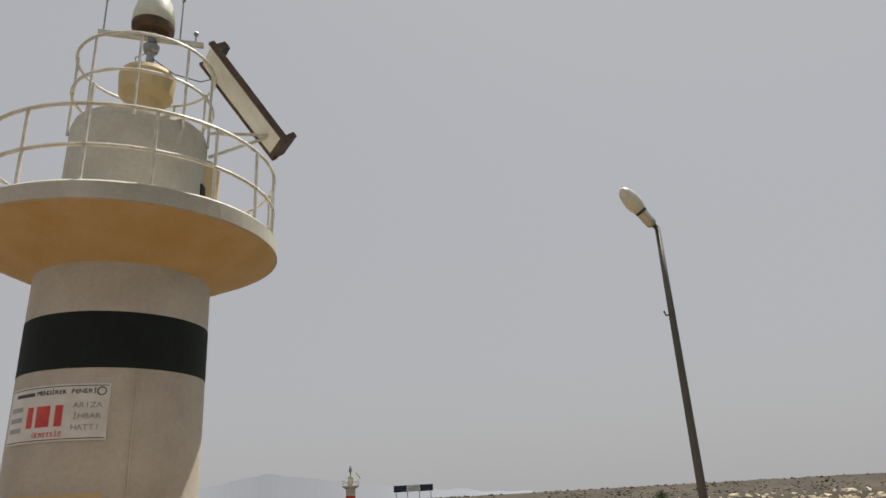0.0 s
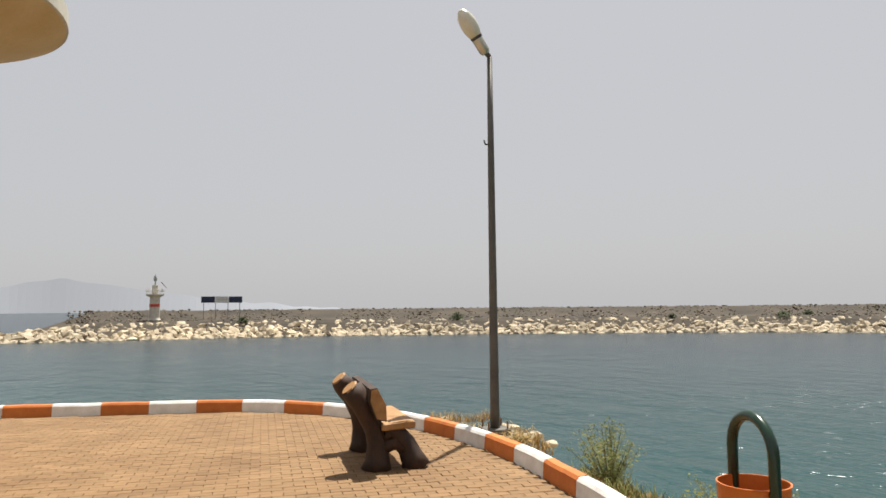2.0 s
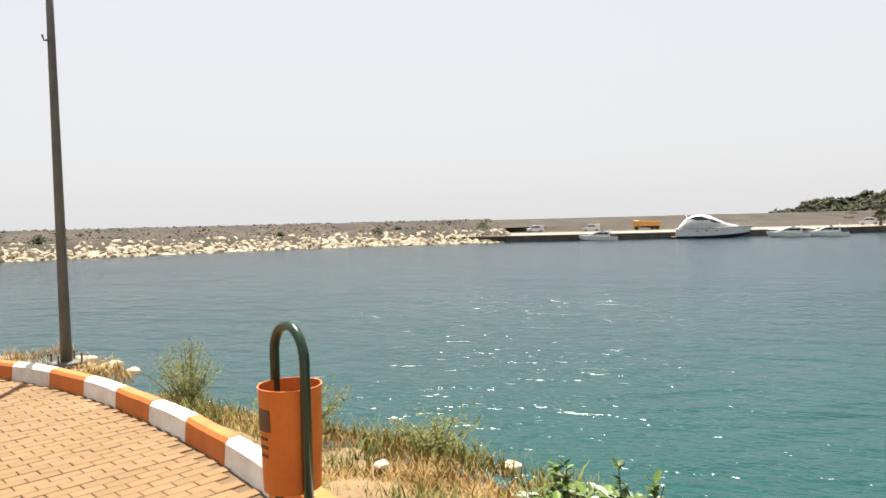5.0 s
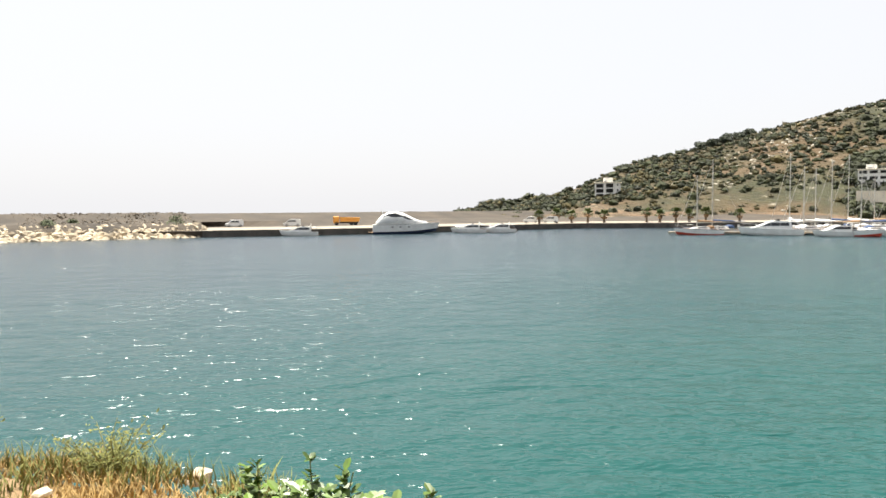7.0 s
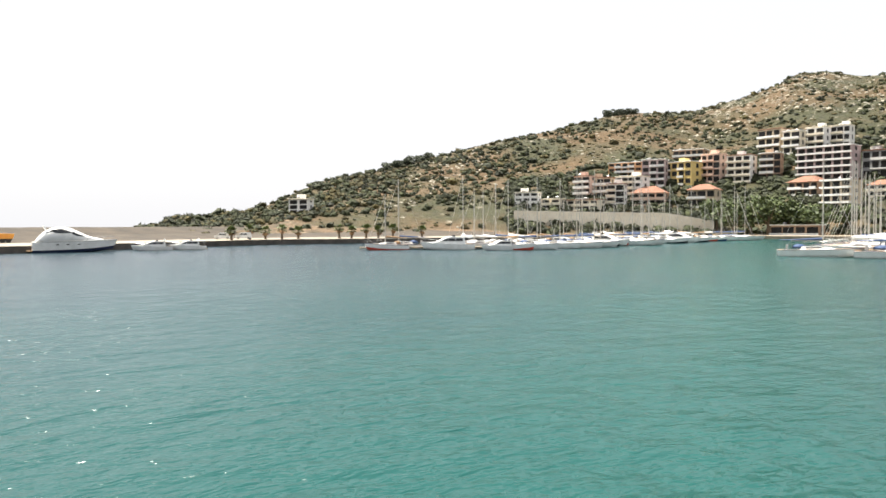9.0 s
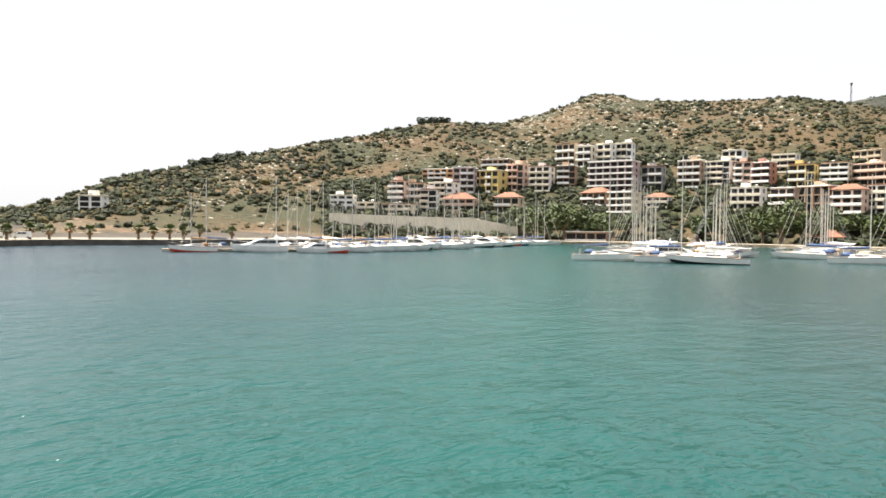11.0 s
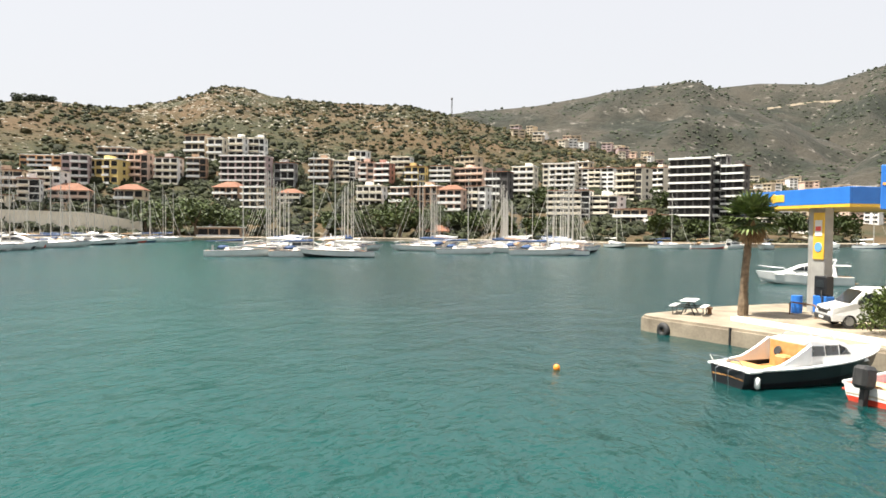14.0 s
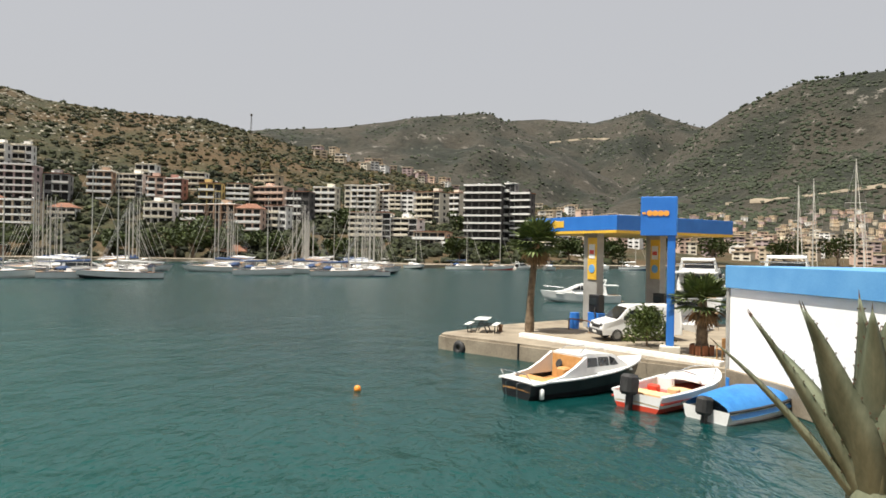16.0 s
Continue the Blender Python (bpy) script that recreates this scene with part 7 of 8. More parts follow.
def apartment(b, r, w, h, n, style, roof="flat", skeleton=False, bands=False, turn=0.0):
    """A block of n storeys that looks down on the harbour, with slabs, balconies, windows and a roof."""
    rng = random.Random(int(b * 100) + int(r))
    x, y, _ = polar(b, r)
    z = hill_height(b, r)
    face = math.degrees(math.atan2(-y, -x)) + 90 + turn - 20 + rng.uniform(-10, 10)
    words = {1: "low", 2: "two-storey", 3: "three-storey", 4: "four-storey", 5: "five-storey", 8: "eight-storey"}
    name = {"charcoal": "dark glazed"}.get(style, style)
    t = thing("apartment_building", f"{words[n]} {name} {'concrete-framed' if skeleton else 'rendered'} house on the hillside above the marina", "building", pose(x, y, z, 0, 0, face), group="houses above the marina")
    mat, d, sh = M_HOUSE[style], min(w * 0.8, 12.0), h / n
    part("wall", box(B(), -w / 2, 0.0, -9, w / 2, d, h), mat, t)
    trim = M_HOUSE["white"] if style not in ("white",) else M_HOUSE["cream"]
    if style in ("tan", "cream", "pink"):
        trim = M_HOUSE["white"] if rng.random() < 0.6 else mat
    bays = max(2, round(w / 3.6))
    bw = w / bays
    closed = [rng.random() < 0.30 for _ in range(bays)]
    gallery = not skeleton and not bands and sh > 2.2 and rng.random() < 0.6
    lo, hi = (0, bays) if rng.random() < 0.6 else (0, bays - 1)
    for k in range(n):
        z0 = k * sh
        if skeleton or bands:
            part("floor_slab", box(B(), -w / 2 - 0.3, -1.5, z0 + sh - 0.32, w / 2 + 0.3, 0.0, z0 + sh - (0.0 if not bands else -0.45)), trim if bands else mat, t)
        if gallery:
            # one long balcony a storey; dark panels behind its parapet stand for shade
            bal = part("balcony", box(B(), -w / 2 + lo * bw - 0.15, -1.7, z0 - 0.2, -w / 2 + hi * bw + 0.15, -0.01, z0 + 0.04), trim, t)
            part("parapet", box(B(), -w / 2 + lo * bw - 0.15, -1.72, z0 + 0.041, -w / 2 + hi * bw + 0.15, -1.58, z0 + (0.95 if k % 3 else 0.75)), trim, bal)
        for i in range(bays):
            xa, xb = -w / 2 + i * bw, -w / 2 + (i + 1) * bw
            if skeleton:
                # dark panel painted in for the shade of the open floor
                part("opening", box(B(), xa + 0.2, -0.05, z0 + 0.2, xb - 0.2, 0.03, z0 + sh - 0.36), M_DARKGAP, t)
                continue
            # on open gallery bays this wide panel is the recess's shade, laid flat
            wide = 0.05 if gallery and not closed[i] else 0.13
            part("window", box(B(), xa + bw * wide, -0.07, z0 + (0.12 if not closed[i] else 0.85), xb - bw * wide, 0.05, z0 + sh * 0.84), M_WINDOW, t)
            if not gallery and not closed[i] and not bands and sh > 2.2:
                bal = part("balcony", box(B(), xa + bw * 0.02, -1.5, z0 - 0.18, xb - bw * 0.02, -0.07, z0 + 0.04), trim, t)
                part("parapet", box(B(), xa + bw * 0.02, -1.56, z0 - 0.18, xb - bw * 0.02, -1.44, z0 + (0.92 if rng.random() < 0.8 else 0.4)), trim, bal)
        if skeleton:
            for i in range(bays + 1):
                part("pillar", box(B(), -w / 2 + i * bw - 0.2, -1.4, z0, -w / 2 + i * bw + 0.2, -1.0, z0 + sh - 0.32), mat, t)
    for s in (-1, 1):
        for k in range(n):
            part("side_window", box(B(), s * w / 2 - 0.05, d * 0.4, k * sh + 0.9, s * w / 2 + 0.06, d * 0.6, k * sh + sh * 0.8), M_WINDOW, t)
    if roof == "hip":
        e = 0.7
        bm = loft(B(), [[(-w / 2 - e, -e - 0.6, h), (w / 2 + e, -e - 0.6, h), (w / 2 + e, d + e, h), (-w / 2 - e, d + e, h)],
                        [(-w * 0.18, d * 0.42, h + w * 0.22), (w * 0.18, d * 0.42, h + w * 0.22), (w * 0.18, d * 0.58, h + w * 0.22), (-w * 0.18, d * 0.58, h + w * 0.22)]], closed=True)
        bmesh.ops.recalc_face_normals(bm, faces=bm.faces)
        part("roof", bm, M_ROOFTILE, t, "terracotta tiled hip roof")
    else:
        part("roof", box(B(), -w / 2 - 0.35, -0.6, h, w / 2 + 0.35, d + 0.3, h + 0.35, 0.04), trim if rng.random() < 0.6 else M_ROOFTILE, t)
        if n > 2 and rng.random() < 0.7:
            hx = rng.uniform(-w * 0.2, w * 0.2)
            part("stair_head", box(B(), hx - 1.6, d * 0.35, h + 0.35, hx + 1.6, d * 0.75, h + 2.3), mat, t)
        for q in range(rng.randrange(0, 3)):
            tx = rng.uniform(-w * 0.4, w * 0.4)
            part("water_heater", box(B(), tx - 0.6, d * 0.3, h + 0.35, tx + 0.6, d * 0.3 + 0.7, h + 1.25, 0.1), M_STEEL, t)
    return t


# lower streets
apartment(102.63, 325, 11.0, 7.0, 3, "white")
apartment(104.6, 322, 9.0, 5.0, 2, "cream")
apartment(107.13, 321, 15.4, 5.0, 2, "cream")
apartment(107.13, 339, 8.1, 11.3, 4, "pink")
apartment(108.54, 340, 10.3, 10.2, 3, "tan")
apartment(109.77, 325, 7.8, 11.3, 4, "white")
apartment(110.75, 339, 12.8, 11.3, 4, "white")
apartment(112.24, 332, 15.0, 6.0, 2, "pink", "hip")
apartment(110.49, 378, 18.1, 7.7, 3, "orange")
apartment(112.67, 364, 11.3, 13.5, 4, "mauve")
apartment(114.51, 369, 14.7, 11.7, 3, "yellow")
apartment(115.26, 413, 16.5, 7.2, 2, "brown")
apartment(116.26, 333, 12.0, 8.0, 2, "tan", "hip")
apartment(116.88, 374, 9.7, 14.2, 4, "pink")
apartment(118.89, 372, 11.4, 13.4, 4, "white")
apartment(120.98, 415, 12.4, 13.5, 3, "tan")
apartment(122.45, 407, 8.8, 12.2, 3, "cream")
apartment(124.02, 411, 9.0, 11.7, 3, "white")
apartment(125.58, 415, 9.4, 12.1, 3, "white")
apartment(124.56, 365, 23.3, 15.6, 5, "mauve", bands=True)
apartment(121.07, 373, 9.2, 12.9, 4, "brown")
apartment(125.38, 326, 11.7, 12.2, 4, "tan", bands=True)
apartment(127.76, 370, 10.6, 12.6, 3, "grey")
apartment(130.55, 376, 10.9, 13.7, 4, "brown")
apartment(132.56, 381, 12.9, 12.0, 4, "white")
apartment(133.66, 418, 10.8, 8.2, 2, "white")
apartment(134.41, 375, 8.1, 12.8, 4, "pink")
apartment(135.70, 373, 8.5, 12.9, 4, "maroon")
apartment(137.20, 399, 11.1, 9.6, 3, "white")
apartment(138.38, 371, 11.1, 11.5, 3, "yellow")
apartment(140.48, 373, 11.5, 11.1, 4, "cream")
apartment(134.63, 339, 12.8, 10.4, 3, "white")
apartment(137.16, 325, 10.4, 13.4, 4, "pink")
apartment(139.26, 321, 12.8, 13.7, 4, "brown", skeleton=True)
apartment(128.16, 343, 10.3, 5.2, 2, "white", "hip")
apartment(123.26, 344, 13.0, 6.2, 2, "brown", "hip")
apartment(122.73, 284, 16.1, 3.6, 1, "brown")
apartment(140.06, 286, 11.4, 2.6, 1, "orange", "hip")
apartment(141.31, 316, 10.9, 12.6, 4, "pink", "hip")
apartment(142.50, 420, 13.8, 6.9, 2, "tan")
apartment(142.80, 374, 17.4, 10.4, 3, "pink")
apartment(145.15, 344, 11.6, 14.8, 4, "charcoal")
apartment(147.29, 357, 11.5, 15.5, 5, "cream")
apartment(150.24, 380, 17.7, 14.9, 5, "cream")
apartment(153.08, 390, 21.6, 12.6, 5, "white")
apartment(151.01, 303, 18.2, 12.6, 5, "white")
apartment(153.58, 303, 14.7, 10.1, 4, "white")
apartment(155.78, 373, 14.5, 16.7, 5, "cream")
apartment(157.51, 399, 14.7, 16.3, 5, "cream")
apartment(143.39, 322, 10.2, 12.3, 4, "white")
apartment(155.97, 295, 14.3, 6.2, 2, "tan")
apartment(151.87, 456, 12.4, 7.8, 2, "tan")
apartment(160.35, 318, 17.0, 28.0, 8, "charcoal", bands=True)
apartment(162.6, 324, 5.0, 30.0, 8, "grey")
apartment(163.5, 322, 9.0, 26.0, 8, "charcoal", bands=True)
apartment(165.6, 310, 14.0, 5.5, 2, "white")
apartment(157.4, 292, 12.0, 5.0, 2, "cream")
apartment(168.5, 318, 16.0, 6.0, 2, "cream")
apartment(83.9, 304, 8.8, 6.4, 3, "white")


def far_house_rows():
    """The far quarters: small houses strewn over the valley and the ridge, too small to tell apart."""
    rng = random.Random(70)
    mats = {k: ([], []) for k in ("white", "cream", "pink", "tan", "mauve", "window", "roof")}

    def add(key, x0, y0, z0, x1, y1, z1, ang, ox, oy, oz):
        v, f = mats[key]
        k = len(v)
        ca, sa = math.cos(ang), math.sin(ang)
        for z in (z0, z1):
            for x, y in ((x0, y0), (x1, y0), (x1, y1), (x0, y1)):
                v.append((ox + x * ca - y * sa, oy + x * sa + y * ca, oz + z))
        f.extend([(k, k + 1, k + 5, k + 4), (k + 1, k + 2, k + 6, k + 5), (k + 2, k + 3, k + 7, k + 6), (k + 3, k, k + 4, k + 7), (k + 4, k + 5, k + 6, k + 7)])

    def house(b, r, z, scale):
        x, y, _ = polar(b, r)
        w, d, n = rng.uniform(7, 14) * scale, rng.uniform(8, 11), rng.choice((2, 3, 3, 4))
        h = n * 3.0 * scale
        ang = math.atan2(-y, -x) + math.pi / 2 + rng.uniform(-0.5, 0.5)
        add(rng.choice(("white", "cream", "tan", "tan", "pink", "mauve")), -w / 2, 0, -6, w / 2, d, h, ang, x, y, z)
        for k in range(n):
            c = max(2, int(w / 4))
            for i in range(c):
                xa = -w / 2 + (i + 0.2) * w / c
                add("window", xa, -0.12, k * 3 * scale + 0.8, xa + w / c * 0.6, 0.1, k * 3 * scale + 2.3 * scale, ang, x, y, z)
        add("roof", -w / 2 - 0.4, -0.4, h, w / 2 + 0.4, d + 0.4, h + 0.5, ang, x, y, z)
    for i in range(150):
        b = rng.uniform(160, 190)
        r = rng.uniform(390, 690)
        house(b, r, hill_height(b, r), 0.75)
    for i in range(46):
        b = rng.uniform(146, 164)
        rr = interp(b, [(q[0], q[2]) for q in RIDGE_2])
        r = rr * rng.uniform(0.9, 1.0)
        house(b, r, hill_height(b, r) - 1.5, 0.8)
    for i in range(520):
        b = rng.uniform(172, 199)
        t = rng.uniform(0.02, 0.27)
        r = 700 + 550 * t
        house(b, r, mount_height(MOUNT_3, 700, b, t), 0.48)
    for i in range(170):
        b = rng.uniform(158, 178)
        t = rng.uniform(0.03, 0.2)
        r = 760 + 740 * t
        house(b, r, mount_height(MOUNT, 760, b, t), 0.6)
    for key, (v, f) in mats.items():
        ob = mesh_from("far_houses", v, f, {"window": M_WINDOW, "roof": M_HOUSE["tan"]}.get(key) or M_HOUSE[key])
        tagged(ob, "far crowded houses on the valley slopes", "houses", kind="stuff")


far_house_rows()


def retaining_wall():
    rows = []
    for b in np.arange(101.6, 117.2, 0.4):
        top = interp(b, [(101.2, 8.0), (107, 7.2), (113.7, 6.4), (117.2, 3.0)]) + 0.1 * noise.noise((b, 0, 0))
        rows.append([polar(b, 297, -6), polar(b, 297.4, top), polar(b, 298.4, top), polar(b, 299, -6)])
    bm = loft(B(), rows, closed=True)
    bmesh.ops.recalc_face_normals(bm, faces=bm.faces)
    tagged(part("retaining_wall", bm, M_HOUSE["cream"]), "long pale stone retaining wall behind the yachts", "wall", kind="structure")


retaining_wall()


def shore_quay():
    rows = []
    for b in np.arange(100, 200, 1.0):
        s = interp(b, SHORE)
        rows.append([polar(b, s - 9, WATER_Z - 1), polar(b, s - 9, -2.55), polar(b, s - 4, -2.5), polar(b, s + 6, -2.45)])
    bm = loft(B(), rows)
    bmesh.ops.recalc_face_normals(bm, faces=bm.faces)
    if sum(f.normal.z for f in bm.faces) < 0:
        bmesh.ops.reverse_faces(bm, faces=bm.faces)
    tagged(part("pavement", bm, M_CONCRETE), "pale concrete town quay along the shore", "quay", kind="structure")


shore_quay()


# ---- trees and scrub ----
M_TREE = material("broad_leaf_green", (0.013, 0.027, 0.005), (0.072, 0.095, 0.018), 0.7, scale=0.6, fine=5, bump=0, per_island=0.4)
M_PINE = material("dark_pine_green", (0.010, 0.017, 0.007), (0.034, 0.044, 0.017), 0.8, scale=0.6, fine=5, bump=0, per_island=0.35)


def tree(b, r, z, h, w, seed, mat=None, label="broad dark green tree behind the town quay"):
    rng = random.Random(seed)
    x, y, _ = polar(b, r)
    t = thing("tree", label, "tree", pose(x, y, z))
    bm = tube(B(), [(0, 0, -0.5), (0.1, 0, h * 0.25), (0.05, 0.1, h * 0.5)], [0.05 * h, 0.035 * h, 0.02 * h], 7)
    tr = part("trunk", bm, M_TRUNK, t)
    for k in range(5):
        a = k * 1.3 + rng.random()
        part("limb", tube(B(), [(0.05, 0, h * (0.22 + 0.05 * k)), (w * 0.25 * math.cos(a), w * 0.25 * math.sin(a), h * 0.55), (w * 0.4 * math.cos(a), w * 0.4 * math.sin(a), h * 0.7)], [0.02 * h, 0.014 * h, 0.006 * h], 5), M_TRUNK, tr)
    verts, faces = [], []
    blobs = [(rng.uniform(-0.33, 0.33) * w, rng.uniform(-0.33, 0.33) * w, h * rng.uniform(0.42, 0.85), rng.uniform(0.16, 0.30) * w) for _ in range(13)]
    for bx, by, bz, br in blobs:
        for i in range(90):
            a, e = rng.uniform(0, 6.28), math.asin(rng.uniform(-0.8, 1))
            rr = br * rng.uniform(0.7, 1.08)
            p = Vector((bx + rr * math.cos(a) * math.cos(e), by + rr * math.sin(a) * math.cos(e), bz + 0.8 * rr * math.sin(e)))
            u = Vector((rng.uniform(-1, 1), rng.uniform(-1, 1), rng.uniform(-0.4, 0.8))).normalized() * rng.uniform(0.45, 0.8)
            v = u.orthogonal().normalized() * rng.uniform(0.3, 0.55)
            j = len(verts)
            verts.extend([tuple(p - u), tuple(p + v), tuple(p + u), tuple(p - v)])
            faces.append((j, j + 1, j + 2, j + 3))
    tagged(mesh_from("crown", verts, faces, mat or M_TREE, t), kind="stuff")


for i, (b, r, h, w) in enumerate([(118.6, 284, 6.5, 8), (119.8, 288, 8.5, 10), (121.0, 286, 9.0, 11), (122.4, 290, 7.5, 9), (123.8, 286, 6.5, 9), (117.4, 300, 7, 8), (126.2, 300, 6, 7),
                                  (135.9, 286, 7, 8), (137.2, 284, 10, 11), (138.6, 287, 6.5, 9), (140.2, 300, 6, 8), (141.2, 290, 5.5, 7), (133.8, 292, 6, 8), (131.6, 300, 5, 7), (143.4, 285, 5, 7),
                                  (145.6, 270, 5.5, 7), (148.2, 262, 5, 6), (158.5, 262, 5, 7), (161.2, 268, 4.5, 7), (164.5, 275, 5, 8), (167.5, 290, 5, 8), (170.6, 300, 6, 9), (174.5, 350, 8, 12),
                                  (178.5, 360, 8, 12), (183.5, 360, 8, 12), (187.0, 370, 9, 13), (149.0, 330, 6, 8), (158.7, 350, 7, 9), (165.4, 345, 8, 10), (169.5, 360, 8, 11)]):
    tree(b, r, hill_height(b, r), h * 1.7, w * 1.5, 500 + i)
for i, b in enumerate((91.3, 91.9, 92.5, 93.1, 93.8, 94.4, 109.2, 109.8, 110.4, 111.0)):
    rr = interp(b, [(q[0], q[2]) for q in RIDGE]) - 4
    tree(b, rr, hill_height(b, rr) - 6.0, 11.0, 8.5, 560 + i, M_PINE, "dark clipped pine in a clump on the ridge")


def scrub():
    """Maquis and pale outcrops over the hillside, past counting."""
    rng = random.Random(90)
    shapes, stones = [], []
    for i in range(6):
        bm = B()
        q = random.Random(900 + i)
        lump(bm, 0, 0, 0, 0.80, 0.80, 0.62, q, 1, 0.30)
        # loose sprays of leaf round the core give a ragged outline
        for k in range(16):
            d = Vector((q.gauss(0, 1), q.gauss(0, 1), q.uniform(-0.1, 1.4))).normalized()
            c = Vector((d.x, d.y, d.z * 0.8)) * q.uniform(0.62, 0.98)
            u = Vector((q.uniform(-1, 1), q.uniform(-1, 1), q.uniform(-1, 1))).normalized() * q.uniform(0.22, 0.42)
            w = u.cross(d).normalized() * q.uniform(0.16, 0.32)
            bm.faces.new([bm.verts.new(v) for v in (c - u, c + w, c + u)])
        bm.verts.index_update()
        shapes.append(([v.co.copy() for v in bm.verts], [tuple(v.index for v in f.verts) for f in bm.faces]))
        bm.free()
        bm = B()
        lump(bm, 0, 0, 0, 1, 0.75, 0.5, q, 1, 0.34)
        bm.verts.index_update()
        stones.append(([v.co.copy() for v in bm.verts], [tuple(v.index for v in f.verts) for f in bm.faces]))
        bm.free()
    green, rock, herb = ([], []), ([], []), ([], [])

    def put(store, b, r, s, dz, kinds, flat=1.0):
        vs, fs = kinds[rng.randrange(len(kinds))]
        x, y, _ = polar(b, r)
        z = hill_height(b, r) + dz * s
        a = rng.uniform(0, 6.28)
        ca, sa = math.cos(a) * s, math.sin(a) * s
        k = len(store[0])
        store[0].extend([(x + v.x * ca - v.y * sa, y + v.x * sa + v.y * ca, z + v.z * s * flat) for v in vs])
        store[1].extend([tuple(k + j for j in f) for f in fs])
    n = 0
    while n < 15500:
        b = rng.uniform(72, 172)
        ridge = RIDGE if b < 146.3 else RIDGE_2
        rr, s0 = interp(b, [(q[0], q[2]) for q in ridge]), interp(b, SHORE)
        g = rng.random() ** 0.8
        r = s0 + 14 + (rr - s0 - 14) * g
        if b < 101 and (g < 0.26 and rng.random() < 0.85 or b < 83 and rng.random() < 0.45):
            continue
        x, y, _ = polar(b, r)
        town = 101 < b < 165 and g < 0.45
        c = noise.noise((x * 0.02, y * 0.02, 8)) + 0.5 * noise.noise((x * 0.06, y * 0.06, 2)) + interp(b, [(72, 0.25), (98, 0.15), (106, -0.12), (128, -0.10), (133, 0.45), (172, 0.55)])
        n += 1
        if c + rng.uniform(-0.45, 0.45) < -0.12 and not town:
            k = rng.random()
            if k < 0.22:
                put(rock, b, r, rng.uniform(0.5, 1.5), -0.2, stones)
            elif k < 0.75:
                put(herb, b, r, rng.uniform(0.6, 1.8), 0.0, shapes, 0.55)
            continue
        size = 0.55 + 2.1 * rng.random() ** 2.0
        if town:
            size = rng.uniform(1.4, 3.6)
        elif rng.random() < 0.08:
            size *= 1.5
        put(green if rng.random() < 0.72 or town else herb, b, r, size, 0.2, shapes, rng.uniform(0.8, 1.15))
    # a cut bank of bare pale rubble above the upper street
    for i in range(420):
        put(rock, rng.uniform(127.5, 133.5), rng.uniform(415, 440), rng.uniform(0.5, 1.5), 0, stones)
    # rocky streaks near the crown of the hill
    for i in range(700):
        b = rng.gauss(rng.choice((117.5, 122.5, 124.5, 129, 97, 136)), 1.6)
        g = rng.uniform(0.62, 0.99)
        s0, rr = interp(b, SHORE), interp(b, [(q[0], q[2]) for q in RIDGE])
        put(rock, b, s0 + (rr - s0) * g, rng.uniform(0.6, 2.0), -0.15, stones)
    # far woods on the mountain slopes
    woods = ([], [])
    for i in range(17000):
        table, foot, b0, b1 = rng.choice(((MOUNT, 760, 139, 174), (MOUNT_3, 700, 173, 200), (MOUNT_3, 700, 176, 200), (MOUNT_2, 1500, 158, 184)))
        b, t = rng.uniform(b0, b1), rng.uniform(0.02, 1.01)
        r = foot + (table[0][2] - foot) * t
        x, y, _ = polar(b, r)
        if noise.noise((x * 0.005, y * 0.005, 4)) + 0.5 * noise.noise((x * 0.02, y * 0.02, 9)) + rng.uniform(-0.3, 0.3) < -0.02:
            continue
        vs, fs = stones[rng.randrange(6)]
        z, s = mount_height(table, foot, b, t), rng.uniform(1.6, 4.2) * (1.5 if foot > 1000 else 1)
        k = len(woods[0])
        woods[0].extend([(x + v.x * s, y + v.y * s, z + v.z * s * 1.3) for v in vs])
        woods[1].extend([tuple(k + j for j in f) for f in fs])
    tagged(mesh_from("far_woods", *woods, M_PINE), "dark scattered woods on the far mountain slopes", "woods", kind="stuff")
    tagged(mesh_from("hillside_scrub", *green, M_MAQUIS), "dark green maquis scrub scattered over the hillside", "scrub", kind="stuff")
    tagged(mesh_from("hillside_herbs", *herb, M_HERB), "low olive and ochre herbs between the bushes", "scrub", kind="stuff")
    tagged(mesh_from("hillside_rocks", *rock, M_OUTCROP), "pale grey rock outcrops on the hillside", "rocks", kind="stuff")


M_HERB = material("olive_herb", (0.022, 0.024, 0.005), (0.078, 0.060, 0.016), 0.9, scale=0.3, fine=2.5, bump=0.5, per_island=0.4)
M_MAQUIS = material("maquis_green", (0.005, 0.009, 0.002), (0.034, 0.040, 0.009), 0.9, scale=0.3, fine=2.5, bump=0.8, per_island=0.45)
M_OUTCROP = material("grey_limestone_outcrop", (0.19, 0.17, 0.13), (0.40, 0.37, 0.30), 0.95, scale=0.5, fine=4, bump=0.6, per_island=0.2)
scrub()


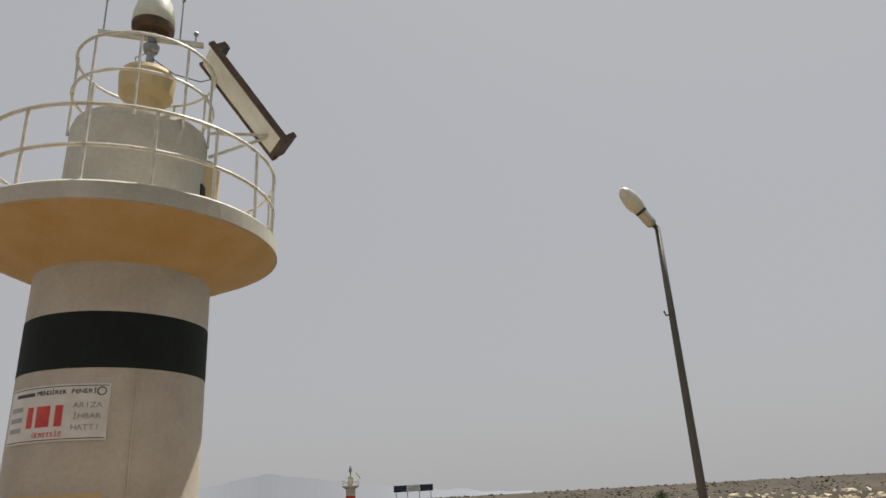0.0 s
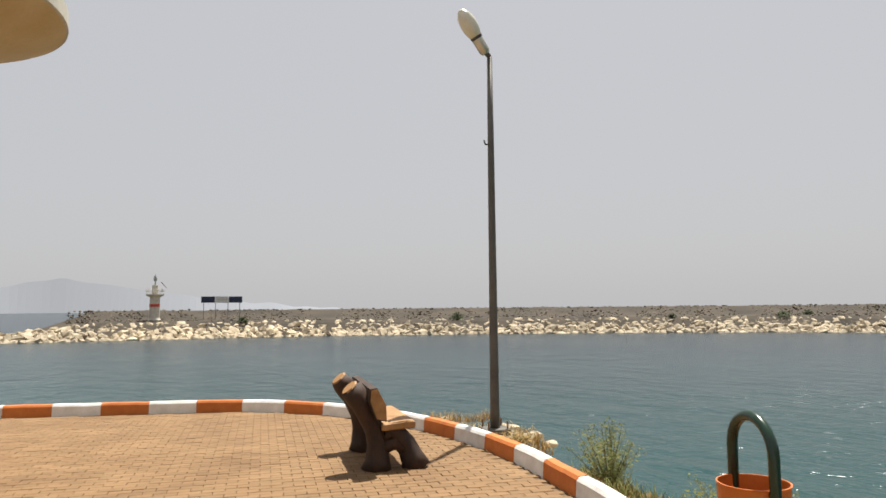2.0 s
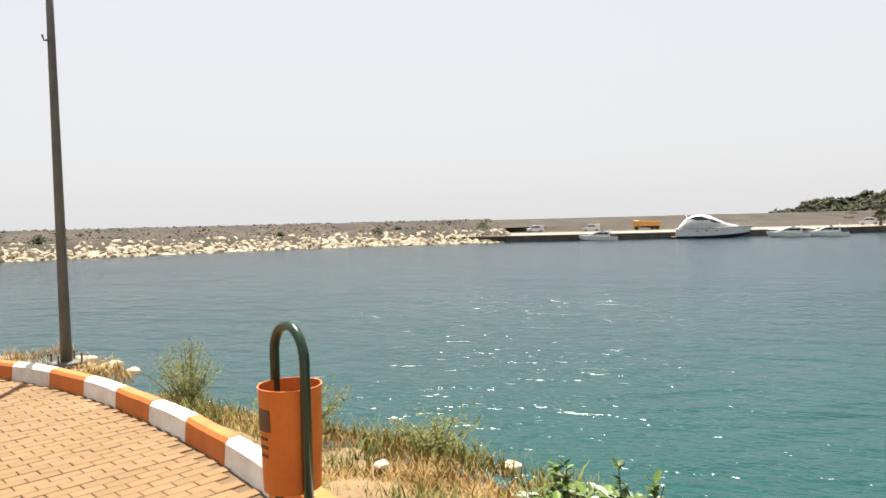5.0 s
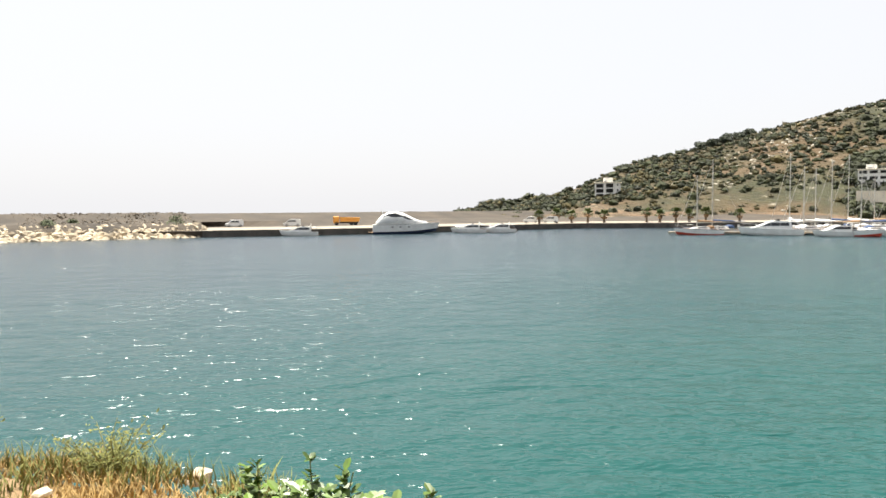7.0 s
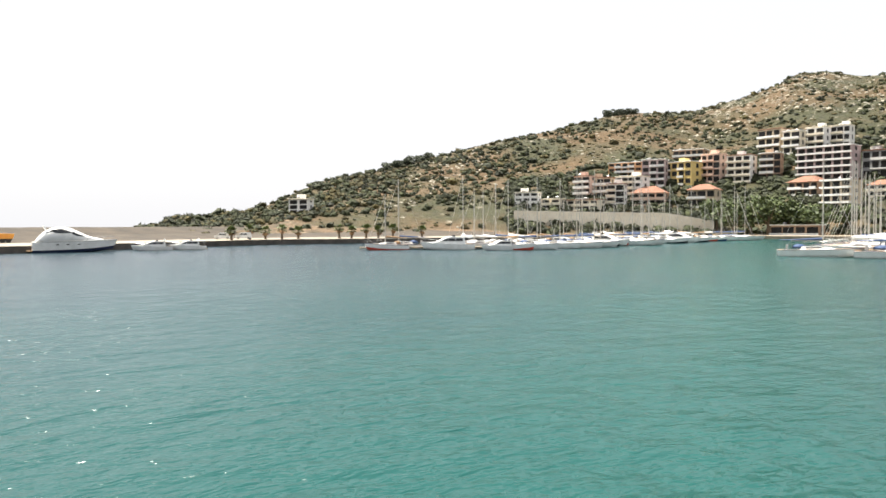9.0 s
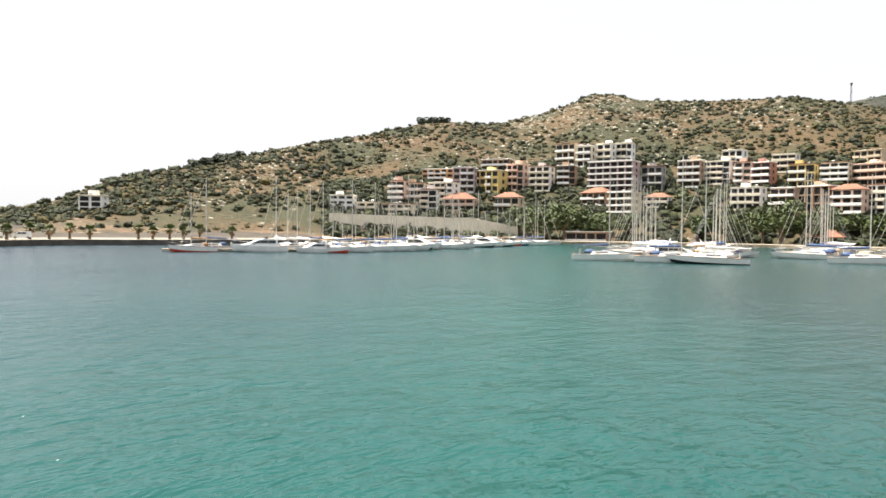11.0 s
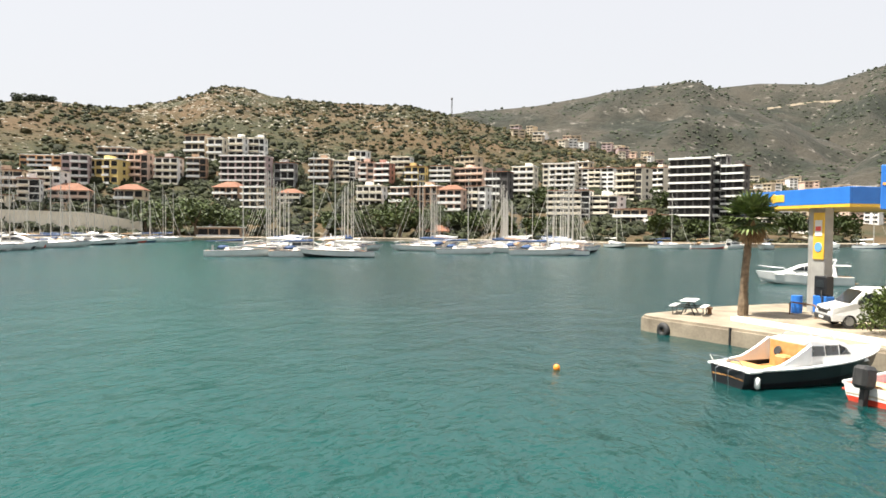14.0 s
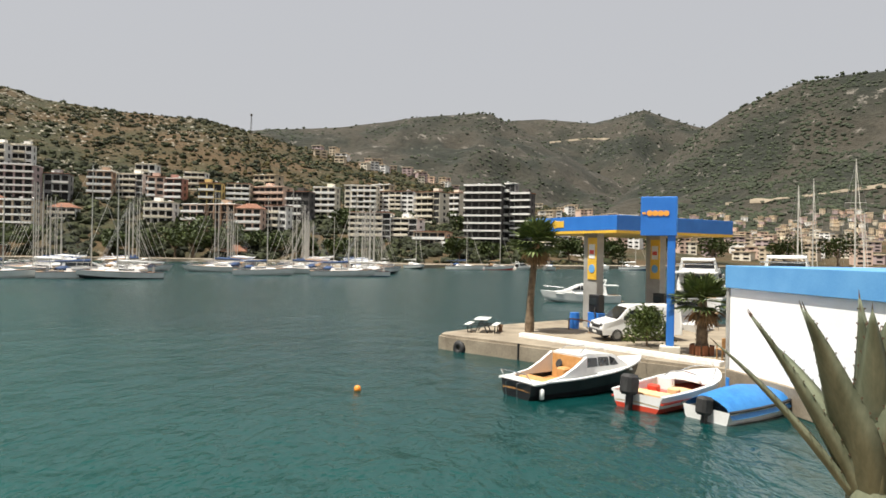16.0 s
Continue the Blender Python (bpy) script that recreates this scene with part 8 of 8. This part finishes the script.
def radio_mast():
    b, r = 141.4, 606
    x, y, _ = polar(b, r)
    t = thing("radio_mast", "slender lattice radio mast on the ridge", "mast", pose(x, y, hill_height(b, r) - 1))
    for i in range(3):
        a = i * 2.094
        part("leg", tube(B(), [(0.7 * math.cos(a), 0.7 * math.sin(a), 0), (0.45 * math.cos(a), 0.45 * math.sin(a), 18)], 0.14, 5), M_DARKSTEEL, t)
    for k in range(9):
        z = 1 + k * 2
        part("brace", tube(B(), [(0.65 * math.cos(q), 0.65 * math.sin(q), z) for q in (0, 2.094, 4.189)], 0.07, 4, closed=True), M_DARKSTEEL, t)
    part("antenna_head", lathe(B(), [(0.3, 16.5), (0.9, 16.7), (0.9, 18.3), (0.3, 18.5)], 8), M_DARKSTEEL, t)


radio_mast()


M_CUTTING = material("pale_road_cutting", (0.13, 0.105, 0.072), (0.27, 0.225, 0.165), 0.95, scale=0.05, fine=0.6, bump=0.3)


def hill_road():
    """The pale scar of a road across the far slopes, climbing evenly along each of them."""
    for table, foot, pts, t0, t1, wd in ((MOUNT_3, 700, ROAD_NEAR, 0.12, 0.75, 0.006), (MOUNT_2, 1500, ROAD_FAR, 0.4, 0.98, 0.005)):
        rows = []
        for b in np.linspace(pts[0][0], pts[-1][0], 70):
            want = math.tan(radians(interp(b, pts) + 0.04 * noise.noise((b * 1.7, 0, 0))))
            lo, hi = t0, t1
            for _ in range(30):
                mid = (lo + hi) / 2
                r = foot + (table[0][2] - foot) * mid
                lo, hi = (mid, hi) if (mount_height(table, foot, b, mid) - 1.6) / r < want else (lo, mid)
            w = wd * (1 + 0.7 * noise.noise((b * 3, 3, 0)))
            row = []
            for q in (-w, 0, w):
                r = foot + (table[0][2] - foot) * (lo + q)
                row.append(polar(b, r, mount_height(table, foot, b, lo + q) + 1.2))
            rows.append(row)
        bm = loft(B(), rows)
        bmesh.ops.recalc_face_normals(bm, faces=bm.faces)
        tagged(part("road", bm, M_CUTTING), "pale earth cutting of a road across the far slope", "road", kind="structure")


# bearing and height angle along each road
ROAD_NEAR = [(179.4, 4.0), (184.7, 4.5), (190, 5.15), (199, 5.9)]
ROAD_FAR = [(165.8, 9.05), (168, 9.25), (170.6, 9.3)]
hill_road()


def cut_bank():
    """Bare ochre ground where the foot of the headland has been cut back for the wharf road."""
    rows = []
    for b in np.arange(73.5, 102.0, 0.3):
        s0, rr = interp(b, SHORE), interp(b, [(q[0], q[2]) for q in RIDGE])
        top = interp(b, [(73.5, 0.14), (78, 0.18), (83, 0.34), (86, 0.16), (92, 0.11), (97, 0.10), (102, 0.06)]) * (1 + 0.35 * noise.noise((b * 0.6, 2, 0)))
        row = []
        for u in (0.0, 0.3, 0.55, 0.8, 1.0):
            r = s0 + 2 + (rr - s0) * top * u
            row.append(polar(b, r, hill_height(b, r) + 0.5 + 0.2 * noise.noise((b * 2, u * 5, 1))))
        rows.append(row)
    bm = loft(B(), rows)
    bmesh.ops.recalc_face_normals(bm, faces=bm.faces)
    if sum(f.normal.z for f in bm.faces) < 0:
        bmesh.ops.reverse_faces(bm, faces=bm.faces)
    tagged(part("ground", bm, M_OCHRE), "bare ochre and tan cut bank at the foot of the headland", "bank", kind="structure")


M_OCHRE = slope_material("ochre_cut_bank", (0.050, 0.042, 0.018), (0.105, 0.066, 0.035), (0.26, 0.205, 0.14), 16.0, 0.05)
cut_bank()


# ---- loose stones and paving blocks ----
boulders()
crest_rubble()
paving()
